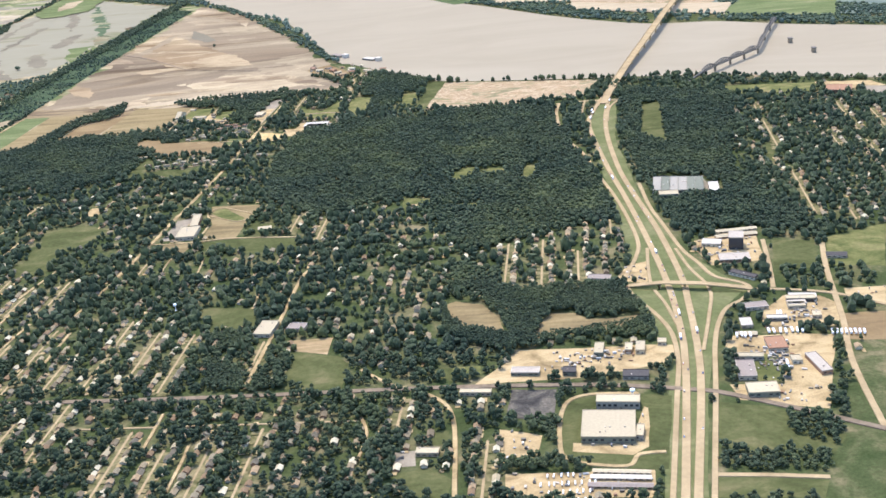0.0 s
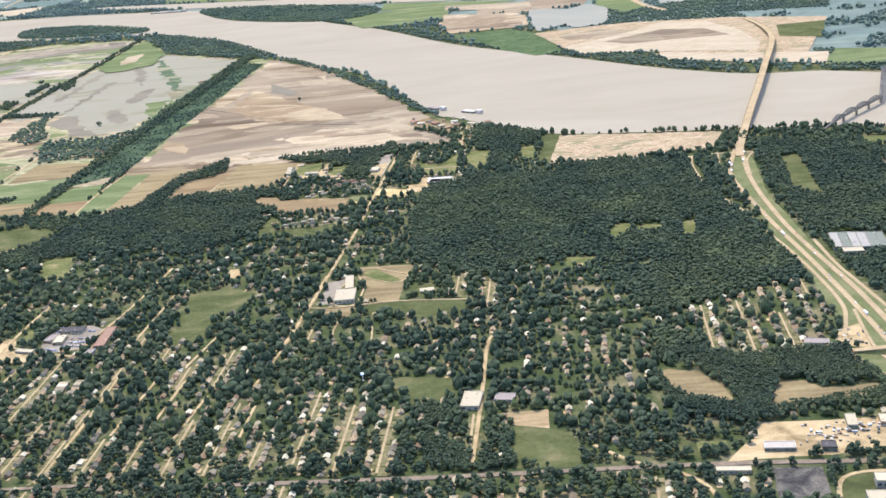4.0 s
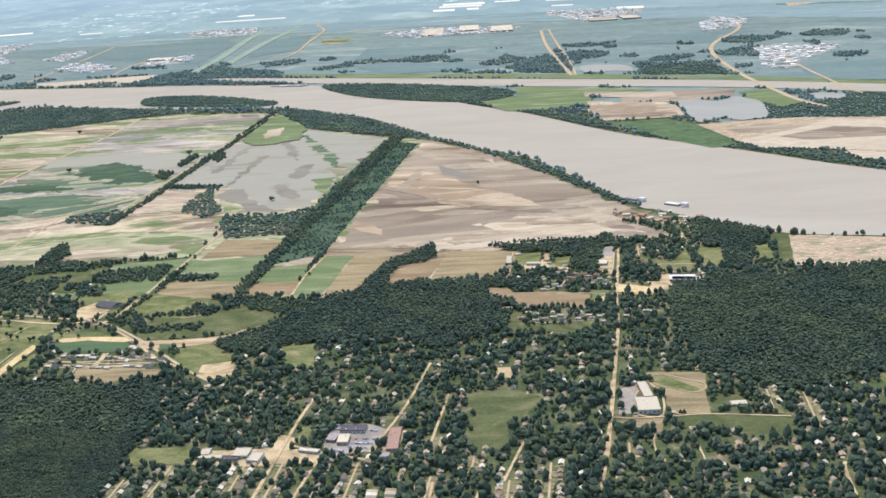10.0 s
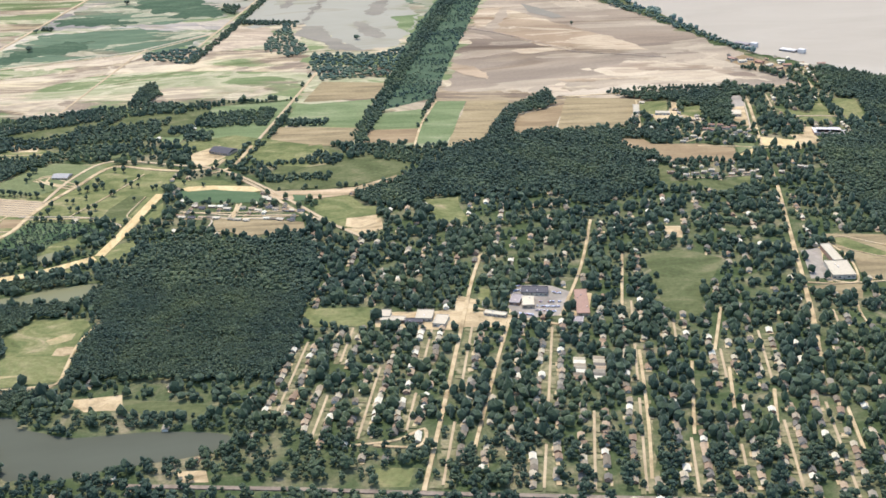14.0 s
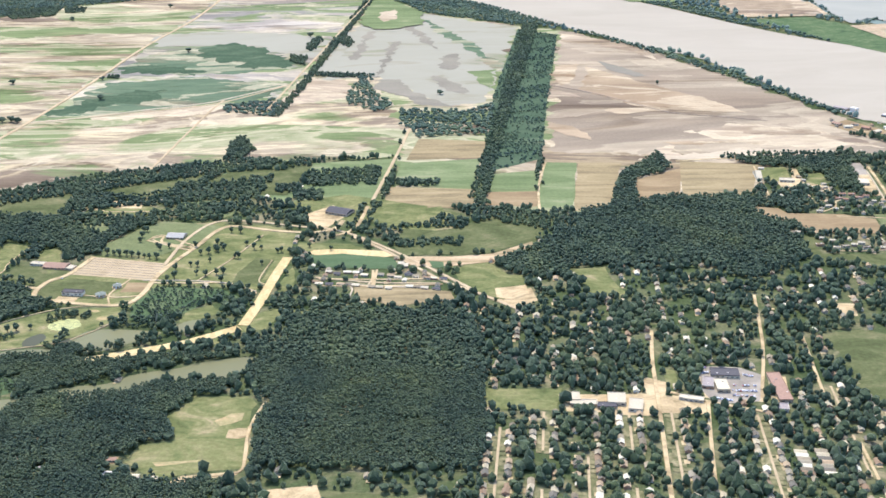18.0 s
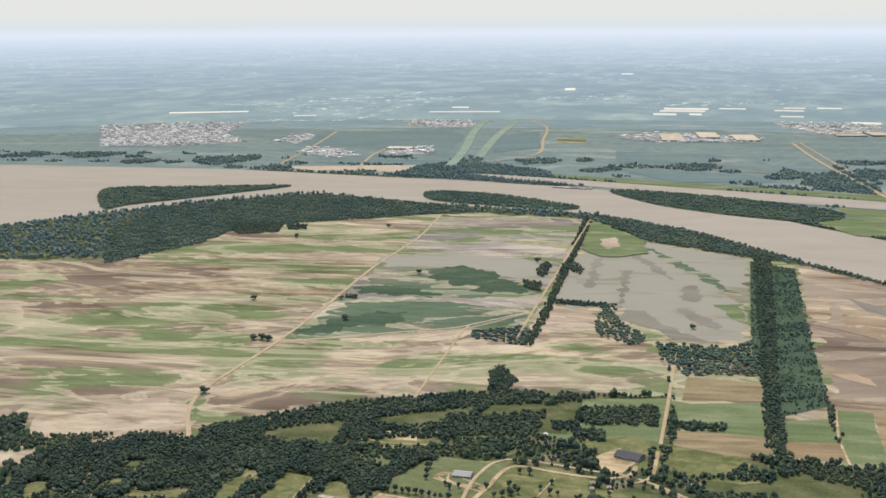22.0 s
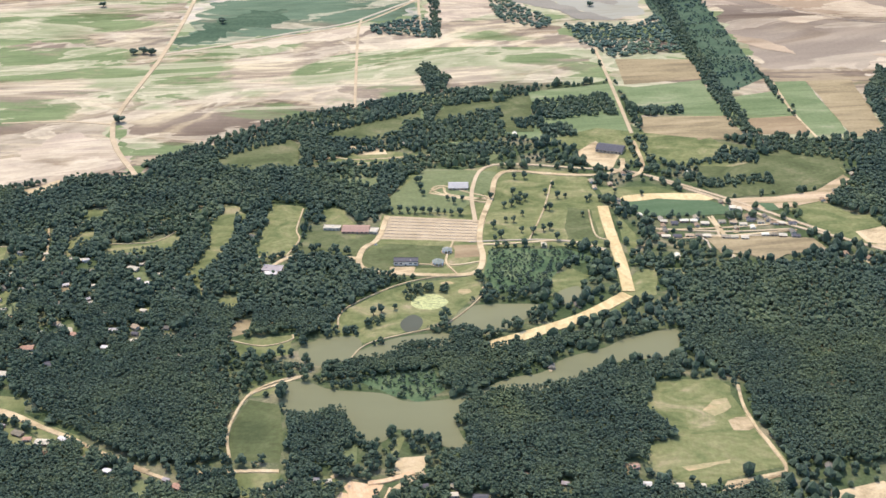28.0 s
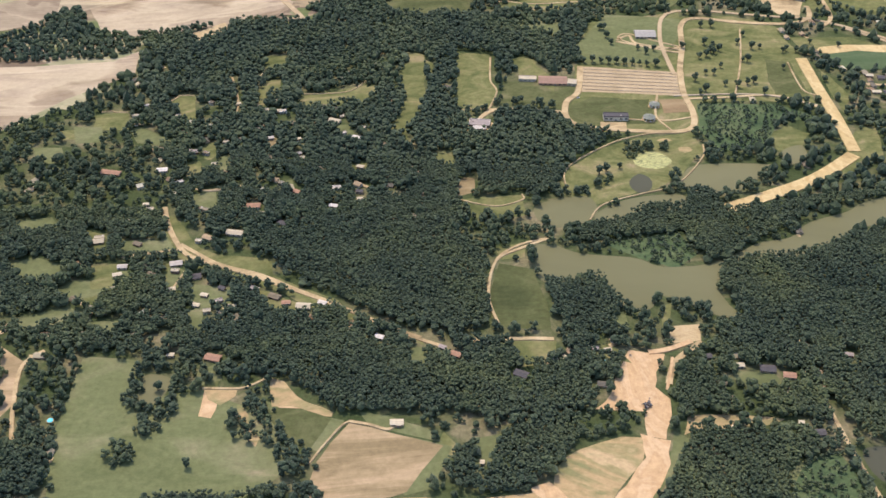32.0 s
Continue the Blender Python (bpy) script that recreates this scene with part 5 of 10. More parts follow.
cover("hedge", [(-1231, 777), (-1226, 783), (-1213, 776), (-1206, 764), (-1210, 749), (-1217, 731), (-1225, 734), (-1227, 741), (-1221, 753), (-1213, 760), (-1212, 772), (-1224, 777), (-1227, 758), (-1230, 749), (-1236, 747), (-1231, 763)])
cover("hedge", [(-1239, 728), (-1233, 731), (-1226, 725), (-1226, 713), (-1237, 715)])
cover("hedge", [(-1185, 741), (-1179, 742), (-1172, 735), (-1173, 724), (-1182, 729)])
cover("hedge", [(-1175, 761), (-1166, 750), (-1158, 734), (-1146, 715), (-1151, 706), (-1163, 714), (-1169, 732), (-1176, 747)])
cover("hedge", [(-1222, 786), (-1180, 782), (-1177, 773), (-1185, 762), (-1213, 777)])
cover("dense", [(-504, 637), (-198, 603), (-108, 597), (-4, 583), (-1, 548), (-5, 483), (-25, 450), (-410, 488)])
cover("dense", [(-631, 839), (-285, 778), (-181, 687), (-163, 652), (-184, 618), (-517, 657)])
cover("hedge", [(-837, 1986), (-823, 1987), (-811, 1939), (-822, 1922), (-834, 1937)])
cover("hedge", [(-880, 1957), (-867, 1975), (-864, 1895), (-875, 1887)])
cover("hedge", [(-897, 1852), (-868, 1836), (-867, 1808), (-891, 1817)])
cover("hedge", [(-1475, 2254), (-1375, 2286), (-1360, 2194), (-1422, 2163)])
cover("hedge", [(-1366, 2274), (-1325, 2265), (-1317, 2226), (-1346, 2218)])
cover("hedge", [(-1131, 1738), (-1113, 1733), (-1111, 1717), (-1127, 1719)])
cover("wood", [(15, 2134), (57, 2196), (48, 2093), (15, 2068)])
cover("wood", [(81, 2234), (119, 2207), (200, 2191), (313, 2098), (286, 2007), (122, 2062), (64, 2052)])
cover("wood", [(-45, 2345), (-28, 2324), (-39, 2191), (-36, 2085), (-44, 2053), (-48, 2194)])
cover("wood", [(-142, 1991), (2, 1836), (143, 1728), (194, 1702), (172, 1632), (83, 1696), (-59, 1813), (-141, 1914)])
cover("wood", [(-331, 3106), (-193, 3001), (-198, 2762), (-331, 2832)])
cover("wood", [(-49, 2885), (125, 2845), (139, 2612), (-39, 2672)])
cover("estate", [(-759, 1046), (-649, 1044), (-649, 1011), (-752, 1012)])
cover("hedge", [(-551, 2052), (-523, 2081), (-552, 1830), (-564, 1704), (-592, 1481), (-605, 1348), (-625, 1210), (-636, 1216), (-617, 1382), (-601, 1546), (-581, 1762)])
cover("hedge", [(-560, 1362), (-555, 1321), (-565, 1232), (-571, 1232), (-567, 1304)])
cover("hedge", [(-796, 1307), (-723, 1311), (-725, 1260), (-794, 1256)])
cover("hedge", [(-824, 1261), (-800, 1261), (-803, 1237), (-822, 1235)])
cover("hedge", [(-821, 1350), (-803, 1348), (-805, 1321), (-819, 1323)])
cover("hedge", [(-706, 1271), (-663, 1273), (-666, 1255), (-706, 1253)])
cover("hedge", [(-799, 1238), (-774, 1243), (-774, 1215), (-797, 1212)])
cover("dense", [(-359, 1323), (-257, 1314), (-251, 1124), (-367, 1141)])
cover("dense", [(-220, 1321), (-147, 1303), (-158, 1164), (-219, 1174)])
cover("hedge", [(-1382, 1152), (-1369, 1167), (-1347, 1188), (-1330, 1210), (-1317, 1213), (-1301, 1170), (-1259, 1154), (-1266, 1134), (-1280, 1123), (-1336, 1123), (-1377, 1127)])
cover("town", [(247, 1146), (311, 1154), (399, 1131), (528, 1073), (394, 774), (291, 801), (249, 822), (220, 901), (237, 1022)])
cover("hedge", [(150, 547), (164, 548), (199, 517), (194, 502), (177, 509), (151, 521)])
cover("hedge", [(113, 509), (154, 507), (192, 494), (186, 478), (143, 488), (110, 494)])
field("bare_ground", "dirt", [(-985, 770), (-974, 766), (-968, 765), (-976, 752), (-979, 742), (-974, 733), (-978, 718), (-983, 707), (-991, 710), (-988, 726), (-995, 727), (-1011, 730), (-1001, 740), (-994, 754)])
field("field", "stubble", [(-1031, 701), (-1024, 705), (-1003, 711), (-991, 709), (-997, 695), (-1012, 679), (-1023, 664), (-1034, 670), (-1040, 684), (-1037, 694)])
field("bare_ground", "dirt", [(-994, 712), (-981, 706), (-985, 692), (-1000, 671), (-1017, 636), (-1029, 615), (-1052, 617), (-1041, 638), (-1027, 657), (-1012, 678), (-995, 697)])
field("garden", "pasture", [(-1107, 724), (-1081, 713), (-1092, 689), (-1105, 686), (-1112, 706)])
field("field", "tan", [(-1147, 695), (-1143, 709), (-1136, 721), (-1127, 733), (-1107, 724), (-1085, 714), (-1096, 700), (-1104, 688), (-1110, 686), (-1132, 685), (-1146, 688)])
field("field", "stubble", [(-1246, 696), (-1215, 691), (-1212, 682), (-1180, 679), (-1178, 688), (-1159, 688), (-1146, 687), (-1110, 685), (-1096, 684), (-1080, 679), (-1070, 681), (-1047, 682), (-1040, 683), (-1035, 669), (-1025, 662), (-1028, 656), (-1041, 638), (-1053, 617), (-1129, 614), (-1239, 626)])
field("bare_ground", "dirt", [(-1051, 684), (-1041, 687), (-1033, 673), (-1040, 672)])
field("field", "pasture", [(-999, 660), (-990, 657), (-973, 649), (-960, 639), (-953, 629), (-947, 609), (-1026, 617), (-1013, 635)])
field("bare_ground", "stubble", [(-967, 644), (-959, 639), (-952, 628), (-947, 611), (-966, 616), (-976, 632)])
field("fairway", "lawn", [(-1068, 1114), (-1056, 1108), (-1060, 1051), (-1071, 1012), (-1081, 994), (-1090, 995), (-1081, 1021), (-1075, 1053), (-1075, 1083)])
field("fairway", "lawn", [(-1033, 1110), (-1008, 1103), (-1013, 1072), (-1010, 1050), (-1019, 1022), (-1032, 1020), (-1041, 1013), (-1040, 1049)])
field("fairway", "lawn", [(-1177, 1051), (-1170, 1078), (-1159, 1080), (-1160, 1060), (-1168, 1056), (-1172, 1039)])
field("fairway", "lawn", [(-1150, 1051), (-1132, 1057), (-1100, 1065), (-1100, 1054), (-1120, 1045), (-1147, 1045)])
field("fairway", "lawn", [(-1066, 967), (-1051, 971), (-1050, 952), (-1059, 949), (-1064, 959)])
field("garden", "lawn", [(-1234, 1055), (-1220, 1062), (-1217, 1039), (-1227, 1039)])
field("garden", "lawn", [(-1283, 1040), (-1261, 1042), (-1258, 1026), (-1279, 1027)])
field("paved_lot", "gravel", [(-1035, 1010), (-1019, 1003), (-1023, 990), (-1038, 995)])
field("paved_lot", "gravel", [(142, 640), (164, 637), (183, 638), (206, 632), (179, 547), (154, 555), (163, 580), (166, 611), (159, 613), (136, 616)])
field("paved_lot", "gravel", [(170, 669), (189, 691), (212, 687), (221, 673), (211, 643), (193, 646), (181, 638), (171, 640), (167, 650)])
field("meadow", "lawn", [(159, 613), (167, 611), (162, 580), (148, 581), (152, 605)])
field("paved_lot", "gravel", [(132, 580), (187, 572), (180, 550), (134, 562)])
field("paved_lot", "asphalt", [(-271, 926), (-256, 931), (-263, 879), (-275, 879)])
field("flooded_field", "floodwater", [(-828, 1701), (-816, 2038), (-754, 2045), (-756, 1711)])
field("mud_bar", "crop", [(-820, 2108), (-810, 2356), (-778, 2329), (-716, 2170), (-709, 2074), (-754, 2045), (-789, 2041)])
field("mud_bar", "drift", [(-790, 2187), (-763, 2217), (-756, 2140), (-777, 2103)])
field("mud_bar", "thin_reed", [(-708, 2121), (-668, 2025), (-638, 1953), (-613, 1861), (-587, 1779), (-596, 1746), (-623, 1835), (-652, 1931), (-685, 2010)])
field("mud_bar", "wet_silt", [(-745, 2069), (-723, 2063), (-699, 1987), (-682, 1889), (-697, 1926), (-720, 1984)])
field("mud_bar", "wet_silt", [(-671, 1829), (-653, 1856), (-646, 1788), (-663, 1753), (-674, 1775)])
field("mud_bar", "wet_silt", [(-683, 1720), (-657, 1684), (-634, 1626), (-641, 1617), (-666, 1649)])
field("mud_bar", "crop", [(-637, 1741), (-598, 1752), (-607, 1643), (-622, 1683)])
field("mud_bar", "wet_silt", [(-759, 1695), (-727, 1699), (-721, 1670), (-689, 1606), (-653, 1555), (-691, 1562), (-729, 1622), (-759, 1651)])
field("mud_bar", "wet_silt", [(-798, 2018), (-782, 2042), (-794, 1821), (-806, 1819)])
field("mud_bar", "wet_silt", [(-753, 1939), (-741, 1948), (-754, 1711), (-760, 1710)])
cover("hedge", [(-856, 1739), (-767, 1725), (-767, 1706), (-855, 1720)])
cover("hedge", [(-838, 1984), (-813, 1924), (-814, 1897), (-836, 1946)])
cover("hedge", [(-881, 1936), (-871, 1980), (-861, 1960), (-869, 1878), (-877, 1885)])
cover("hedge", [(-894, 1841), (-868, 1808), (-867, 1784), (-890, 1809)])
cover("wood", [(-783, 1709), (-764, 1715), (-763, 1655), (-753, 1623), (-736, 1583), (-729, 1553), (-744, 1527), (-766, 1549), (-783, 1559), (-790, 1610)])
cover("wood", [(-719, 1542), (-692, 1539), (-667, 1532), (-636, 1536), (-607, 1569), (-608, 1477), (-615, 1425), (-646, 1430), (-690, 1421), (-700, 1444), (-714, 1474)])
road("farm_road", "sand", 3.1, [(-1155, 1498), (-1087, 1524), (-1025, 1555), (-960, 1584), (-935, 1607), (-874, 1674)])
field("meadow", "meadow", [(-1086, 1235), (-1038, 1249), (-1015, 1235), (-1012, 1209), (-1038, 1193), (-1068, 1188)])
field("meadow", "meadow", [(-987, 1244), (-962, 1266), (-919, 1274), (-923, 1243), (-946, 1227), (-974, 1227)])
field("meadow", "meadow", [(-882, 1313), (-832, 1327), (-835, 1275), (-876, 1283)])
field("meadow", "lawn", [(-990, 1183), (-964, 1203), (-934, 1202), (-910, 1191), (-926, 1172), (-985, 1176)])
field("meadow", "lawn", [(-993, 1081), (-979, 1088), (-966, 1058), (-972, 1041)])
field("meadow", "pasture", [(-902, 1202), (-863, 1217), (-832, 1192), (-854, 1170), (-890, 1171)])

field("garden", "lawn", [(-1228, 919), (-1222, 901), (-1208, 879), (-1204, 876), (-1166, 866), (-1163, 851), (-1126, 820), (-1130, 816), (-1169, 841), (-1201, 859), (-1215, 871), (-1225, 895)])
field("garden", "lawn", [(-1174, 835), (-1165, 836), (-1140, 818), (-1158, 817)])
field("garden", "pasture", [(-1220, 867), (-1209, 859), (-1214, 841), (-1220, 842)])
field("garden", "pasture", [(-1210, 848), (-1185, 842), (-1185, 827), (-1203, 824)])
field("garden", "lawn", [(-1271, 906), (-1258, 899), (-1256, 879), (-1266, 880)])
field("garden", "lawn", [(-1264, 872), (-1245, 870), (-1248, 849), (-1260, 848)])
field("garden", "pasture", [(-938, 750), (-918, 745), (-917, 739), (-929, 734), (-939, 742)])
field("garden", "lawn", [(-986, 760), (-997, 765), (-1002, 775), (-993, 776)])
field("garden", "lawn", [(-1043, 779), (-1023, 777), (-1027, 764), (-1042, 763)])
field("bare_ground", "stubble", [(-1196, 765), (-1179, 763), (-1180, 757), (-1187, 751), (-1193, 756)])
field("bare_ground", "stubble", [(-1179, 751), (-1176, 749), (-1174, 735), (-1168, 728), (-1170, 722), (-1174, 729), (-1179, 745)])
field("bare_ground", "stubble", [(-1164, 768), (-1157, 765), (-1150, 752), (-1134, 741), (-1135, 738), (-1153, 747), (-1163, 748)])
field("garden", "meadow", [(-1161, 747), (-1149, 745), (-1135, 737), (-1138, 731), (-1146, 717), (-1154, 725), (-1164, 741)])
field("paved_lot", "gravel", [(-949, 997), (-932, 995), (-934, 984), (-951, 986)])
field("bare_ground", "stubble", [(-898, 956), (-900, 954), (-904, 953), (-907, 955), (-907, 958), (-906, 960), (-902, 960), (-899, 959)])
field("bare_ground", "stubble", [(-908, 969), (-910, 968), (-914, 968), (-917, 969), (-918, 970), (-916, 971), (-913, 972), (-910, 971)])
field("fairway", "lawn", [(-1024, 1039), (-1027, 1025), (-1031, 1019), (-1036, 1023), (-1038, 1034), (-1036, 1048), (-1033, 1057), (-1028, 1059), (-1025, 1052)])
field("meadow", "meadow", [(-700, 1105), (-688, 1138), (-648, 1131), (-569, 1143), (-580, 1109), (-614, 1081), (-689, 1076)])
field("bare_strip", "tan", [(-694, 1074), (-647, 1073), (-614, 1079), (-580, 1106), (-578, 1097), (-610, 1062), (-647, 1053), (-674, 1053)])
field("meadow", "lawn", [(-647, 1051), (-615, 1057), (-600, 1032), (-589, 1019), (-587, 997), (-607, 987), (-637, 1008)])
field("paved_lot", "gravel", [(-613, 1008), (-589, 1014), (-587, 997), (-601, 986), (-612, 991)])
field("paved_lot", "asphalt", [(-479, 878), (-454, 876), (-442, 866), (-451, 831), (-480, 828), (-484, 845)])
field("meadow", "lawn", [(-505, 853), (-499, 845), (-497, 872), (-505, 876)])
water("round_pond", "algae", [(-915, 944), (-919, 939), (-925, 936), (-932, 937), (-938, 941), (-939, 947), (-935, 953), (-929, 956), (-921, 955), (-917, 950)])
water("round_pond", "darkwater", [(-934, 919), (-937, 913), (-942, 910), (-946, 912), (-948, 918), (-947, 924), (-942, 930), (-938, 931), (-934, 926)])
cover("hedge", [(-941, 966), (-915, 963), (-912, 955), (-933, 953), (-941, 941), (-944, 952)])
cover("hedge", [(-989, 913), (-978, 917), (-971, 908), (-978, 896), (-985, 896)])
cover("hedge", [(-970, 924), (-959, 928), (-960, 920), (-970, 916)])
cover("wood", [(-1217, 699), (-1147, 693), (-1145, 686), (-1177, 687), (-1180, 678), (-1211, 681)])
cover("wood", [(-1224, 777), (-1229, 788), (-1199, 787), (-1201, 768), (-1211, 769), (-1213, 774)])
cover("hedge", [(-1236, 753), (-1219, 754), (-1210, 757), (-1208, 752), (-1216, 731), (-1222, 731), (-1228, 747)])
road("road", "gravel", 3.0, [(-1227, 924), (-1224, 907), (-1217, 886), (-1210, 874), (-1197, 865), (-1179, 855), (-1160, 842), (-1146, 833), (-1128, 820)])
road("road", "gravel", 2.2, [(-1108, 805), (-1096, 794), (-1079, 783)])
road("road", "gravel", 1.8, [(-1247, 876), (-1234, 878), (-1214, 880)])
road("road", "gravel", 1.0, [(-1211, 859), (-1215, 848), (-1218, 840)])
road("road", "gravel", 1.2, [(-1196, 764), (-1179, 762), (-1172, 764), (-1164, 769)])
road("road", "gravel", 0.9, [(-1146, 709), (-1139, 720), (-1131, 731), (-1127, 734)])
road("road", "gravel", 1.6, [(-1127, 734), (-1118, 731), (-1110, 727), (-1106, 729)])
road("road", "gravel", 1.2, [(-999, 660), (-990, 656), (-973, 648), (-960, 639), (-953, 628)])
road("road", "gravel", 1.2, [(-999, 660), (-1013, 636)])
road("park_road", "gravel", 2, [(-1032, 1002), (-1026, 1011), (-1015, 1019), (-994, 1017), (-968, 1010)])
road("park_path", "gravel", 1.0, [(-1008, 1098), (-1013, 1063), (-1011, 1046), (-1020, 1022)])
road("park_path", "gravel", 1.4, [(-902, 1029), (-910, 996), (-886, 997)])
road("park_path", "gravel", 1.2, [(-910, 995), (-904, 979)])
road("park_path", "gravel", 1.2, [(-932, 999), (-919, 996)])
road("road", "gravel", 1.2, [(-1194, 1087), (-1190, 1065), (-1188, 1044), (-1190, 1025)])
road("road", "gravel", 1.0, [(-1214, 944), (-1205, 940), (-1193, 941), (-1180, 943)])
road("road", "dirt", 3.0, [(-976, 767), (-966, 768), (-952, 773)])
road("road", "dirt", 1.2, [(-965, 762), (-969, 751), (-974, 739)])
cover("grove", [(-277, 853), (-137, 841), (-142, 793), (-182, 745), (-202, 716), (-210, 747), (-250, 758), (-266, 794)])
cover("grove", [(-116, 939), (34, 922), (-59, 602), (-87, 631), (-103, 669), (-132, 705), (-141, 743)])
cover("grove", [(-518, 1042), (-376, 1070), (-242, 1008), (-235, 882), (-281, 844), (-474, 861)])
cover("grove", [(-661, 999), (-518, 1042), (-485, 906), (-575, 870), (-631, 920)])
field("meadow", "lawn", [(-9, 1001), (4, 1004), (15, 997), (13, 980), (-2, 979), (-11, 984)])
field("meadow", "lawn", [(32, 1000), (42, 1009), (45, 1000), (38, 965), (31, 956), (27, 964)])
field("meadow", "lawn", [(-37, 992), (-24, 1009), (-11, 1013), (-16, 979), (-32, 966)])
field("sand_patch", "sand", [(-460, 1335), (-398, 1359), (-276, 1361), (-221, 1366), (-218, 1348), (-339, 1345), (-430, 1328)])
road("road", "gravel", 2.2, [(-160, 1314), (-159, 1365), (-164, 1396), (-187, 1421), (-216, 1454)])
cover("town", [(-224, 1472), (-164, 1443), (-110, 1428), (-119, 1378), (-190, 1395), (-228, 1428)])
field("field", "fallow", [(-36, 714), (-26, 719), (-8, 711), (3, 689), (7, 658), (-3, 664), (-22, 674), (-31, 690)])
field("field", "fallow", [(30, 678), (37, 690), (52, 688), (61, 677), (94, 678), (93, 668), (72, 659), (47, 657), (22, 653)])
field("meadow", "meadow", [(-1081, 1200), (-1039, 1225), (-1012, 1226), (-1012, 1170), (-1073, 1178)])
field("meadow", "meadow", [(-999, 1237), (-963, 1259), (-917, 1295), (-900, 1308), (-903, 1274), (-947, 1253), (-976, 1227)])
field("meadow", "meadow", [(-896, 1269), (-869, 1318), (-840, 1321), (-846, 1271), (-876, 1255)])
field("meadow", "meadow", [(-837, 1304), (-795, 1321), (-807, 1231), (-839, 1234)])
field("meadow", "meadow", [(-903, 1200), (-850, 1225), (-853, 1202), (-888, 1189)])
field("meadow", "pasture", [(-984, 1159), (-945, 1158), (-953, 1129), (-980, 1139)])
field("meadow", "pasture", [(-943, 1109), (-908, 1162), (-853, 1148), (-859, 1120), (-892, 1078), (-943, 1080)])
field("paved_lot", "gravel", [(-971, 1218), (-941, 1215), (-938, 1196), (-962, 1197)])
road("road", "gravel", 1.4, [(-992, 1185), (-984, 1195), (-960, 1187), (-898, 1189)])
road("park_road", "gravel", 1.6, [(-865, 1100), (-882, 1112), (-899, 1126), (-908, 1120), (-900, 1110), (-878, 1099), (-865, 1100)])
road("street", "concrete", 2.0, [(-755, 1031), (-705, 1020), (-656, 1018)])
road("street", "concrete", 1.6, [(-707, 1044), (-712, 1011)])
field("garden", "meadow", [(-682, 1098), (-618, 1140), (-561, 1155), (-580, 1112), (-635, 1087)])
field("bank_field", "sand", [(4, 1874), (124, 1961), (182, 2022), (250, 1991), (280, 1894), (287, 1766), (268, 1711), (133, 1772), (21, 1805)])
field("bank_field", "mauve", [(68, 1889), (169, 1953), (234, 1924), (260, 1850), (175, 1855), (105, 1849)])
field("bank_field", "sand", [(129, 1751), (272, 1688), (257, 1636), (135, 1701)])
field("bank_field", "sand", [(283, 1684), (355, 1656), (329, 1579), (266, 1625)])
field("bank_field", "mauve", [(-193, 2463), (-23, 2407), (-20, 2312), (-194, 2399)])
field("bank_field", "drift", [(-195, 2339), (-50, 2276), (-49, 2120), (-197, 2149)])
field("bank_field", "scrub", [(-182, 2100), (-46, 2064), (-9, 1936), (-2, 1838), (-44, 1830), (-108, 1929)])
field("bank_field", "meadow", [(342, 1894), (420, 1897), (376, 1763), (323, 1799)])
field("far_field", "far_green_haze", [(322, 2737), (690, 2714), (564, 2331), (293, 2472)])
cover("wood", [(92, 2149), (236, 2146), (301, 2049), (345, 1939), (316, 1869), (268, 1991), (164, 2027), (77, 2042)])
cover("wood", [(228, 2311), (507, 2161), (461, 2022), (267, 2065), (221, 2167)])
cover("wood", [(291, 1839), (316, 1779), (305, 1702), (278, 1703)])
cover("hedge", [(15, 2120), (64, 2203), (68, 2140), (28, 2058)])
field("meadow", "lawn", [(252, 1218), (347, 1203), (343, 1169), (255, 1184)])
field("paved_lot", "asphalt", [(391, 1174), (427, 1162), (414, 1124), (377, 1136)])
field("sports_field", "lawn", [(-799, 836), (-780, 837), (-769, 834), (-768, 820), (-767, 808), (-767, 801), (-765, 785), (-762, 767), (-761, 755), (-781, 752), (-811, 744), (-820, 752), (-832, 762), (-828, 780), (-815, 784), (-803, 783), (-800, 802), (-796, 818)])
field("bare_ground", "gravel", [(-778, 797), (-767, 799), (-764, 790), (-770, 787), (-778, 788)])
field("bare_ground", "stubble", [(-780, 817), (-772, 818), (-772, 809), (-784, 802), (-789, 808)])
field("bare_ground", "stubble", [(-815, 761), (-788, 764), (-789, 761), (-812, 757)])
field("paved_lot", "gravel", [(-801, 740), (-795, 747), (-762, 752), (-764, 748), (-791, 741), (-798, 738)])
field("paved_lot", "brown", [(-844, 767), (-836, 768), (-837, 760), (-844, 759)])
road("road", "gravel", 1.4, [(-765, 802), (-765, 788), (-763, 777), (-762, 767), (-761, 756)])
field("scrub_land", "scrub", [(-924, 688), (-907, 692), (-905, 671), (-919, 649), (-934, 646), (-940, 665)])
field("field", "brown", [(-378, 1175), (-372, 1190), (-353, 1185), (-348, 1172), (-300, 1168), (-275, 1155), (-277, 1127), (-287, 1120), (-347, 1124), (-349, 1143), (-368, 1154)])
field("garden", "lawn", [(-344, 1305), (-316, 1307), (-321, 1263), (-336, 1261), (-347, 1270)])
field("garden", "lawn", [(-307, 1282), (-285, 1288), (-290, 1251), (-308, 1249)])
field("paved_lot", "gravel", [(-313, 1302), (-307, 1302), (-310, 1257), (-290, 1246), (-293, 1231), (-317, 1239), (-322, 1254)])
field("paved_lot", "gravel", [(-337, 1261), (-320, 1265), (-321, 1241), (-335, 1235)])
field("paved_lot", "asphalt", [(-251, 1317), (-238, 1320), (-242, 1276), (-257, 1277)])
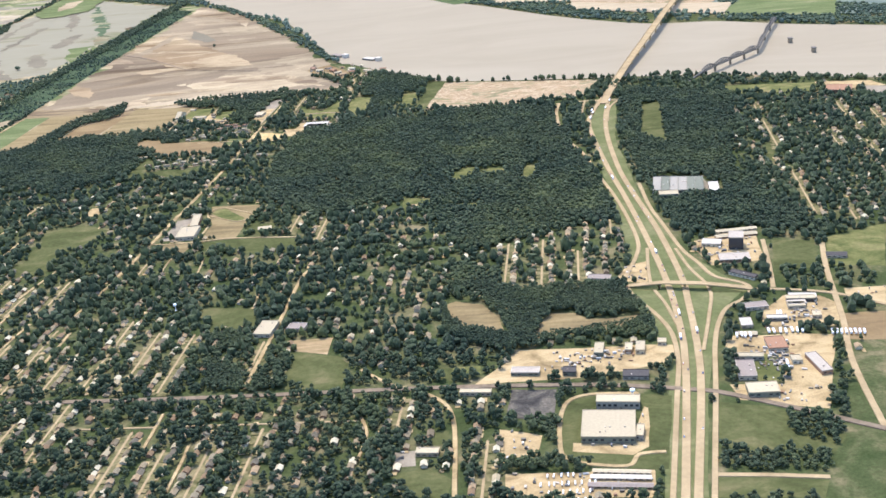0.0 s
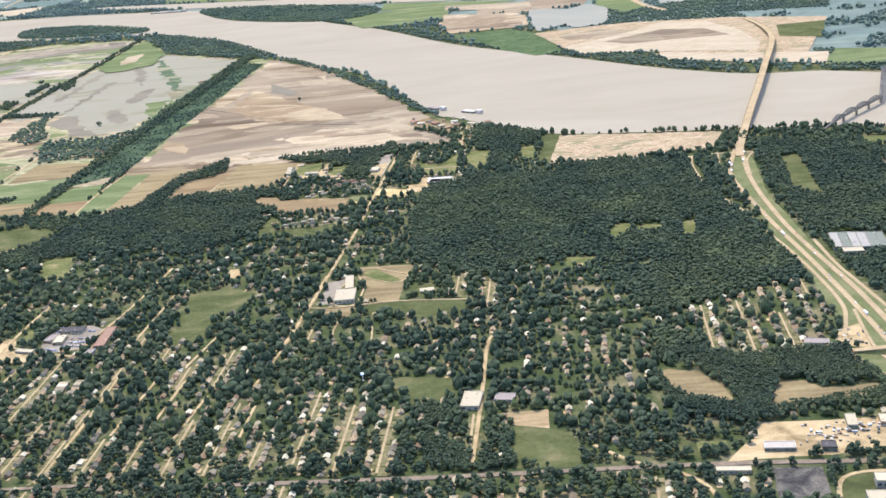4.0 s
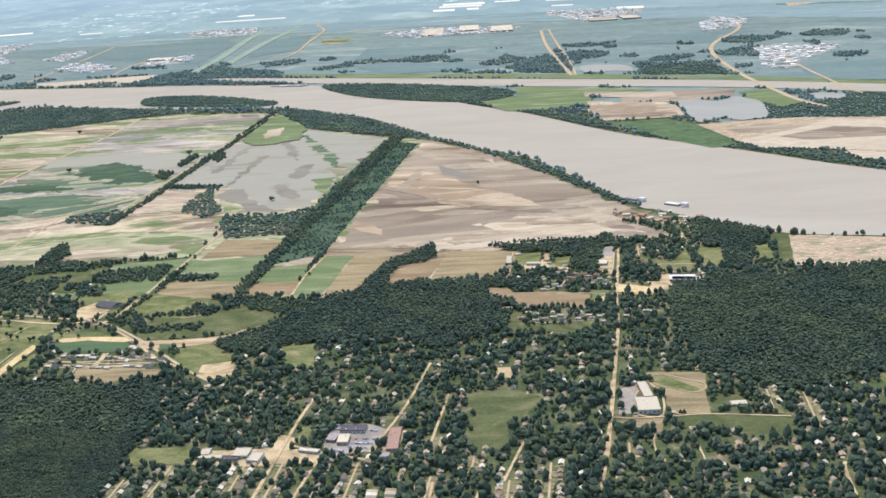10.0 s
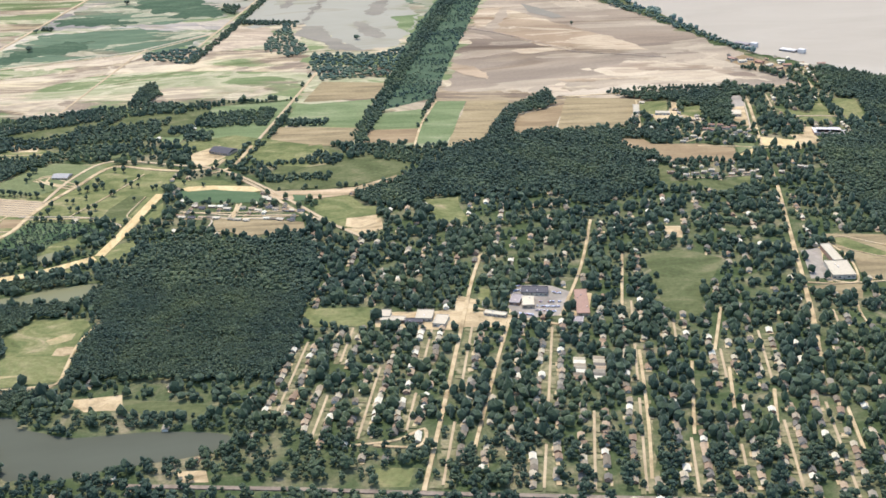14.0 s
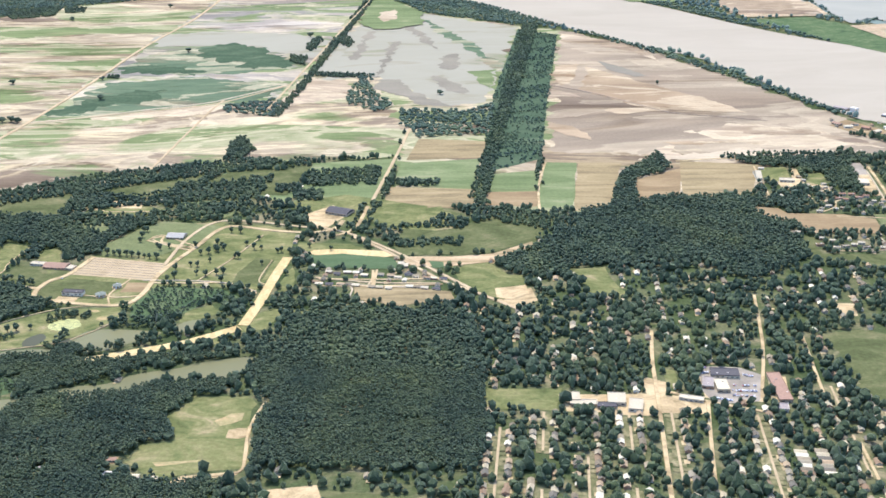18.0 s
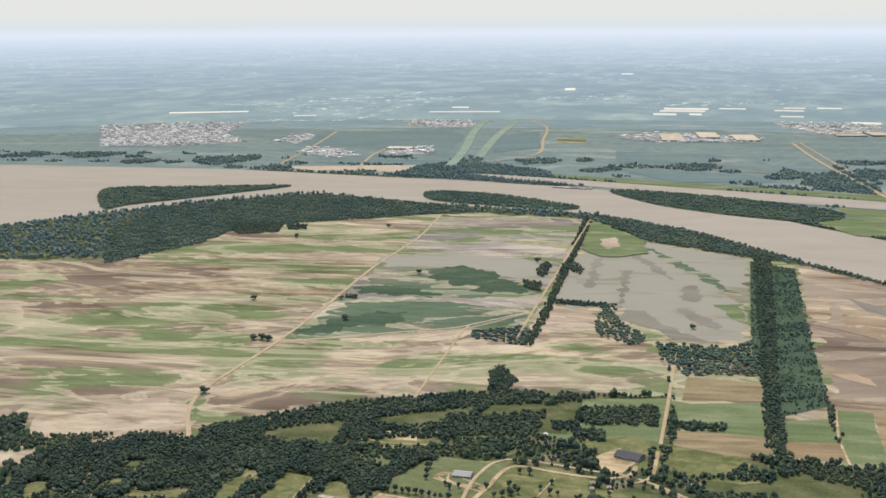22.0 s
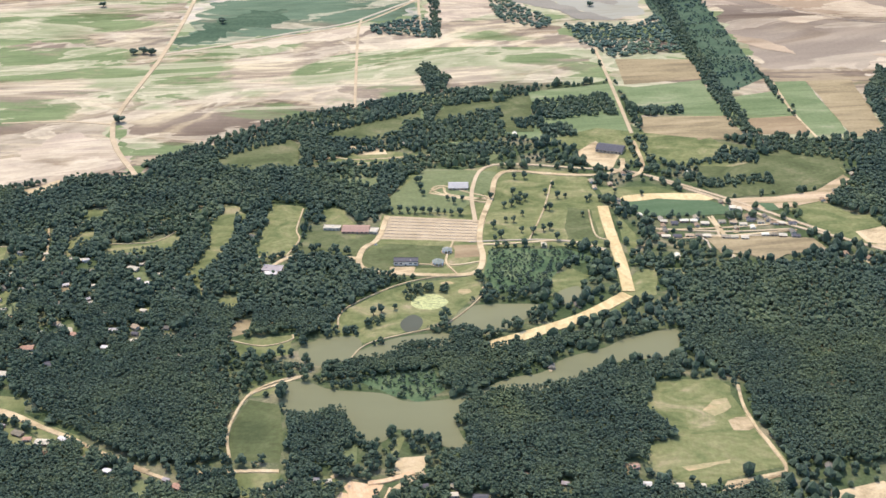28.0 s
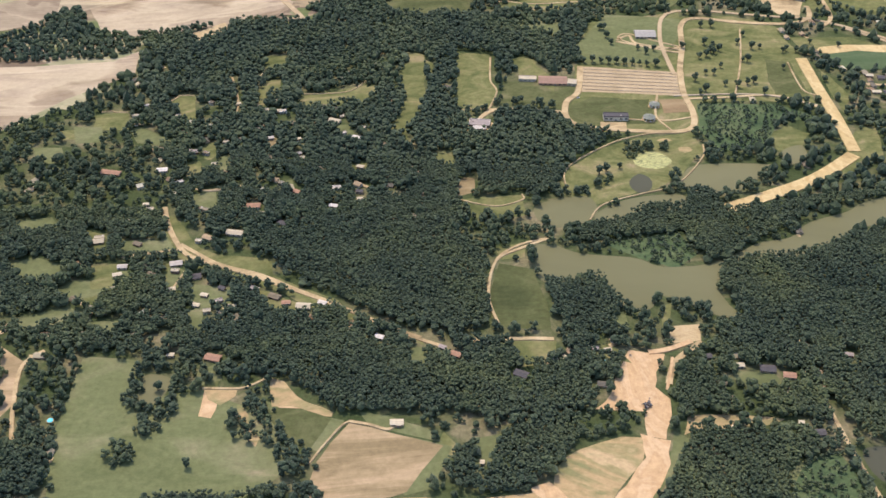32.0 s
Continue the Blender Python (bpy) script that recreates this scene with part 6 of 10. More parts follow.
field("paved_lot", "gravel", [(-257, 1279), (-242, 1280), (-249, 1220), (-255, 1215), (-262, 1240)])
field("bare_ground", "clay", [(-279, 1133), (-268, 1145), (-258, 1153), (-256, 1150), (-264, 1135), (-277, 1121)])
field("bare_ground", "clay", [(-247, 1184), (-230, 1179), (-213, 1168), (-219, 1155), (-240, 1158), (-250, 1162)])
field("garden", "pasture", [(-273, 1167), (-255, 1166), (-258, 1153), (-275, 1139)])
field("meadow", "meadow", [(-352, 1116), (-340, 1113), (-344, 1075), (-319, 1075), (-272, 1072), (-279, 1058), (-296, 1054), (-305, 1042), (-331, 1056), (-358, 1056)])
field("garden", "lawn", [(-287, 1085), (-270, 1080), (-272, 1072), (-288, 1074)])
road("road", "gravel", 1.6, [(-321, 1171), (-302, 1186), (-295, 1203), (-277, 1212)])
road("road", "gravel", 1.6, [(-307, 1163), (-275, 1159), (-250, 1153), (-219, 1149)])
road("road", "gravel", 1.4, [(-353, 1220), (-350, 1256), (-347, 1310)])
road("road", "sand", 1.2, [(-240, 1292), (-245, 1247), (-250, 1210)])
road("street", "concrete", 1.3, [(-341, 1086), (-318, 1080), (-269, 1084)])
cover("grove", [(-341, 1116), (-264, 1114), (-268, 1082), (-290, 1073), (-319, 1073), (-344, 1076)])
cover("grove", [(-293, 1231), (-242, 1227), (-253, 1166), (-318, 1171), (-351, 1177)])
cover("wood", [(-279, 1316), (-252, 1317), (-264, 1236), (-290, 1235)])
cover("grove", [(-333, 1057), (-307, 1071), (-311, 1047), (-334, 1036)])
field("field", "row_crop", [(-769, 1079), (-741, 1081), (-702, 1074), (-686, 1059), (-685, 1047), (-753, 1051), (-764, 1057)])
field("bare_strip", "clay", [(-769, 1083), (-763, 1089), (-741, 1091), (-704, 1086), (-694, 1075), (-702, 1073), (-738, 1081), (-760, 1078)])
field("field", "fallow", [(-723, 1016), (-677, 1011), (-647, 1002), (-643, 984), (-675, 980), (-688, 972), (-703, 985), (-719, 988)])
field("field", "row_crop", [(-666, 1064), (-654, 1062), (-653, 1050), (-662, 1049)])
road("farm_road", "sand", 1.3, [(-724, 990), (-723, 1006), (-721, 1015), (-677, 1010)])
field("sports_field", "fallow", [(-247, 956), (-225, 955), (-201, 952), (-208, 906), (-210, 875), (-240, 876), (-237, 909), (-244, 933)])
field("lawn", "lawn", [(-244, 939), (-240, 948), (-232, 948), (-221, 933), (-211, 921), (-212, 916), (-221, 914), (-230, 922)])
field("paved_lot", "fallow", [(-280, 867), (-260, 870), (-241, 869), (-246, 857), (-249, 847), (-258, 853), (-277, 854)])
field("garden", "pasture", [(-295, 944), (-279, 942), (-282, 930), (-294, 932)])
road("road", "gravel", 1.5, [(-246, 933), (-242, 921), (-240, 907), (-241, 889), (-244, 875), (-250, 871), (-260, 875), (-264, 886)])
road("road", "gravel", 1.5, [(-279, 873), (-263, 870), (-244, 871), (-210, 873), (-156, 865)])
road("road", "gravel", 1.1, [(-226, 800), (-227, 823), (-228, 835)])
road("road", "gravel", 1.1, [(-256, 811), (-256, 828), (-254, 842)])
road("farm_road", "sand", 1.2, [(-891, 1027), (-847, 1025), (-821, 1019), (-797, 1004)])
field("garden", "lawn", [(-1233, 1051), (-1228, 1062), (-1218, 1063), (-1215, 1029), (-1218, 1025), (-1227, 1035)])
road("road", "gravel", 0.7, [(-1236, 1050), (-1232, 1057), (-1227, 1062), (-1218, 1061)])
field("garden", "lawn", [(-1282, 1021), (-1281, 1039), (-1275, 1042), (-1261, 1041), (-1258, 1018)])
road("road", "gravel", 0.7, [(-1279, 1044), (-1272, 1045), (-1269, 1043), (-1261, 1042)])
field("garden", "pasture", [(-1294, 1026), (-1276, 1024), (-1272, 1004), (-1290, 1004)])
field("garden", "pasture", [(-1258, 1021), (-1250, 1021), (-1240, 1012), (-1227, 999), (-1230, 995), (-1251, 1001)])
field("garden", "lawn", [(-1208, 995), (-1201, 997), (-1200, 980), (-1203, 975), (-1207, 977)])
field("garden", "lawn", [(-1219, 973), (-1210, 975), (-1207, 968), (-1209, 952), (-1217, 956)])
field("garden", "pasture", [(-1199, 978), (-1193, 979), (-1190, 963), (-1196, 958)])
field("garden", "pasture", [(-1215, 937), (-1198, 938), (-1195, 918), (-1203, 913), (-1210, 920)])
field("bare_ground", "fallow", [(-1169, 988), (-1167, 1003), (-1162, 998), (-1160, 985), (-1168, 985)])
field("garden", "pasture", [(-1156, 946), (-1152, 947), (-1150, 928), (-1154, 928)])
field("garden", "lawn", [(-1262, 930), (-1257, 931), (-1255, 919), (-1259, 919)])
field("fairway", "lawn", [(-1176, 1037), (-1176, 1063), (-1170, 1075), (-1166, 1080), (-1164, 1070), (-1168, 1065), (-1171, 1045), (-1174, 1036)])
field("fairway", "lawn", [(-1153, 1043), (-1141, 1045), (-1120, 1053), (-1108, 1054), (-1103, 1060), (-1093, 1065), (-1092, 1057), (-1102, 1037), (-1115, 1038), (-1132, 1036), (-1149, 1034)])
field("fairway", "lawn", [(-1174, 1117), (-1156, 1115), (-1156, 1092), (-1168, 1093), (-1171, 1089)])
field("fairway", "lawn", [(-1082, 1000), (-1078, 994), (-1075, 975), (-1072, 969), (-1076, 968), (-1080, 975)])
field("fairway", "fallow", [(-1053, 934), (-1047, 939), (-1041, 937), (-1042, 922), (-1050, 919), (-1055, 918)])
field("fairway", "lawn", [(-1056, 1100), (-1051, 1094), (-1053, 1072), (-1058, 1071)])
road("road", "gravel", 0.6, [(-1148, 1057), (-1132, 1055), (-1112, 1057), (-1100, 1071), (-1090, 1083)])
road("road", "gravel", 0.6, [(-1181, 1083), (-1174, 1085), (-1171, 1096)])
field("garden", "pasture", [(-1124, 1011), (-1113, 1011), (-1112, 994), (-1122, 994)])
field("garden", "lawn", [(-1116, 962), (-1105, 961), (-1105, 946), (-1115, 945)])
field("garden", "pasture", [(-1228, 897), (-1226, 904), (-1222, 891), (-1215, 874), (-1223, 874)])
field("garden", "pasture", [(-1251, 892), (-1235, 892), (-1224, 889), (-1222, 873), (-1244, 874)])
field("garden", "lawn", [(-1175, 837), (-1166, 838), (-1150, 818), (-1152, 814), (-1164, 818)])
field("garden", "lawn", [(-1159, 836), (-1150, 833), (-1136, 818), (-1140, 817), (-1153, 829)])
field("garden", "pasture", [(-1209, 825), (-1199, 825), (-1199, 809), (-1204, 802)])
road("road", "sand", 0.6, [(-1213, 944), (-1206, 940), (-1197, 939), (-1188, 943), (-1179, 942)])
field("sand_bar", "drift", [(-492, 1992), (-458, 1969), (-398, 1917), (-375, 1839), (-370, 1792), (-396, 1854), (-441, 1903), (-496, 1937)])
field("sand_bar", "pale_silt", [(-516, 1772), (-482, 1778), (-490, 1728), (-504, 1666), (-516, 1657), (-525, 1697)])
field("sand_bar", "pale_silt", [(-475, 1764), (-433, 1704), (-381, 1633), (-334, 1568), (-308, 1516), (-346, 1520), (-402, 1534), (-438, 1553), (-470, 1604), (-493, 1633), (-480, 1696)])
field("sand_bar", "drift", [(-530, 1640), (-507, 1617), (-490, 1588), (-519, 1600), (-536, 1590)])
field("sand_bar", "pale_silt", [(-543, 1481), (-517, 1465), (-502, 1435), (-500, 1407), (-528, 1429), (-546, 1458)])
field("sand_bar", "drift", [(-329, 1438), (-294, 1435), (-245, 1434), (-249, 1423), (-297, 1424), (-332, 1429)])
field("sand_bar", "pale_silt", [(-424, 1397), (-384, 1401), (-345, 1402), (-348, 1392), (-385, 1386), (-414, 1389)])
field("sand_bar", "pale_silt", [(-474, 1533), (-406, 1544), (-396, 1529), (-458, 1513)])
field("sand_bar", "wet_silt", [(-456, 1802), (-424, 1759), (-396, 1703), (-415, 1700), (-448, 1750)])
road("farm_road", "rail", 2.2, [(-528, 1658), (-482, 1619), (-441, 1571), (-398, 1521), (-339, 1498), (-293, 1480)])
HAY_ROWS = [[(-1106, 679), (-1100, 680), (-1094, 678)], [(-1107, 678), (-1100, 678), (-1092, 677)], [(-1108, 676), (-1100, 677), (-1090, 675)], [(-1109, 675), (-1100, 675), (-1089, 673)], [(-1110, 673), (-1100, 673), (-1087, 671)], [(-1111, 672), (-1100, 672), (-1086, 669)], [(-1110, 670), (-1100, 670), (-1087, 668)], [(-1109, 668), (-1100, 669), (-1089, 666)], [(-1108, 667), (-1100, 667), (-1091, 665)], [(-1107, 665), (-1100, 665), (-1092, 664)], [(-1106, 663), (-1100, 664), (-1094, 662)], [(-1104, 661), (-1100, 662), (-1095, 661)], [(-1149, 685), (-1132, 684), (-1115, 682)], [(-1148, 683), (-1132, 682), (-1117, 681)], [(-1147, 680), (-1132, 680), (-1119, 679)], [(-1146, 678), (-1132, 678), (-1121, 677)], [(-1145, 676), (-1132, 676), (-1122, 675)], [(-1144, 674), (-1132, 674), (-1124, 673)], [(-1143, 672), (-1131, 672), (-1126, 672)], [(-1073, 677), (-1053, 676), (-1036, 673)], [(-1071, 674), (-1053, 674), (-1036, 671)], [(-1070, 672), (-1053, 672), (-1036, 669)], [(-1069, 670), (-1053, 670), (-1036, 667)], [(-1067, 668), (-1054, 668), (-1037, 665)], [(-1066, 666), (-1054, 666), (-1037, 663)], [(-1065, 664), (-1054, 664), (-1037, 661)]]
for pts in HAY_ROWS:
    ribbon("hay_row", pts, 0.4, "tan", 0.16, "thin pale row of mown straw on a field", "hay row", 3, thick=0.1)

TREE_SPOTS = [
    [(-942, 1082), (-936, 1082), (-930, 1081), (-925, 1079), (-919, 1079), (-914, 1077), (-908, 1076), (-903, 1075), (-898, 1073), (-892, 1072), (-841, 1132), (-833, 1132), (-916, 1135), (-917, 1121), (-916, 1110), (-847, 1102), (-842, 1097), (-839, 1091), (-851, 1083), (-844, 1087), (-857, 1081), (-846, 1065), (-870, 1047), (-860, 1056), (-854, 1055), (-851, 1038), (-867, 1031), (-814, 1114), (-814, 1092), (-808, 1092), (-824, 1072), (-835, 1038), (-830, 1040), (-790, 1086), (-768, 1096), (-865, 1098), (-894, 1092), (-887, 1096), (-762, 1133), (-748, 1136), (-919, 1135), (-898, 1099), (-749, 1089), (-964, 933), (-959, 936), (-950, 939), (-807, 915), (-890, 976), (-816, 909), (-872, 1027)],
    [(-1552, 2030), (-1515, 1942), (-1245, 1695), (-1099, 1606), (-1052, 1886), (-1173, 2270), (-1312, 2149), (-1173, 1302), (-1112, 1723), (-1175, 1503), (-1185, 1502), (-1166, 1499), (-671, 1617), (-1129, 1712), (-883, 1990), (-830, 1953), (-1533, 2076)],
    [(-392, 1658), (-828, 1948), (-443, 1339), (-783, 1084), (-793, 1084), (-802, 1058), (-827, 1073), (-846, 1089), (-828, 1022), (-804, 1008), (-822, 1101), (-843, 1035), (-793, 1143), (-779, 1158)],
    [(-1200, 713), (-1180, 729), (-1173, 726), (-1175, 734), (-1217, 765), (-1210, 758), (-1154, 708)],
]

# ---- buildings ----
FEET = []


def box(bm, w, d, h, x=0, y=0, z=0, bevel=0.0):
    r = bmesh.ops.create_cube(bm, size=1)
    bmesh.ops.scale(bm, vec=(w, d, h), verts=r["verts"])
    bmesh.ops.translate(bm, vec=(x, y, z + h / 2), verts=r["verts"])
    if bevel:
        bmesh.ops.bevel(bm, geom=list({e for v in r["verts"] for e in v.link_edges}), offset=bevel, segments=1, affect="EDGES")
    return r["verts"]


def building(name, x, y, w, d, turn, h, roof, wall, label):
    """A hall with walls, a parapet or low gable roof, roof vents, a door and a row of windows."""
    if len(label.split()) < 4:
        label += " standing among trees"
    c, s = math.cos(radians(turn)), math.sin(radians(turn))
    gap, front = (1.6, 4.5) if name in ("house", "bungalow", "village_house", "shed") else (1.0, 0.0) if name == "row_house" else (2.5, 2)
    FEET.append([(x + (w / 2 + gap) * i * c - (d / 2 + gap + (front if j < 0 else 0)) * j * s, y + (w / 2 + gap) * i * s + (d / 2 + gap + (front if j < 0 else 0)) * j * c) for i, j in ((-1, -1), (1, -1), (1, 1), (-1, 1))])
    ob = tagged(new(name), label, name.split("_")[-1])
    ob.matrix_world = pose(x, y, 0, 0, 0, turn)
    bm = bmesh.new()
    box(bm, w, d, h)
    part("wall", bm, wall, ob)
    bm = bmesh.new()
    gable = name in ("storage_shed", "barn", "house", "row_house", "picnic_shelter", "long_shelter", "farm_hall")
    if gable:
        e = 0.35
        rise = d * 0.16
        v = [bm.verts.new(q) for q in ((-w / 2 - e, -d / 2 - e, h), (w / 2 + e, -d / 2 - e, h), (w / 2 + e, 0, h + rise), (-w / 2 - e, 0, h + rise), (w / 2 + e, d / 2 + e, h), (-w / 2 - e, d / 2 + e, h))]
        for f in ((0, 1, 2, 3), (3, 2, 4, 5), (1, 4, 2), (0, 3, 5), (0, 5, 4, 1)):
            bm.faces.new([v[i] for i in f])
        part("roof", bm, roof, ob)
    else:
        box(bm, w + 0.3, d + 0.3, 0.35, z=h)
        deck_ = part("roof", bm, roof, ob)
        for sx, sy, ww, dd in ((0, -d / 2, w + 0.3, 0.25), (0, d / 2, w + 0.3, 0.25), (-w / 2, 0, 0.25, d - 0.2), (w / 2, 0, 0.25, d - 0.2)):
            bm = bmesh.new()
            box(bm, ww, dd, 0.3, sx, sy, h + 0.352)
            part("parapet", bm, roof, deck_)
        r = random.Random(int(x * 7 + y))
        for _ in range(min(5, int(w * d / 150) + 1)):
            bm = bmesh.new()
            box(bm, r.uniform(0.6, 1.1), r.uniform(0.6, 1.0), r.uniform(0.3, 0.5), r.uniform(-0.38, 0.38) * w, r.uniform(-0.36, 0.36) * d, h + 0.352)
            part("roof_vent", bm, "flat_roof", deck_, "pale metal roof vent")
    k = max(2, min(9, int(w / 3)))
    for i in range(k):
        bm = bmesh.new()
        if i == k // 2:
            box(bm, 1.0, 0.12, min(1.3, h * 0.7), (i + 0.5) / k * w - w / 2, -d / 2 - 0.05)
            part("door", bm, "steel", ob, "grey metal door")
        else:
            box(bm, w / k * 0.55, 0.1, h * 0.3, (i + 0.5) / k * w - w / 2, -d / 2 - 0.04, h * 0.42)
            part("window", bm, "glass_dark", ob, "dark window band")
    return ob


building("storage_shed", 61, 498, 28.9, 2.6, -9, 1.5, "white_roof", "siding", "long low storage shed with a pale roof")
building("storage_shed", 60, 493, 30.0, 3.0, -8, 1.5, "flat_roof", "siding", "long low storage shed with a tan roof")
building("storage_shed", 59, 486, 31.9, 3.5, -8, 1.5, "flat_roof", "siding", "long low storage shed with a tan roof")
building("workshop", 17, 610, 16.9, 7.0, -8, 2, "flat_roof", "metal_wall", "grey-roofed workshop on a gravel yard")
building("workshop", 43, 606, 7.7, 6.9, -8, 2.5, "dark_roof", "metal_wall", "dark workshop on a gravel yard")
building("workshop", 63, 631, 5.5, 13.3, -9, 2.5, "white_roof", "metal_wall", "narrow white-roofed workshop")
building("workshop", 81, 630, 4.4, 9.6, -9, 2.5, "white_roof", "siding", "white-roofed workshop")
building("workshop", 88, 630, 5.4, 11.9, -9, 2.5, "white_roof", "siding", "white-roofed workshop")
building("workshop", 102, 636, 5.1, 5.3, -9, 2, "white_roof", "siding", "small white-roofed workshop")
building("workshop", 81, 597, 14.9, 8.1, -8, 2, "dark_roof", "metal_wall", "long dark-roofed workshop")
building("hotel", 177, 779, 10.3, 12.8, -11, 9, "flat_roof", "glass_dark", "blue-grey hotel block with a pale roof")
building("shop", 161, 786, 13.7, 9.6, -16, 2, "flat_roof", "siding", "tan flat-roofed shop")
building("shop", 171, 756, 21.3, 12.2, -5, 2, "flat_roof", "siding", "long tan flat-roofed shop")
building("storage_shed", 181, 798, 30.5, 5.3, 5, 1.5, "white_roof", "siding", "long pale storage shed")
building("storage_shed", 182, 808, 32.4, 4.3, 4, 1.5, "white_roof", "siding", "long pale storage shed")
building("shop", 171, 726, 19.5, 5.5, -42, 2, "dark_roof", "siding", "long dark-roofed shop")
building("shop", 200, 685, 17.5, 6.9, -10, 2, "flat_roof", "siding", "grey-roofed shop")
building("shop", 194, 676, 11.7, 5.9, -1, 2, "flat_roof", "siding", "pale-roofed shop")
building("barn", 240, 748, 13.5, 7.0, -11, 2, "dark_roof", "siding", "long dark-roofed barn")
building("shop", -154, 694, 11.9, 20.3, -9, 2.5, "white_roof", "siding", "white-roofed hall by a street")
building("shop", -133, 694, 12.2, 9.2, -13, 2, "flat_roof", "siding", "pale flat-roofed shop")
building("shop", -39, 528, 12.3, 5.5, -7, 2, "white_roof", "siding", "pale long shop")
building("shop", -13, 589, 18.3, 4.6, -8, 2, "white_roof", "siding", "white-roofed shed by the railway")
building("shop", 74, 738, 15.7, 7.6, 166, 2, "flat_roof", "siding", "brown-roofed hall beside the houses")
building("house", -188, 889, 10.9, 6.0, 6, 1.8, "white_roof", "siding", "white low house in a clearing")
building("shop", -180, 1187, 27.1, 11.1, -8, 2, "flat_roof", "siding", "long tan-roofed hall")
building("school", -561, 827, 16.7, 5.9, -3, 2, "white_roof", "siding", "white flat-roofed school hall")
building("school", -566, 834, 6.1, 9.8, -0, 2.4, "white_roof", "siding", "white flat-roofed school hall")
building("school", -540, 832, 11.0, 12.7, -4, 2.2, "white_roof", "siding", "white flat-roofed school hall")
building("shop", -529, 824, 8.5, 13.3, -10, 2.2, "white_roof", "siding", "white-roofed shop")
building("shop", -547, 824, 12.1, 5.9, -0, 1.8, "dark_roof", "siding", "dark-roofed shop")
building("car_showroom", -471, 849, 8.0, 14.0, -0, 2.2, "white_roof", "siding", "white-roofed car showroom")
building("shop", -466, 866, 18.3, 9.9, -5, 2, "dark_roof", "siding", "dark flat-roofed shop")
building("shop", -479, 853, 6.9, 12.6, -13, 2, "flat_roof", "siding", "tan flat-roofed shop")
building("shop", -439, 821, 6.2, 7.4, -7, 2, "flat_roof", "siding", "tan flat-roofed shop")
building("shop", -493, 833, 15.1, 4.7, -17, 1.6, "white_roof", "siding", "white-roofed shop row")
building("farm_hall", -751, 1181, 22.2, 15.1, -26, 2.5, "dark_roof", "siding", "dark grey-roofed visitor hall beside the park road")
building("barn", -684, 1053, 3.2, 6.1, -1, 1.8, "white_roof", "siding", "small white barn")
building("long_shelter", -970, 1056, 19.4, 10.7, -9, 1.8, "red_roof", "siding", "long brown-red roofed shelter beside the parking lot")
building("shelter", -987, 1061, 12.2, 5.4, -11, 1.5, "white_roof", "siding", "small white flat shelter")
building("shelter", -957, 1052, 6.1, 7.0, -15, 1.5, "white_roof", "siding", "small white flat shelter")
building("stage_hall", -938, 1000, 16.4, 5.6, -7, 3, "dark_roof", "siding", "dark stage hall with white columns")
building("picnic_shelter", -887, 1122, 15.1, 11.3, -7, 2, "metal_wall", "siding", "grey-roofed open picnic shelter")
building("club_house", -1029, 1002, 13.5, 7.9, -13, 1.6, "flat_roof", "siding", "tan flat-roofed club house among trees")
building("barn", -1105, 730, 5.8, 3.3, -6, 1.5, "white_roof", "siding", "small white barn at the field corner")
building("warehouse", -588, 3980, 68.6, 219.5, 1, 5, "white_roof", "metal_wall", "huge white-roofed distribution hall")
building("warehouse", -470, 4065, 64.8, 171.4, 1, 5, "white_roof", "metal_wall", "huge white-roofed distribution hall")
building("warehouse", -360, 3984, 71.3, 181.5, 1, 5, "white_roof", "metal_wall", "huge white-roofed distribution hall")
building("warehouse", -20, 4154, 96.0, 55.0, 12, 5, "white_roof", "metal_wall", "long white-roofed warehouse")
building("warehouse", -1395, 3590, 75.0, 61.3, 2, 4, "white_roof", "metal_wall", "pale tank hall")
building("shop", -183, 1192, 25.1, 15.4, -5, 2, "flat_roof", "siding", "long tan-roofed village hall")

building("warehouse", 59, 540, 28.6, 27.5, -7, 4, "white_roof", "metal_wall", "large cream-roofed warehouse with grey metal walls")
building("warehouse", 67, 565, 24.0, 8.2, -8, 4.5, "white_roof", "metal_wall", "cream-roofed warehouse with a dark green metal wall")
building("loading_hall", 75, 533, 3.9, 11.3, -11, 3, "white_roof", "metal_wall", "small cream-roofed loading hall")
building("factory", 149, 609, 16.7, 4.8, -9, 2.4, "white_roof", "metal_wall", "long pale hall beside a trailer yard")
building("factory", 144, 593, 10.2, 19.5, -6, 2.5, "flat_roof", "siding", "tan flat-roofed factory hall")
building("factory", 148, 569, 17.0, 11.5, -2, 3, "white_roof", "metal_wall", "bright cream-roofed factory hall")
building("factory", 168, 622, 11.3, 15.0, -1, 2.5, "red_roof", "siding", "reddish tan flat-roofed hall")
building("factory", 177, 657, 12.4, 4.3, -8, 2, "flat_roof", "steel", "long narrow hall with a dark wall")
building("factory", 198, 682, 18.3, 5.0, -7, 2.4, "white_roof", "glass_dark", "pale-roofed hall with a dark glazed front")
building("factory", 193, 673, 10.8, 6.5, -5, 2, "white_roof", "siding", "pale-roofed workshop hall")
building("factory", 202, 658, 5.1, 7.1, -9, 2, "white_roof", "siding", "small pale-roofed hall on a lawn")
building("factory", 186, 595, 6.5, 22.7, 10, 2.5, "flat_roof", "siding", "long pale flat-roofed hall")
building("factory", 175, 602, 5.6, 6.7, -1, 2, "white_roof", "siding", "small cream-roofed depot")
building("factory", 157, 653, 7.0, 10.6, -3, 2, "flat_roof", "siding", "pale flat-roofed shop under trees")
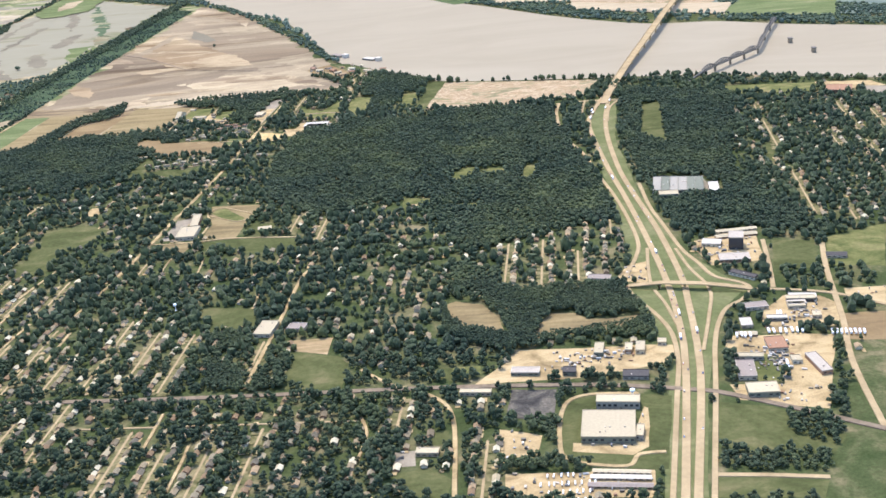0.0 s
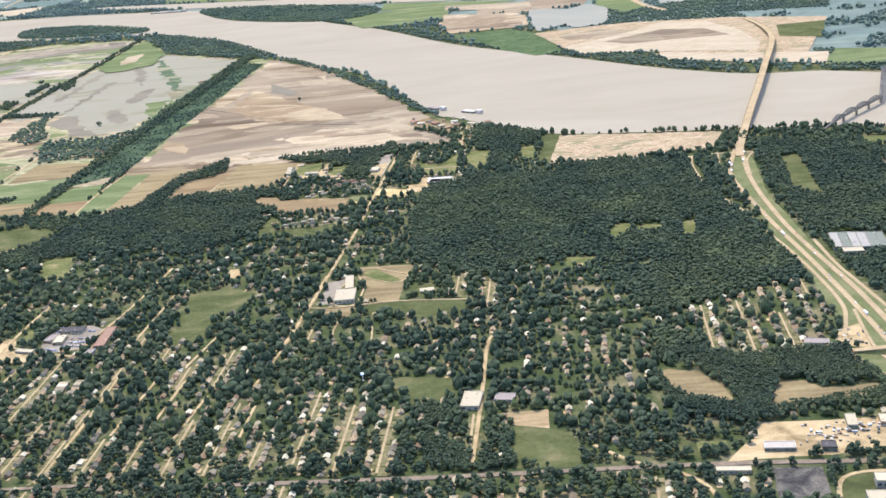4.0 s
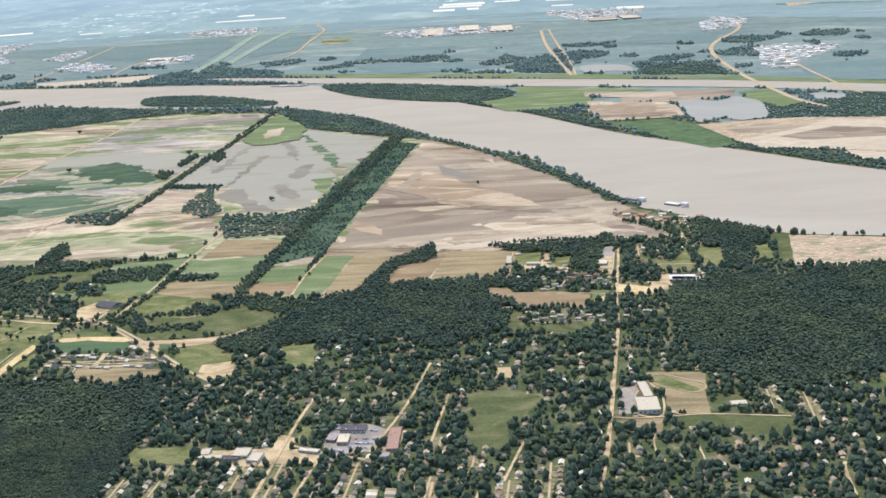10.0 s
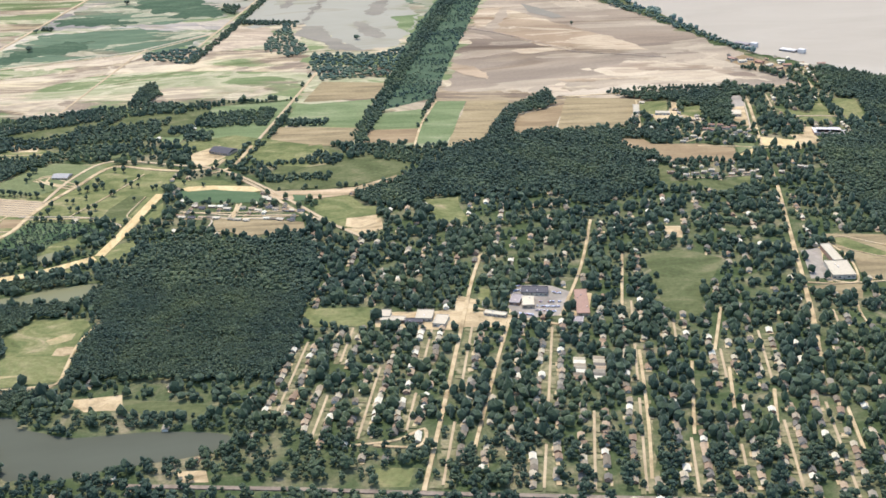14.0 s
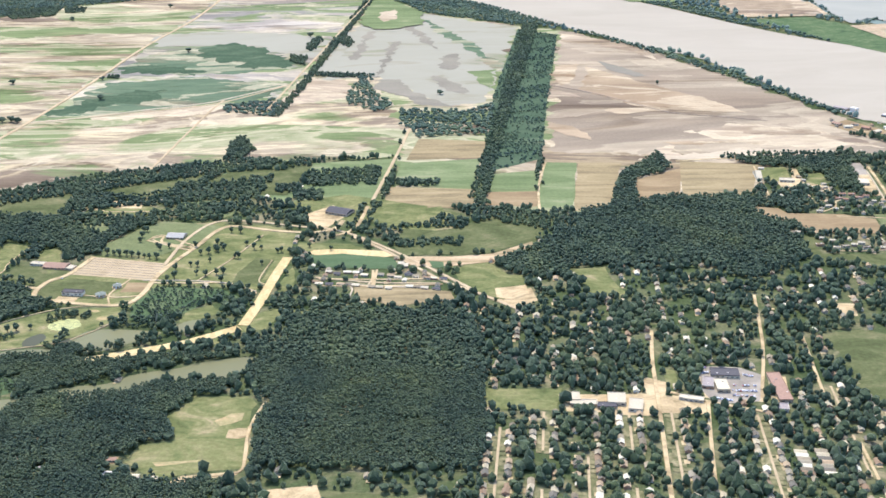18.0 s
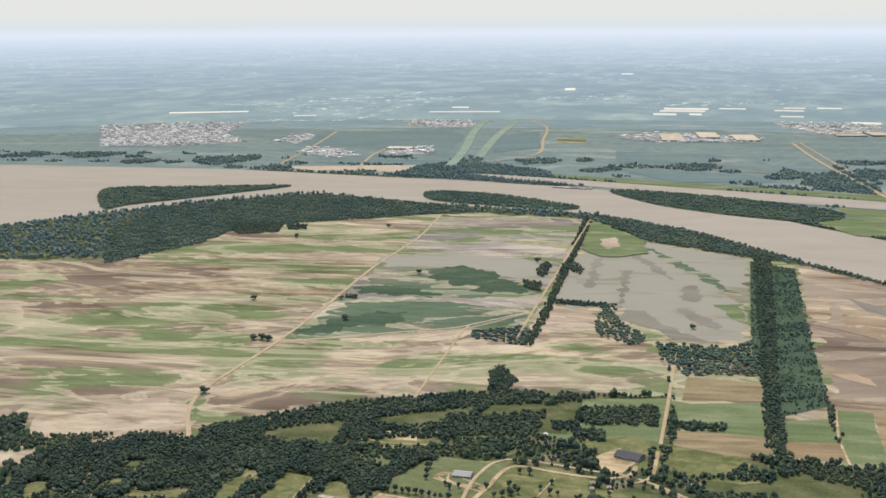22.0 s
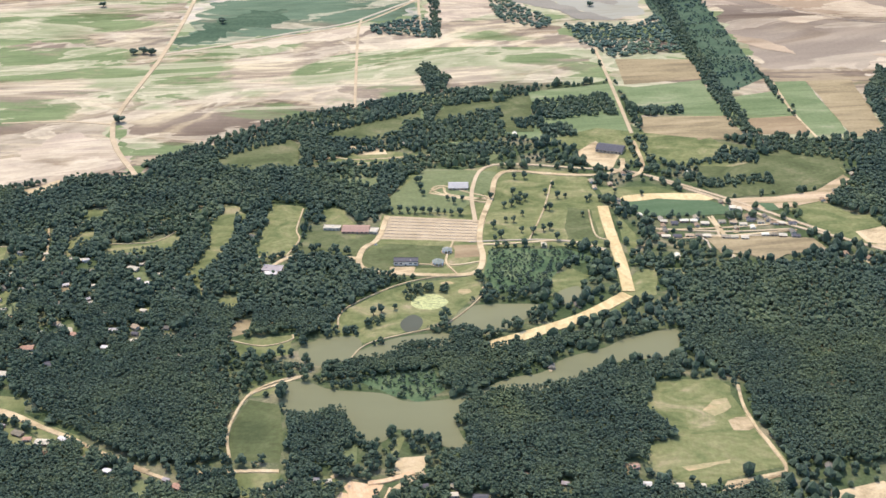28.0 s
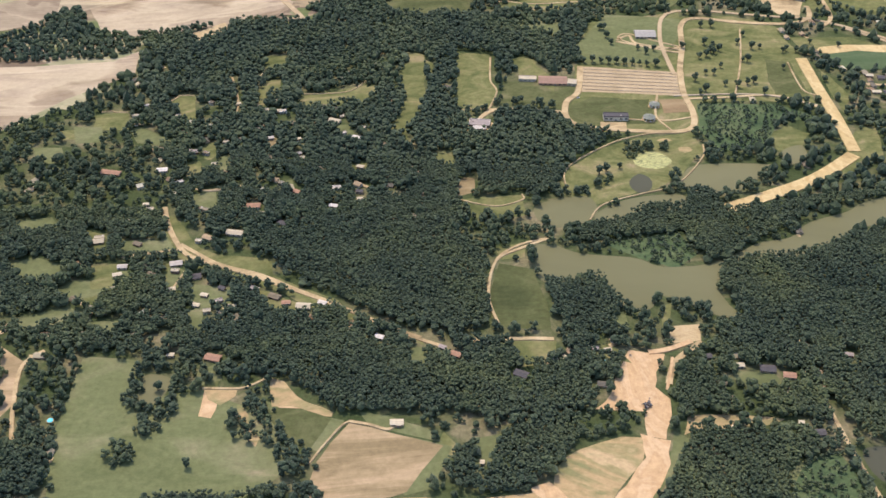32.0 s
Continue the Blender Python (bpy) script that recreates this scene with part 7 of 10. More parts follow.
building("factory", 168, 676, 14.6, 7.8, 3, 2, "flat_roof", "siding", "tan flat-roofed hall under trees")
building("storage_shed", 155, 639, 10.8, 4.5, -9, 1.5, "white_roof", "siding", "pale open shed over parked trailers")
building("school", -253, 889, 15.8, 23.9, 0, 3, "white_roof", "siding", "white flat-roofed school building")
building("school", -252, 915, 6.7, 28.4, 5, 3.4, "white_roof", "siding", "white flat-roofed school gymnasium wing")
building("shop", -435, 847, 8.4, 35.9, 0, 2, "red_roof", "siding", "long tan-brown roofed shop row")
building("warehouse", -18, 4109, 93.1, 70.9, 5, 5, "white_roof", "metal_wall", "long white-roofed distant warehouse")
building("warehouse", 77, 4150, 61.2, 116.8, 5, 5, "white_roof", "metal_wall", "long white-roofed distant warehouse")

building("house", -1262, 892, 7.2, 4.2, 7, 1.3, "white_roof", "siding", "white and brick-red house among trees")
building("house", -1239, 887, 4.6, 2.7, -32, 1.4, "roof", "siding", "low grey house beside a lane")
building("house", -1200, 889, 5.7, 3.4, -35, 1.5, "roof", "siding", "tan house with a hipped roof")
building("house", -1185, 892, 9.2, 4.2, -16, 1.6, "white_roof", "siding", "large cream house with a wide roof")
building("house", -1216, 866, 6.3, 3.8, 6, 1.4, "flat_roof", "siding", "grey-white house beside a drive")
building("house", -1217, 843, 4.2, 2.5, 3, 1.4, "white_roof", "siding", "small white house at the end of a drive")
building("house", -1205, 853, 6.3, 3.8, 9, 1.3, "dark_roof", "siding", "dark grey house under trees")
building("house", -1199, 836, 3.6, 2.2, -21, 1.5, "white_roof", "siding", "small white house under trees")
building("house", -1203, 828, 3.6, 2.2, -18, 1.4, "white_roof", "siding", "white shed under trees")
building("house", -1190, 841, 3.6, 2.2, -33, 1.5, "dark_roof", "siding", "blue-grey house under trees")
building("house", -1173, 839, 4.8, 2.9, -34, 1.5, "flat_roof", "siding", "pale grey house beside the road")
building("house", -1162, 831, 6.0, 3.6, -30, 1.4, "roof", "siding", "tan gabled house beside the road")
building("house", -1156, 825, 4.2, 2.5, -2, 1.4, "red_roof", "siding", "red-roofed barn beside the road")
building("house", -1147, 821, 7.3, 4.2, -11, 1.5, "white_roof", "siding", "cream house with a broad roof")
building("house", -1137, 823, 4.2, 2.5, -28, 1.3, "flat_roof", "siding", "tan garage beside the road")
building("house", -1245, 866, 5.0, 3.0, -2, 1.5, "flat_roof", "siding", "pale house on a lawn")
building("house", -1247, 859, 4.4, 2.6, 13, 1.4, "white_roof", "siding", "white cottage on a lawn")
building("house", -1213, 789, 3.3, 2.0, -5, 1.6, "white_roof", "siding", "white farmhouse at the wood edge")
building("house", -1192, 785, 7.5, 4.2, -21, 1.3, "red_roof", "siding", "long pinkish barn at the wood edge")
building("house", -1158, 899, 5.2, 3.1, -35, 1.6, "dark_roof", "siding", "grey house in the woods")
building("house", -1263, 965, 12.0, 4.2, -17, 1.4, "red_roof", "siding", "long brown-roofed house in the woods")
building("house", -1232, 965, 6.3, 3.8, 2, 1.3, "flat_roof", "siding", "tan house in a clearing")
building("house", -1124, 1015, 7.5, 4.2, -28, 1.5, "white_roof", "siding", "long white house in the woods")
building("house", -1119, 1021, 2.6, 2.0, 11, 1.4, "white_roof", "siding", "white shed in the woods")
building("house", -1110, 991, 7.3, 4.2, -34, 1.4, "flat_roof", "siding", "tan house in a clearing")
building("house", -1110, 956, 4.2, 2.5, -25, 1.5, "white_roof", "siding", "white house on a small lawn")
building("house", -1126, 934, 5.6, 3.4, 1, 1.4, "flat_roof", "siding", "tan house in the woods")
building("house", -1112, 928, 4.1, 2.4, -19, 1.5, "dark_roof", "siding", "grey house in the woods")
building("house", -1112, 920, 3.4, 2.0, -3, 1.5, "white_roof", "siding", "white garden shed in the woods")
building("house", -1128, 914, 4.6, 2.7, -17, 1.5, "flat_roof", "siding", "tan house in the woods")
building("house", -1175, 919, 7.5, 4.2, -3, 1.4, "red_roof", "siding", "pinkish-roofed house in the woods")
building("house", -1238, 927, 3.1, 2.0, 2, 1.5, "white_roof", "siding", "small white house in the woods")
building("house", -1161, 1032, 4.5, 2.7, -2, 1.6, "white_roof", "siding", "white-roofed house in the woods")
building("house", -1150, 932, 4.8, 2.9, -33, 1.4, "red_roof", "siding", "brown-roofed house in the woods")
building("house", -1214, 985, 5.1, 3.1, -9, 1.5, "flat_roof", "siding", "tan house in the woods")
building("house", -1166, 997, 4.4, 2.6, 13, 1.5, "flat_roof", "siding", "tan cottage on a lawn")
building("house", -1148, 994, 3.3, 2.0, 13, 1.4, "white_roof", "siding", "white cottage in the woods")
building("house", -1188, 1045, 3.5, 2.1, 14, 1.4, "white_roof", "siding", "white house at a lane's end")
building("house", -996, 770, 3.2, 2.0, 5, 1.5, "white_roof", "siding", "cream-roofed house beside a drive")
building("house", -1002, 772, 2.9, 2.0, -3, 1.4, "flat_roof", "siding", "pale shed beside a drive")
building("house", -934, 752, 4.3, 2.6, -2, 1.4, "white_roof", "siding", "white and red house on a lawn")
building("house", -921, 748, 7.2, 4.2, -11, 1.4, "dark_roof", "siding", "long grey house on a lawn")
building("house", -912, 742, 5.8, 3.5, -15, 1.5, "red_roof", "siding", "pinkish-roofed house under trees")
building("house", -877, 754, 3.6, 2.2, -19, 1.3, "flat_roof", "siding", "tan house in the woods")
building("house", -948, 760, 4.3, 2.6, 9, 1.4, "dark_roof", "siding", "grey house under trees")
building("house", -918, 710, 2.2, 2.0, -16, 1.4, "white_roof", "siding", "small white shed in a clearing")
building("house", -912, 703, 5.3, 3.2, -1, 1.3, "dark_roof", "siding", "grey house beside a lane")
building("house", -1042, 757, 6.7, 4.0, -34, 1.4, "dark_roof", "siding", "grey-roofed long house beside a field")
building("house", -1072, 775, 5.0, 3.0, -34, 1.3, "red_roof", "siding", "red-roofed house beside the road")
building("house", -1078, 781, 3.5, 2.1, -33, 1.3, "flat_roof", "siding", "pale house beside the road")
building("house", -1105, 729, 3.4, 2.1, -15, 1.6, "white_roof", "siding", "white farmhouse above a tan field")
building("house", -1069, 701, 1.5, 2.0, -13, 1.4, "white_roof", "siding", "white shed at the wood edge")
building("house", -1109, 792, 4.2, 2.5, -28, 1.5, "flat_roof", "siding", "tan house under trees")
building("house", -839, 763, 4.6, 2.8, 8, 1.4, "red_roof", "siding", "reddish house beside a sports field")
building("house", -837, 748, 5.2, 3.1, -7, 1.6, "flat_roof", "siding", "tan house among trees")
building("house", -1030, 996, 8.3, 4.2, -8, 1.6, "flat_roof", "siding", "tan flat-roofed club house on a gravel lot")
building("row_house", -442, 770.0, 6.6, 3.6, -8, 1.5, "roof", "siding", "brown-roofed row house in a close row")
building("row_house", -442, 766.3, 6.6, 3.6, -8, 1.5, "roof", "siding", "brown-roofed row house in a close row")
building("row_house", -442, 762.7, 6.6, 3.6, -8, 1.5, "roof", "siding", "brown-roofed row house in a close row")
building("row_house", -442, 759.0, 6.6, 3.6, -8, 1.5, "roof", "siding", "brown-roofed row house in a close row")
building("row_house", -443, 755.3, 6.6, 3.6, -8, 1.5, "roof", "siding", "brown-roofed row house in a close row")
building("row_house", -443, 751.7, 6.6, 3.6, -8, 1.5, "roof", "siding", "brown-roofed row house in a close row")
building("row_house", -443, 748.0, 6.6, 3.6, -8, 1.5, "roof", "siding", "brown-roofed row house in a close row")
building("row_house", -430, 771.0, 6.6, 3.6, -8, 1.5, "roof", "siding", "brown-roofed row house in a close row")
building("row_house", -430, 767.0, 6.6, 3.6, -8, 1.5, "roof", "siding", "brown-roofed row house in a close row")
building("row_house", -430, 763.0, 6.6, 3.6, -8, 1.5, "roof", "siding", "brown-roofed row house in a close row")
building("row_house", -430, 759.0, 6.6, 3.6, -8, 1.5, "roof", "siding", "brown-roofed row house in a close row")
building("row_house", -431, 755.0, 6.6, 3.6, -8, 1.5, "roof", "siding", "brown-roofed row house in a close row")
building("row_house", -431, 751.0, 6.6, 3.6, -8, 1.5, "roof", "siding", "brown-roofed row house in a close row")
building("row_house", -431, 747.0, 6.6, 3.6, -8, 1.5, "roof", "siding", "brown-roofed row house in a close row")

building("house", -220, 1461, 10.6, 6.0, -55, 2.2, "red_roof", "siding", "red-brown roofed house on the river bank")
building("house", -211, 1449, 9.1, 5.8, 3, 2.2, "white_roof", "siding", "pale roofed house on the river bank")
building("house", -201, 1458, 8.0, 5.4, -11, 2.2, "roof", "siding", "grey-brown roofed house on the river bank")
building("house", -193, 1443, 9.2, 5.9, -47, 2.2, "red_roof", "siding", "red-brown roofed house on the river bank")
building("house", -186, 1428, 9.7, 5.5, 38, 2.2, "white_roof", "siding", "pale roofed house on the river bank")
building("house", -178, 1416, 9.2, 5.8, 33, 2.2, "roof", "siding", "grey-brown roofed house on the river bank")
building("house", -166, 1427, 9.3, 5.3, -7, 2.2, "red_roof", "siding", "red-brown roofed house on the river bank")
building("house", -147, 1426, 10.6, 5.1, -34, 2.2, "white_roof", "siding", "pale roofed house on the river bank")
building("house", -139, 1417, 8.9, 5.7, 21, 2.2, "roof", "siding", "grey-brown roofed house on the river bank")
building("house", -128, 1428, 8.2, 5.2, 3, 2.2, "red_roof", "siding", "red-brown roofed house on the river bank")
building("house", -119, 1413, 10.7, 5.3, -39, 2.2, "white_roof", "siding", "pale roofed house on the river bank")
building("house", -169, 1444, 8.4, 5.3, -13, 2.2, "roof", "siding", "grey-brown roofed house on the river bank")

building("house", -753, 1021, 4.8, 3.1, -8, 1.5, "roof", "siding", "tan-roofed house along a small street")
building("house", -745, 1041, 4.8, 3.4, -13, 1.5, "white_roof", "siding", "pale-roofed house along a small street")
building("house", -750, 1017, 5.9, 3.0, -6, 1.5, "white_roof", "siding", "pale-roofed house along a small street")
building("house", -738, 1037, 4.8, 4.0, -6, 1.5, "dark_roof", "siding", "dark-roofed house along a small street")
building("house", -742, 1016, 5.6, 3.8, -5, 1.5, "dark_roof", "siding", "dark-roofed house along a small street")
building("house", -730, 1040, 6.0, 3.2, -4, 1.5, "roof", "siding", "brown-roofed house along a small street")
building("house", -733, 1016, 6.0, 3.2, -10, 1.5, "roof", "siding", "brown-roofed house along a small street")
building("house", -723, 1039, 4.7, 3.6, -10, 1.5, "roof", "siding", "tan-roofed house along a small street")
building("house", -726, 1016, 5.3, 3.5, -13, 1.5, "roof", "siding", "tan-roofed house along a small street")
building("house", -716, 1034, 5.9, 3.4, -12, 1.5, "white_roof", "siding", "pale-roofed house along a small street")
building("house", -721, 1014, 5.5, 3.5, -11, 1.5, "white_roof", "siding", "pale-roofed house along a small street")
building("house", -703, 1035, 4.8, 3.4, -6, 1.5, "roof", "siding", "brown-roofed house along a small street")
building("house", -708, 1011, 5.7, 3.5, -14, 1.5, "roof", "siding", "brown-roofed house along a small street")
building("house", -695, 1033, 5.2, 3.5, -9, 1.5, "roof", "siding", "tan-roofed house along a small street")
building("house", -702, 1010, 4.9, 3.7, -3, 1.5, "roof", "siding", "tan-roofed house along a small street")
building("house", -689, 1029, 5.4, 3.1, -9, 1.5, "white_roof", "siding", "pale-roofed house along a small street")
building("house", -695, 1008, 4.8, 3.6, -13, 1.5, "white_roof", "siding", "pale-roofed house along a small street")
building("house", -681, 1035, 6.0, 3.0, -4, 1.5, "dark_roof", "siding", "dark-roofed house along a small street")
building("house", -675, 1031, 4.7, 3.5, -10, 1.5, "roof", "siding", "brown-roofed house along a small street")
building("house", -679, 1011, 5.0, 3.1, -3, 1.5, "roof", "siding", "brown-roofed house along a small street")
building("house", -666, 1028, 5.9, 3.1, -13, 1.5, "roof", "siding", "tan-roofed house along a small street")
building("house", -673, 1010, 5.4, 3.3, -4, 1.5, "roof", "siding", "tan-roofed house along a small street")
building("house", -661, 1027, 5.4, 3.0, -13, 1.5, "white_roof", "siding", "pale-roofed house along a small street")
building("house", -667, 1008, 5.3, 3.8, -13, 1.5, "white_roof", "siding", "pale-roofed house along a small street")
building("house", -653, 1026, 5.7, 3.7, -3, 1.5, "dark_roof", "siding", "dark-roofed house along a small street")
building("house", -658, 1006, 6.0, 3.3, -11, 1.5, "dark_roof", "siding", "dark-roofed house along a small street")

building("storage_hall", 140.3, 917.2, 6.5, 34.0, -9, 3, "metal_wall", "metal_wall", "long grey metal-roofed storage hall in a row")
building("storage_hall", 147.2, 915.9, 6.5, 33.9, -9, 3, "metal_wall", "metal_wall", "long grey metal-roofed storage hall in a row")
building("storage_hall", 154.1, 914.6, 6.5, 33.7, -9, 3, "metal_wall", "metal_wall", "long grey metal-roofed storage hall in a row")
building("storage_hall", 160.9, 913.3, 6.5, 33.5, -9, 3, "metal_wall", "metal_wall", "long grey metal-roofed storage hall in a row")
building("storage_hall", 167.7, 912.0, 6.5, 33.4, -9, 3, "metal_wall", "metal_wall", "long grey metal-roofed storage hall in a row")
building("storage_hall", 174.5, 910.8, 6.4, 33.2, -9, 3, "metal_wall", "metal_wall", "long grey metal-roofed storage hall in a row")
building("warehouse", 146.0, 890.7, 15.2, 9.3, -6, 4, "white_roof", "metal_wall", "cream-roofed loading hall before grey storage halls")
building("warehouse", 184.4, 900.7, 7.9, 21.2, -6, 3, "flat_roof", "metal_wall", "grey flat-roofed hall beside the storage halls")
building("hall", 362.4, 1164.9, 25.2, 21.9, -18, 3, "red_roof", "siding", "brown-red roofed hall on the river meadow")
building("boat_house", -798.4, 667.6, 3.1, 3.4, -27, 1.6, "white_roof", "siding", "white boat house at the lake edge")
building("house", -820.7, 745.2, 4.5, 2.9, -4, 1.5, "white_roof", "siding", "white club house beside the sports field")
building("house", -809.2, 743.7, 2.9, 2.4, -2, 1.4, "white_roof", "siding", "small white shed beside the sports field")

building("barn", -351, 1276, 5, 24, -4, 3, "white_roof", "siding", "long white farm hall beside a lawn")
building("shop", -326, 1262, 14, 7, -8, 2, "white_roof", "siding", "white-roofed hall beside a gravel yard")
building("shop", -255, 1254, 9, 14, -9, 2.4, "white_roof", "siding", "white plant hall in a gravel yard")
building("house", -342, 1301, 5, 4, -6, 1.6, "white_roof", "siding", "white farm house beside a lawn")
building("shed", -338, 1255, 3.6, 3.2, -8, 1.4, "white_roof", "siding", "small pale shed beside a gravel yard")
building("shed", -331, 1242, 4.6, 3.2, 12, 1.4, "white_roof", "siding", "small pale shed beside a gravel yard")
building("shed", -317, 1244, 5.4, 3.2, -20, 1.4, "roof", "siding", "small pale shed beside a gravel yard")
building("shed", -310, 1247, 3.6, 3.2, -8, 1.4, "white_roof", "siding", "small pale shed beside a gravel yard")
building("shed", -305, 1241, 4.6, 3.2, 12, 1.4, "white_roof", "siding", "small pale shed beside a gravel yard")
building("shed", -300, 1237, 5.4, 3.2, -20, 1.4, "roof", "siding", "small pale shed beside a gravel yard")
building("shed", -295, 1240, 3.6, 3.2, -8, 1.4, "white_roof", "siding", "small pale shed beside a gravel yard")
building("shed", -294, 1250, 4.6, 3.2, 12, 1.4, "white_roof", "siding", "small pale shed beside a gravel yard")
building("shed", -312, 1272, 5.4, 3.2, -20, 1.4, "roof", "siding", "small pale shed beside a gravel yard")
building("shed", -310, 1262, 3.6, 3.2, -8, 1.4, "white_roof", "siding", "small pale shed beside a gravel yard")
building("village_house", -292, 1208, 7.5, 3.4, 4, 1.6, "red_roof", "siding", "red-roofed village house among trees")
building("village_house", -286, 1204, 5.4, 3.4, -14, 1.6, "red_roof", "siding", "red-roofed village house among trees")
building("village_house", -277, 1219, 6, 3.4, -8, 1.6, "red_roof", "siding", "red-roofed village house among trees")
building("village_house", -273, 1210, 7.5, 3.4, 4, 1.6, "red_roof", "siding", "red-roofed village house among trees")
building("village_house", -265, 1214, 5.4, 3.4, -14, 1.6, "red_roof", "siding", "red-roofed village house among trees")
building("village_house", -285, 1220, 6, 3.4, -8, 1.6, "red_roof", "siding", "red-roofed village house among trees")
building("village_house", -272, 1187, 6, 3.3, 8, 1.5, "white_roof", "siding", "pale village house among trees")
building("village_house", -258, 1193, 4.4, 3.3, -18, 1.5, "roof", "siding", "pale village house among trees")
building("village_house", -258, 1181, 5, 3.3, -8, 1.5, "white_roof", "siding", "pale village house among trees")
building("village_house", -263, 1200, 6, 3.3, 8, 1.5, "white_roof", "siding", "pale village house among trees")
building("village_house", -296, 1182, 4.4, 3.3, -18, 1.5, "roof", "siding", "pale village house among trees")
building("village_house", -303, 1180, 5, 3.3, -8, 1.5, "white_roof", "siding", "pale village house among trees")
building("village_house", -307, 1188, 6, 3.3, 8, 1.5, "white_roof", "siding", "pale village house among trees")
building("village_house", -315, 1181, 4.4, 3.3, -18, 1.5, "roof", "siding", "pale village house among trees")
building("village_house", -319, 1174, 5, 3.3, -8, 1.5, "white_roof", "siding", "pale village house among trees")
building("bungalow", -341, 1093, 6.4, 3.4, 6, 1.5, "roof", "siding", "tan-roofed bungalow along a village street")
building("bungalow", -328, 1102, 4.8, 3.4, -14, 1.5, "white_roof", "siding", "white-roofed bungalow along a village street")
building("bungalow", -329, 1086, 5.4, 3.4, -8, 1.5, "white_roof", "siding", "white-roofed bungalow along a village street")
building("bungalow", -321, 1089, 6.4, 3.4, 6, 1.5, "roof", "siding", "tan-roofed bungalow along a village street")
building("bungalow", -313, 1092, 4.8, 3.4, -14, 1.5, "white_roof", "siding", "white-roofed bungalow along a village street")
building("bungalow", -306, 1096, 5.4, 3.4, -8, 1.5, "white_roof", "siding", "white-roofed bungalow along a village street")
building("bungalow", -305, 1086, 6.4, 3.4, 6, 1.5, "roof", "siding", "tan-roofed bungalow along a village street")
building("bungalow", -291, 1085, 4.8, 3.4, -14, 1.5, "white_roof", "siding", "white-roofed bungalow along a village street")
building("bungalow", -281, 1093, 5.4, 3.4, -8, 1.5, "white_roof", "siding", "white-roofed bungalow along a village street")
building("bungalow", -278, 1086, 6.4, 3.4, 6, 1.5, "roof", "siding", "tan-roofed bungalow along a village street")
building("bungalow", -272, 1090, 4.8, 3.4, -14, 1.5, "white_roof", "siding", "white-roofed bungalow along a village street")
building("bungalow", -266, 1092, 5.4, 3.4, -8, 1.5, "white_roof", "siding", "white-roofed bungalow along a village street")
building("bungalow", -245, 1104, 6.4, 3.4, 6, 1.5, "roof", "siding", "tan-roofed bungalow along a village street")
building("bungalow", -248, 1088, 4.8, 3.4, -14, 1.5, "white_roof", "siding", "white-roofed bungalow along a village street")
building("bungalow", -229, 1100, 5.4, 3.4, -8, 1.5, "white_roof", "siding", "white-roofed bungalow along a village street")
building("bungalow", -224, 1098, 6.4, 3.4, 6, 1.5, "roof", "siding", "tan-roofed bungalow along a village street")
building("bungalow", -270, 1076, 4.8, 3.4, -14, 1.5, "white_roof", "siding", "white-roofed bungalow along a village street")
building("bungalow", -335, 1107, 5.4, 3.4, -8, 1.5, "white_roof", "siding", "white-roofed bungalow along a village street")
building("bungalow", -357, 1122, 6.4, 3.4, 6, 1.5, "roof", "siding", "tan-roofed bungalow along a village street")
building("bungalow", -352, 1122, 4.8, 3.4, -14, 1.5, "white_roof", "siding", "white-roofed bungalow along a village street")
building("barn", -688, 1056, 4.5, 4.5, -6, 2.2, "white_roof", "siding", "small white barn beside a field")
building("bungalow", -1168, 1034, 4.4, 2.4, -15, 1.4, "white_roof", "siding", "white-roofed bungalow in a woodland clearing")
building("bungalow", -1158, 1031, 4.8, 2.4, 20, 1.4, "flat_roof", "siding", "grey-roofed bungalow in a woodland clearing")
building("bungalow", -1200, 968, 3.8, 2.4, 5, 1.4, "white_roof", "siding", "white-roofed bungalow in a woodland clearing")
building("bungalow", -1206, 1048, 3.6, 2.4, -30, 1.4, "roof", "siding", "brown-roofed bungalow in a woodland clearing")
building("bungalow", -1255, 1035, 4.4, 2.4, -15, 1.4, "white_roof", "siding", "white-roofed bungalow in a woodland clearing")
building("bungalow", -1250, 1048, 4.8, 2.4, 20, 1.4, "flat_roof", "siding", "grey-roofed bungalow in a woodland clearing")
building("bungalow", -1227, 1032, 3.6, 2.4, 5, 1.4, "white_roof", "siding", "white-roofed bungalow in a woodland clearing")
building("bungalow", -1184, 997, 3.8, 2.4, -30, 1.4, "roof", "siding", "brown-roofed bungalow in a woodland clearing")
building("bungalow", -1194, 994, 3.4, 2.4, -15, 1.4, "white_roof", "siding", "white-roofed bungalow in a woodland clearing")
building("bungalow", -1148, 975, 3.6, 2.4, 20, 1.4, "flat_roof", "siding", "grey-roofed bungalow in a woodland clearing")
building("bungalow", -1146, 970, 3.6, 2.4, 5, 1.4, "white_roof", "siding", "white-roofed bungalow in a woodland clearing")
building("bungalow", -1206, 982, 3.6, 2.4, -30, 1.4, "roof", "siding", "brown-roofed bungalow in a woodland clearing")
building("bungalow", -1106, 1004, 3.8, 2.4, -15, 1.4, "white_roof", "siding", "white-roofed bungalow in a woodland clearing")
building("bungalow", -1119, 998, 4.4, 2.4, 20, 1.4, "flat_roof", "siding", "grey-roofed bungalow in a woodland clearing")
building("bungalow", -1235, 921, 3.8, 2.4, 5, 1.4, "white_roof", "siding", "white-roofed bungalow in a woodland clearing")
building("bungalow", -1204, 918, 5.4, 2.4, -30, 1.4, "roof", "siding", "brown-roofed bungalow in a woodland clearing")
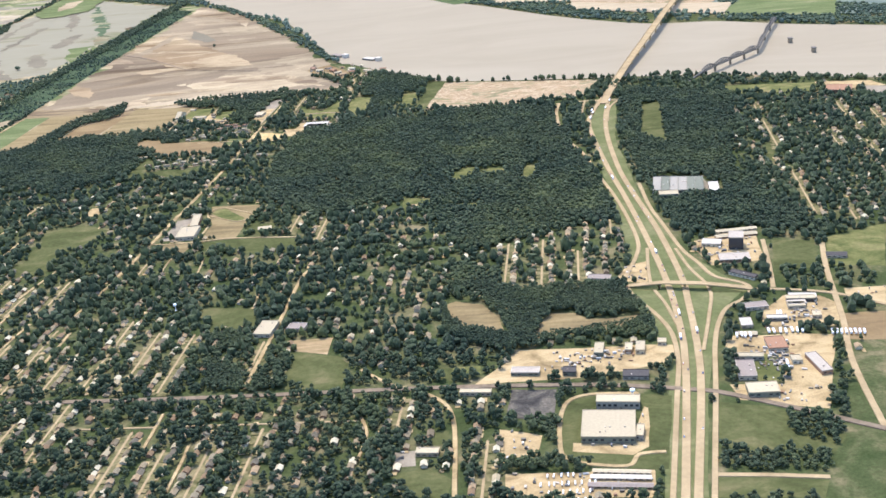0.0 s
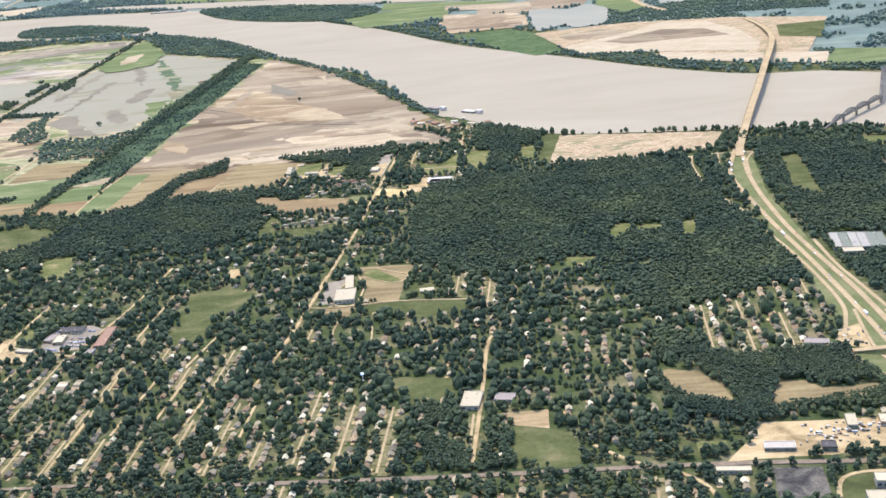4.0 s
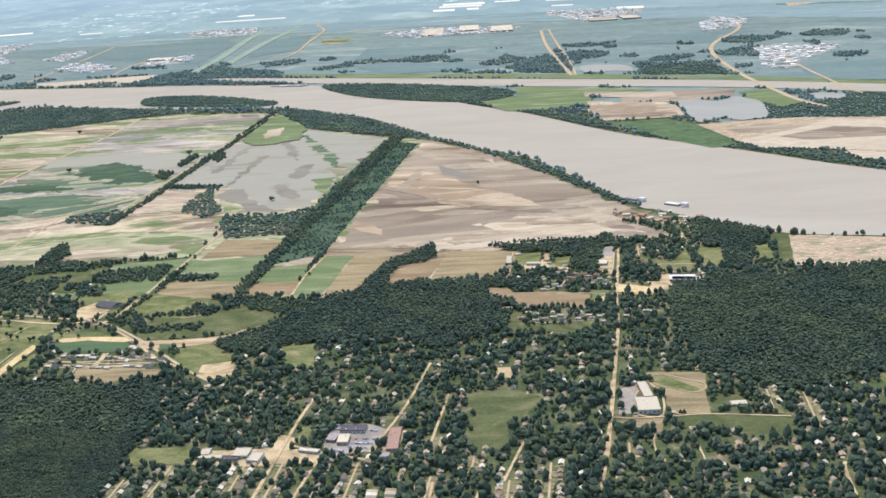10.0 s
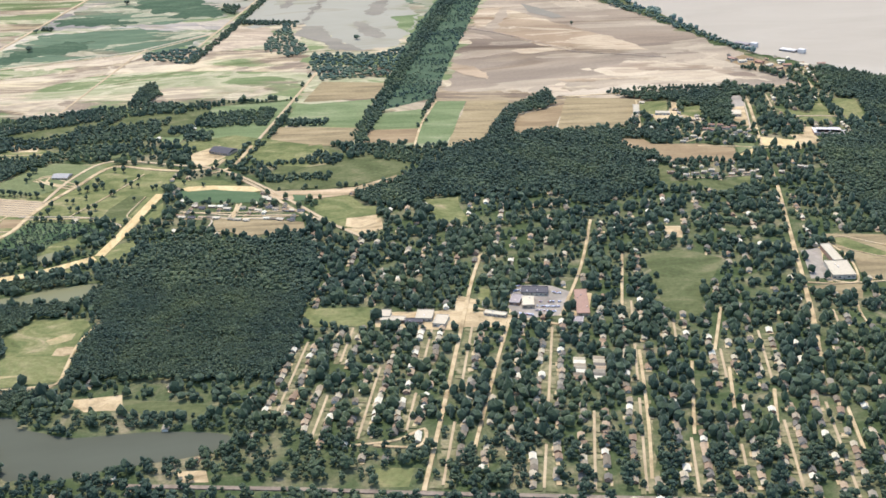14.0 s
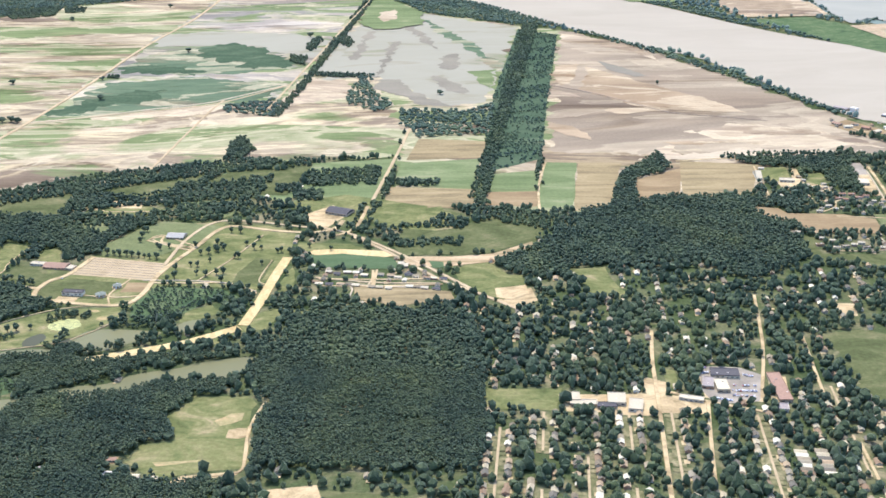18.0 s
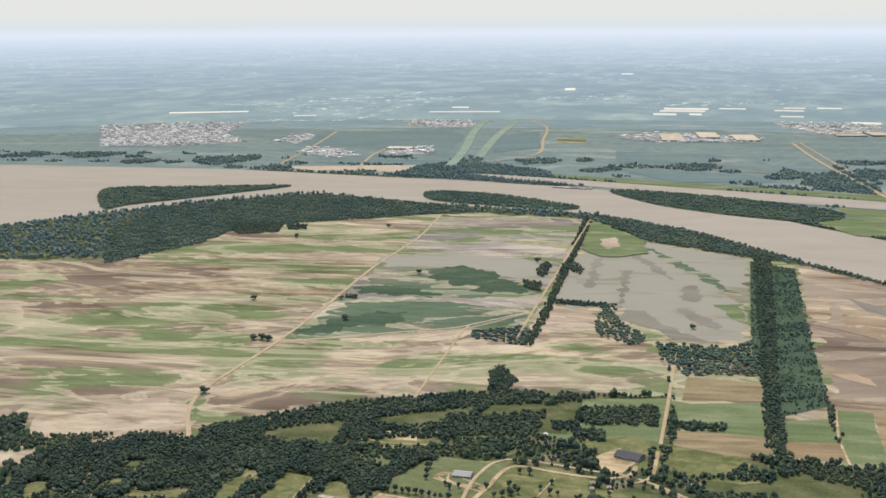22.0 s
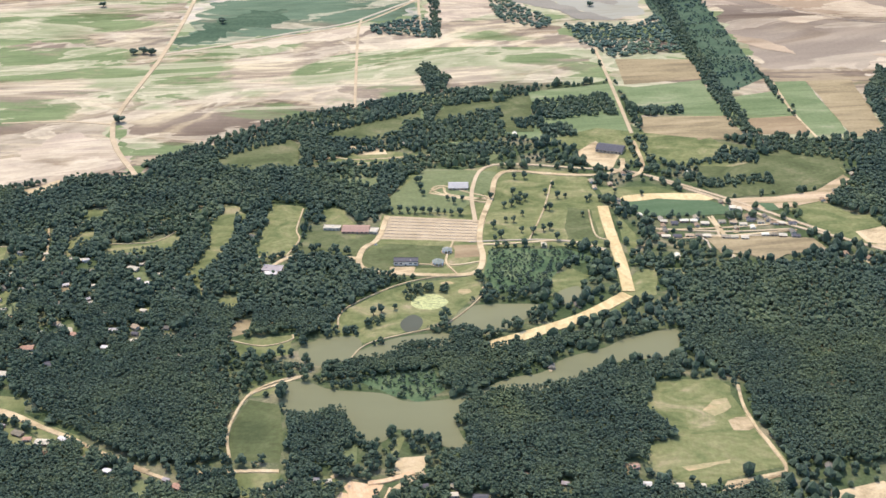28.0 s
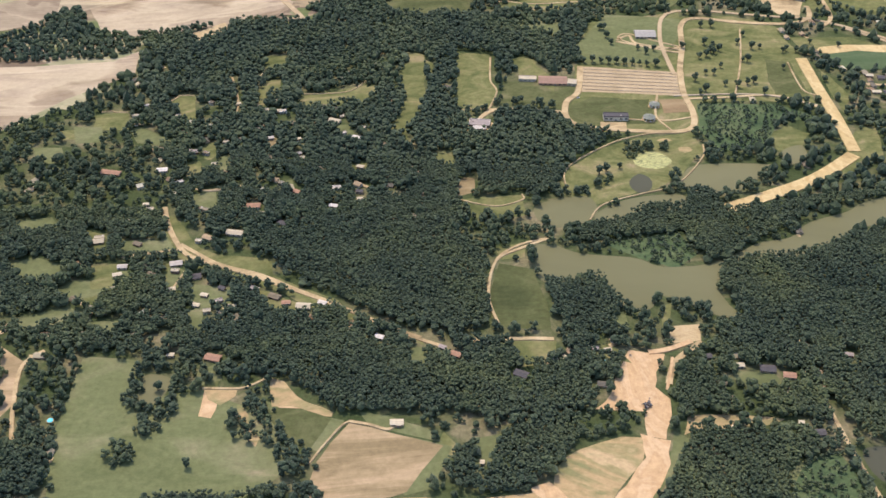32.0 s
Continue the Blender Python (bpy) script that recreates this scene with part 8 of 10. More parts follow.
building("bungalow", -1205, 886, 3.4, 2.4, -15, 1.4, "white_roof", "siding", "white-roofed bungalow in a woodland clearing")
building("bungalow", -1191, 830, 3.8, 2.4, 20, 1.4, "flat_roof", "siding", "grey-roofed bungalow in a woodland clearing")
building("bungalow", -1197, 822, 3.8, 2.4, 5, 1.4, "white_roof", "siding", "white-roofed bungalow in a woodland clearing")
building("bungalow", -1190, 820, 3.2, 2.4, -30, 1.4, "roof", "siding", "brown-roofed bungalow in a woodland clearing")
building("bungalow", -1216, 859, 4.4, 2.4, -15, 1.4, "white_roof", "siding", "white-roofed bungalow in a woodland clearing")
building("bungalow", -1220, 949, 4.4, 2.4, 20, 1.4, "flat_roof", "siding", "grey-roofed bungalow in a woodland clearing")
building("bungalow", -1261, 895, 5.4, 2.4, 5, 1.4, "white_roof", "siding", "white-roofed bungalow in a woodland clearing")
building("bungalow", -1159, 942, 3.4, 2.4, -30, 1.4, "roof", "siding", "brown-roofed bungalow in a woodland clearing")


# ---- what grows and stands where ----
WASHED = ("flood_plain", "flooded_field", "triangle_field", "sand_patch", "sand_bar", "mud_bar")
CODES = {"wood": 1, "hedge": 10, "town": 2, "dense": 3, "sparse": 4, "estate": 11, "grove": 12}
stamp([(-2600, 3400), (-2600, 3100), (-1600, 3060), (-900, 2860), (-560, 2640), (-100, 2200), (330, 1600), (900, 1300), (900, 3400)], 6)
for pts, code, name in OPEN:
    if name in WASHED:
        stamp(pts, 8)
for kind_ in ("town", "sparse", "dense", "grove", "estate", "wood"):
    for code, pts in COVERS:
        if code == kind_:
            stamp(pts, CODES[code])
for pts, code, name in OPEN:
    if name not in WASHED:
        stamp(pts, code)
for code, pts in COVERS:
    if code == "hedge":
        stamp(pts, 10)
for pts in WET:
    stamp(pts, 0)
for pts in LAST:
    stamp(pts, 1)
for pts, w in LINES:
    stamp_line(pts, w, 0)
for pts in FEET:
    stamp(pts, 0)


def code_at(p):
    i = np.clip(((p[:, 0] - X0) / RES).astype(int), 0, GX.shape[1] - 1)
    j = np.clip(((p[:, 1] - Y0) / RES).astype(int), 0, GX.shape[0] - 1)
    c = COVER[j, i].copy()
    c[(p[:, 0] < X0) | (p[:, 0] > X1) | (p[:, 1] < Y0) | (p[:, 1] > Y1)] = 0
    return c


rng = np.random.default_rng(7)


def soft_noise(p, size, seed):
    """Smooth noise over the plan, 0 to 1."""
    r = np.random.default_rng(seed)
    out = np.zeros(len(p))
    for k in range(5):
        a, f = r.uniform(0, 2 * np.pi), r.uniform(0.5, 1.6) / size
        out += np.sin((p[:, 0] * np.cos(a) + p[:, 1] * np.sin(a)) * 2 * np.pi * f + r.uniform(0, 6.3))
    return 0.5 + out / 7


# ---- streets and houses of the towns: rows along one street direction ----
GRID = radians(86)
U, V = np.array((math.cos(GRID), math.sin(GRID))), np.array((math.sin(GRID), -math.cos(GRID)))
HOUSES = []
lots = [(a, b) for a in np.arange(-1500, 1500, 26.0) for b in np.arange(300, 1700, 6.4)]
for a, b in lots:
    for side in (-1, 1):
        q = V * (a + side * 6.3 + rng.normal(0, 0.6)) + U * (b + rng.normal(0, 0.8))
        HOUSES.append((q[0], q[1], GRID + (0 if side > 0 else math.pi) + rng.normal(0, 0.05)))
HOUSES = np.array(HOUSES)
HOUSES = HOUSES[(HOUSES[:, 1] > 430 - 0.115 * HOUSES[:, 0]) & (HOUSES[:, 0] > -1300 - (HOUSES[:, 1] - 600) * 0.75) & (HOUSES[:, 0] < 160 + (HOUSES[:, 1] - 480) * 0.42)]
hc = code_at(HOUSES[:, :2])
pick = rng.random(len(HOUSES))
keep = ((hc == 11) & (pick < 0.95)) | ((hc == 3) & (pick < 0.8)) | ((hc == 2) & (pick < 0.6)) | ((hc == 4) & (pick < 0.09)) | ((hc == 12) & (pick < 0.32)) | ((hc == 5) & (pick < 0.07) & (HOUSES[:, 1] < 1300))
wild = HOUSES[:, 0] < -880
HOUSES[wild, 2] = rng.uniform(0, 6.28, wild.sum())
HOUSES[wild, :2] += rng.normal(0, 5, (wild.sum(), 2))
HOUSES = HOUSES[keep & ~(wild & (rng.random(len(HOUSES)) < 0.55))]

STREET_BITS = []
for a in np.arange(-1500, 1500, 26.0):
    run = []
    for b in np.arange(300, 1700, 5.0):
        q = V * a + U * b
        inside = code_at(np.array([q]))[0] in (2, 3, 11)
        if inside:
            run.append(tuple(q))
        if (not inside or b > 1690) and run:
            while len(run) > 5 and run[0][0] > -880:
                cut = int(rng.integers(9, 26))
                if rng.random() < (0.78 if run[0][1] < 780 else 0.5):
                    STREET_BITS.append(run[:cut])
                run = run[cut + int(rng.integers(2, 9)):]
            run = []
before = COVER.copy()
for wide, code in ((17, 14), (9, 13)):
    for run in STREET_BITS:
        stamp_line([run[0], run[-1]], wide, code)
built = np.isin(before, (2, 3, 11))
COVER[~built] = before[~built]
tv, tf = [], []
for run in STREET_BITS:
    for b in range(0, len(run) - 1):
        for side in (-1, 1):
            a0, a1 = 0.6, rng.uniform(3.2, 7.0)
            o, w = np.array(run[b]) + U * rng.uniform(-1, 1), rng.uniform(1.6, 3.2)
            k0 = len(tv)
            tv += [(*(o + V * side * p_ + U * q_), 0.41 + 0.0005 * (k0 % 40)) for p_, q_ in ((a0, -w), (a1 + rng.uniform(-0.6, 0.6), -w), (a1 + rng.uniform(-0.6, 0.6), w), (a0, w))]
            tf.append((k0, k0 + 1, k0 + 2, k0 + 3) if side > 0 else (k0 + 3, k0 + 2, k0 + 1, k0))
tagged(new("front_yards", mesh_of("front_yards", tv, tf, "yard")), "dry tan front yards between houses and street", "yards", kind="stuff")
for run in STREET_BITS:
    ribbon("street", run[::4] + [run[-1]], 1.45, "concrete", 0.47, "narrow pale concrete street between houses", "street", 2)
for b in np.arange(560, 1300, 198.0):
    run = []
    for a in np.arange(-1500, 1500, 5.0):
        q = V * a + U * b
        inside = code_at(np.array([q]))[0] in (3, 11)
        if inside:
            run.append(tuple(q))
        elif run:
            if len(run) > 8:
                ribbon("street", run[::4] + [run[-1]], 1.5, "concrete", 0.45, "narrow pale concrete street between houses", "street", 2)
            run = []
for pts, w in LINES:
    stamp_line(pts, w, 0)
hc = code_at(HOUSES[:, :2])
HOUSES = HOUSES[(hc != 0) & ~(np.isin(hc, (2, 3)) & (HOUSES[:, 0] > -880) & (rng.random(len(hc)) < 0.4))]
HOUSE_CELL = set()
for x, y, a in HOUSES:
    HOUSE_CELL.add((int(x // 4), int(y // 4)))


# ---- trees ----
def ball(level, cut):
    bm = bmesh.new()
    bmesh.ops.create_icosphere(bm, subdivisions=level, radius=1)
    v = np.array([tuple(q.co) for q in bm.verts])
    f = np.array([[q.index for q in g.verts] for g in bm.faces if g.calc_center_median().z > cut])
    bm.free()
    return v, f


def canopy_top(p):
    """The height of the closed canopy over the plan, in swells and dips."""
    return 2.9 + 2.4 * soft_noise(p, 45, 61) + 1.2 * soft_noise(p, 15, 62) + 0.6 * soft_noise(p, 6.5, 63)


def crowns(name, p, radius, height, level, material, label, seed, lump=0.28, canopy=False, lift=None):
    """Leafy crowns, each bent into clumps and hollows of its own, joined into one mesh."""
    r = np.random.default_rng(seed)
    v0, f0 = ball(level, -0.35 if canopy else -0.6)
    kinds = []
    for i in range(12):
        d = np.zeros(len(v0))
        for j in range(5):
            w = r.normal(size=3)
            w /= np.linalg.norm(w)
            d += np.maximum(0, v0 @ w - 0.35) * r.uniform(0.3, 1.0)
        d = 1 - lump + d * lump * 1.7 + r.normal(0, lump * 0.55, len(v0))
        kinds.append(v0 * np.clip(d, 0.45, 1.6)[:, None])
    kinds = np.array(kinds)
    k, nv, nf = len(p), len(v0), len(f0)
    if k == 0:
        return None
    spin = r.uniform(0, 2 * np.pi, k)
    c, s = np.cos(spin)[:, None], np.sin(spin)[:, None]
    q = kinds[r.integers(0, 12, k)]
    tall = height / radius * r.uniform(0.55, 0.8, k)
    xyz = np.empty((k, nv, 3))
    xyz[..., 0] = (q[..., 0] * c - q[..., 1] * s) * radius[:, None] + p[:, 0, None]
    xyz[..., 1] = (q[..., 0] * s + q[..., 1] * c) * radius[:, None] + p[:, 1, None]
    if canopy:
        top = (canopy_top(p) - 0.3 + r.normal(0, 0.25, k) - 0.7 * radius)[:, None]
        xyz[..., 2] = top + np.where(q[..., 2] > 0, q[..., 2] * (radius * 0.66)[:, None], q[..., 2] * top)
    elif lift is not None:
        xyz[..., 2] = q[..., 2] * radius[:, None] + lift[:, None]
    else:
        xyz[..., 2] = q[..., 2] * (radius * tall)[:, None] + (height * 0.55)[:, None]
    faces = (f0[None] + (np.arange(k) * nv)[:, None, None]).reshape(-1, 3)
    me = bpy.data.meshes.new(name)
    me.vertices.add(k * nv)
    me.vertices.foreach_set("co", xyz.reshape(-1).astype(np.float32))
    me.loops.add(k * nf * 3)
    me.loops.foreach_set("vertex_index", faces.reshape(-1).astype(np.int32))
    me.polygons.add(k * nf)
    me.polygons.foreach_set("loop_start", np.arange(0, k * nf * 3, 3, dtype=np.int32))
    me.polygons.foreach_set("use_smooth", np.full(k * nf, False))
    me.materials.append(MATS[material])
    me.update()
    me.validate()
    return tagged(new(name, me), label, "trees", kind="stuff")


def spread(x0, y0, x1, y1, step):
    x, y = np.meshgrid(np.arange(x0, x1, step), np.arange(y0, y1, step))
    x[1::2] += step / 2
    p = np.stack([x.ravel(), y.ravel()], 1)
    return p + rng.uniform(-0.6, 0.6, p.shape) * step


def leafy(name, p, lo, hi, material, label, seed, lumps=7):
    """Single broad trees, each a heap of leafy clumps round its limbs."""
    g = np.random.default_rng(seed)
    k = len(p)
    r = (lo + (hi - lo) * g.random(k) ** 1.6) * (0.8 + 0.4 * soft_noise(p, 60, 3))
    tall = r * g.uniform(1.3, 1.9, k)
    turn = g.uniform(0, 2 * np.pi, (k, lumps)) * 0.25 + np.arange(lumps) * 2.4 + g.uniform(0, 6.3, (k, 1))
    up = np.linspace(-0.55, 1.0, lumps)[None] + g.normal(0, 0.12, (k, lumps))
    out = np.sqrt(np.clip(1 - up ** 2, 0.02, 1)) * g.uniform(0.45, 0.78, (k, lumps))
    x = p[:, 0, None] + out * r[:, None] * np.cos(turn)
    y = p[:, 1, None] + out * r[:, None] * np.sin(turn)
    z = (tall * 0.62)[:, None] + up * (tall * 0.42)[:, None]
    size = r[:, None] * g.uniform(0.36, 0.62, (k, lumps))
    return crowns(name, np.stack([x.ravel(), y.ravel()], 1), size.ravel(), size.ravel(), 1, material, label, seed, 0.26, False, z.ravel())


def clear_of_houses(p, chance):
    bad = np.array([(int(x // 4), int(y // 4)) in HOUSE_CELL for x, y in p]) & (rng.random(len(p)) < chance)
    return p[~bad]


def plant(name, p, lo, hi, level, material, label, seed, lump=0.28, canopy=False):
    r = (lo + (hi - lo) * rng.random(len(p)) ** 1.6) * (0.8 + 0.4 * soft_noise(p, 60, 3))
    return crowns(name, p, r, r * rng.uniform(1.5, 2.0, len(p)), level, material, label, seed, lump, canopy)


def in_reach(q):
    """The stretch of the plan that the flight overlooks."""
    x, y = q[:, 0], q[:, 1]
    return q[(y > 440 - 0.115 * x) & (x > -1290 - (y - 600) * 0.75) & (x < 160 + (y - 480) * 0.42)]


p = in_reach(spread(-2500, 390, 880, 1420, 4.1))
c = code_at(p)
wp = in_reach(spread(-2500, 390, 880, 1420, 3.1))
wc = code_at(wp)
west = (wc == 2) & (wp[:, 0] < -880) & (soft_noise(wp, 70, 61) < 0.8)
mid = clear_of_houses(wp[((wc == 1) | west) & (wp[:, 1] >= 740 - 0.2 * wp[:, 0])], 1.0)
wp = in_reach(spread(-2500, 390, 880, 1420, 2.85))
wc = code_at(wp)
west = (wc == 2) & (wp[:, 0] < -880) & (soft_noise(wp, 70, 61) < 0.8)
near = clear_of_houses(wp[((wc == 1) | west) & (wp[:, 1] < 740 - 0.2 * wp[:, 0])], 1.0)
plant("woodland_trees", near, 1.2, 3.4, 1, "leaf", "dense dark green broadleaf woodland canopy", 11, 0.34, True)
plant("woodland_trees", mid, 1.4, 3.3, 1, "leaf", "dense dark green broadleaf woodland canopy", 12, 0.24, True)
for edge, step, seed in ((True, 1.45, 71), (False, 3.5, 72)):
    wp = in_reach(spread(-2500, 390, 880, 1420, step))
    wc = code_at(wp)
    near_side = wp[:, 1] < 740 - 0.2 * wp[:, 0]
    tuft = clear_of_houses(wp[((wc == 1) | ((wc == 2) & (wp[:, 0] < -880) & (soft_noise(wp, 70, 61) < 0.8))) & (near_side == edge)], 1.0)
    size = rng.uniform(0.45, 1.05, len(tuft)) * (1 if edge else 1.7)
    crowns("woodland_trees", tuft, size, size, 1, "leaf", "leafy tufts standing out of the woodland canopy", seed, 0.3, False, canopy_top(tuft) + rng.uniform(-0.7, 0.5, len(tuft)))
r = rng.random(len(p))
n1 = soft_noise(p, 90, 21)
sub = p[((c == 2) & (r < np.where(p[:, 0] < -880, 0.4, 0.6 + 0.4 * n1))) | ((c == 3) & (r < 0.5 + 0.36 * n1)) | ((c == 13) & (r < 0.14)) | ((c == 14) & (r < 0.42 + 0.2 * n1)) | ((c == 12) & (r < 0.55 + 0.3 * n1) & (soft_noise(p, 38, 91) > 0.27)) | ((c == 4) & (r < 0.35)) | ((c == 11) & (r < 0.36)) | ((c == 5) & (r < 0.45 + 0.35 * n1))]
sub = clear_of_houses(sub, 0.85)
close = sub[:, 1] < np.where(sub[:, 0] < -860, 1050, 640 - 0.1 * sub[:, 0])
leafy("garden_trees", sub[close], 1.5, 3.7, "leaf", "green garden and street trees among houses", 13)
plant("garden_trees", sub[~close], 1.6, 3.8, 1, "leaf", "green garden and street trees among houses", 14)
shr = in_reach(spread(-2500, 390, 880, 2600, 3.2))
cs = code_at(shr)
shr = shr[(cs == 7) & (rng.random(len(shr)) < 0.92)]
leafy("thicket", shr[shr[:, 1] < 1200], 0.8, 1.9, "leaf", "low dark green thicket and bushes", 15, 4)
plant("thicket", shr[(shr[:, 1] >= 1200) & (rng.random(len(shr)) < 0.22 + 0.6 * (soft_noise(shr, 60, 77) > 0.5))], 0.7, 1.7, 1, "leaf_mid_haze", "low dark green thicket on damp ground", 18)
hed = in_reach(spread(-2500, 390, 880, 2700, 3.6))
hed = hed[code_at(hed) == 10]
close = hed[:, 1] < 1080
leafy("hedgerow_trees", hed[close], 1.6, 2.9, "leaf", "rows and clumps of dark green hedgerow trees", 20)
plant("hedgerow_trees", hed[~close], 1.6, 2.7, 1, "leaf", "rows and clumps of dark green hedgerow trees", 19)
p = in_reach(spread(-2550, 1420, 880, 3390, 7.8))
c = code_at(p)
r = rng.random(len(p))
n2 = soft_noise(p, 260, 31)
far = p[((c == 1) & (p[:, 1] > 2800)) | ((c == 6) & ((n2 > 0.68) | (soft_noise(p, 120, 33) > 0.78)) & (r < 0.8)) | ((c == 5) & (r < 0.5))]
belt = in_reach(spread(-2550, 1420, 880, 2800, 5.5))
belt = belt[code_at(belt) == 1]
plant("floodplain_woods", belt, 2.1, 4.0, 1, "leaf_mid_haze", "dense dark green woods on the flood plain", 17, 0.26, True)
plant("river_trees", far, 2.9, 4.4, 1, "leaf_far_haze", "belts of trees along the river in haze-paled green", 16)


# ---- houses ----
def house_mesh(w, d, h, rise, over=0.35):
    """Walls with a gable, and a roof with its eaves, as two meshes."""
    x, y = w / 2, d / 2
    wall = [(-x, -y, 0), (x, -y, 0), (x, y, 0), (-x, y, 0), (-x, -y, h), (x, -y, h), (x, y, h), (-x, y, h), (-x, 0, h + rise), (x, 0, h + rise)]
    wf = [(0, 1, 5, 4), (2, 3, 7, 6), (1, 2, 6, 9, 5), (3, 0, 4, 8, 7)]
    e, t = over, 0.14
    drop = rise * e / y
    roof = []
    for z in (0, t):
        roof += [(-x - e, -y - e, h - drop + z + 0.02), (x + e, -y - e, h - drop + z + 0.02), (x + e, 0, h + rise + z + 0.02), (-x - e, 0, h + rise + z + 0.02), (x + e, y + e, h - drop + z + 0.02), (-x - e, y + e, h - drop + z + 0.02)]
    rf = [(6, 7, 8, 9), (9, 8, 10, 11), (0, 3, 2, 1), (3, 5, 4, 2), (0, 1, 7, 6), (5, 11, 10, 4), (1, 2, 8, 7), (2, 4, 10, 8), (0, 6, 9, 3), (3, 9, 11, 5)]
    return wall, wf, roof, rf


KINDS = [(4.4, 3.1, 1.2, 0.85), (3.8, 3.2, 1.25, 1.0), (5.4, 3.5, 1.15, 0.85), (4.2, 3.6, 1.8, 1.05)]
order = np.argsort(np.abs(HOUSES[:, 1] - 640) + 0.25 * np.abs(HOUSES[:, 0] + 560))
HOUSES = HOUSES[order]
SINGLE = 290
protos = []
for w, d, h, rise in KINDS:
    wall, wf, roof, rf = house_mesh(w, d, h, rise)
    protos.append((mesh_of("wall", wall, wf, "siding"), mesh_of("roof", roof, rf, "roof")))
HOUSE_WORDS = ["small one-storey house with a pale gabled roof", "compact house with a steep gabled roof", "long ranch house under a low gabled roof", "two-storey house with a gabled roof"]
for i, (x, y, a) in enumerate(HOUSES[:SINGLE]):
    j = int(rng.integers(0, 4))
    home = new("house")
    home.matrix_world = pose(x, y, 0, 0, 0, math.degrees(a))
    tagged(home, HOUSE_WORDS[j], "house", "houses of the town")
    for nm, me in zip(("wall", "roof"), protos[j]):
        o = new(nm, me)
        o.parent = home
wv, wf_, rv, rf_ = [], [], [], []
for x, y, a in HOUSES[SINGLE:]:
    wall, wf, roof, rf = house_mesh(*KINDS[int(rng.integers(0, 4))])
    m = pose(x, y, 0, 0, 0, math.degrees(a))
    for src, fs, tv, tf in ((wall, wf, wv, wf_), (roof, rf, rv, rf_)):
        k0 = len(tv)
        tv += [m @ Vector(q) for q in src]
        tf += [tuple(k0 + g for g in f) for f in fs]
rest = tagged(new("town_houses"), "hundreds of small gabled houses among trees", "houses", kind="stuff")
for nm, tv, tf, mt in (("walls", wv, wf_, "siding"), ("roofs", rv, rf_, "roof")):
    o = new(nm, mesh_of(nm, tv, tf, mt))
    o.parent = rest
    tagged(o, kind="stuff")

# ---- the hazy distance behind the plain: a glowing backdrop, haze and sky painted on ----
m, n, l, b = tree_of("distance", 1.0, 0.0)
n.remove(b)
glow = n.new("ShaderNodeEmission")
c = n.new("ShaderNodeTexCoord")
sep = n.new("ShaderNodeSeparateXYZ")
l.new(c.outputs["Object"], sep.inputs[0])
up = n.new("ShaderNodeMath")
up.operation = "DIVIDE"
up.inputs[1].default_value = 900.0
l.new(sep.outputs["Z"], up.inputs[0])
# haze thickening to the horizon and pale sky above, put into the glow colour
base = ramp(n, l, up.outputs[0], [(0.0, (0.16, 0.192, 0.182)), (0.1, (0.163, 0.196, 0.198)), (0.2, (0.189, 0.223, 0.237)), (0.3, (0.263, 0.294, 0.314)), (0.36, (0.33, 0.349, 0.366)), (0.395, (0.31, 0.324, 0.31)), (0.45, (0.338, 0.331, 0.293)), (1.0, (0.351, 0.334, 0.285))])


def sum_of(op, a, b):
    q = n.new("ShaderNodeMath")
    q.operation = op
    for s, v in zip(q.inputs, (a, b)):
        if isinstance(v, bpy.types.NodeSocket):
            l.new(v, s)
        else:
            s.default_value = v
    return q.outputs[0]


# the plain goes on behind: each height on the backdrop stands for a farther strip of land
away = sum_of("DIVIDE", 365.0, sum_of("MAXIMUM", sum_of("SUBTRACT", 368.0, sep.outputs["Z"]), 14.0))
place = n.new("ShaderNodeCombineXYZ")
l.new(sum_of("MULTIPLY", sum_of("ADD", sep.outputs["X"], 850.0), away), place.inputs[0])
l.new(sum_of("MULTIPLY", sum_of("SUBTRACT", sep.outputs["Y"], 260.0), away), place.inputs[1])


def plain_at(sx, sy, turn=10):
    p = n.new("ShaderNodeMapping")
    p.inputs["Scale"].default_value, p.inputs["Rotation"].default_value = (sx, sy, 1), (0, 0, radians(turn))
    l.new(place.outputs[0], p.inputs["Vector"])
    return p.outputs["Vector"]


cells = n.new("ShaderNodeTexVoronoi")
cells.distance = "MANHATTAN"
cells.inputs["Scale"].default_value = 1.0
l.new(plain_at(0.006, 0.004), cells.inputs["Vector"])
bw = n.new("ShaderNodeSeparateColor")
l.new(cells.outputs["Color"], bw.inputs[0])
fields = ramp(n, l, bw.outputs[0], [(0.0, (0.9, 0.92, 0.93)), (0.5, (0.97, 0.98, 0.97)), (0.8, (1.04, 1.04, 1.0)), (1.0, (1.12, 1.1, 1.05))])
belts = noise_of(n, l, plain_at(0.004, 0.0022), 1.0, 8, 0.62, 0.4)
woods = ramp(n, l, belts, [(0.42, (0.82, 0.86, 0.89)), (0.53, (0.9, 0.92, 0.93)), (0.58, (1.03, 1.02, 1.0)), (0.7, (1.12, 1.1, 1.05))])
tone = mixed(n, l, fields, woods, 1.0, "MULTIPLY")
works = sum_of("MULTIPLY", ramp(n, l, noise_of(n, l, plain_at(0.0009, 0.0007), 1.0, 2, 0.5), [(0.52, (0, 0, 0)), (0.6, (1, 1, 1))]), ramp(n, l, noise_of(n, l, plain_at(0.02, 0.008), 1.0, 5, 0.7), [(0.55, (0, 0, 0)), (0.64, (1, 1, 1))]))
tone = mixed(n, l, tone, (2.1, 1.95, 1.75), works)
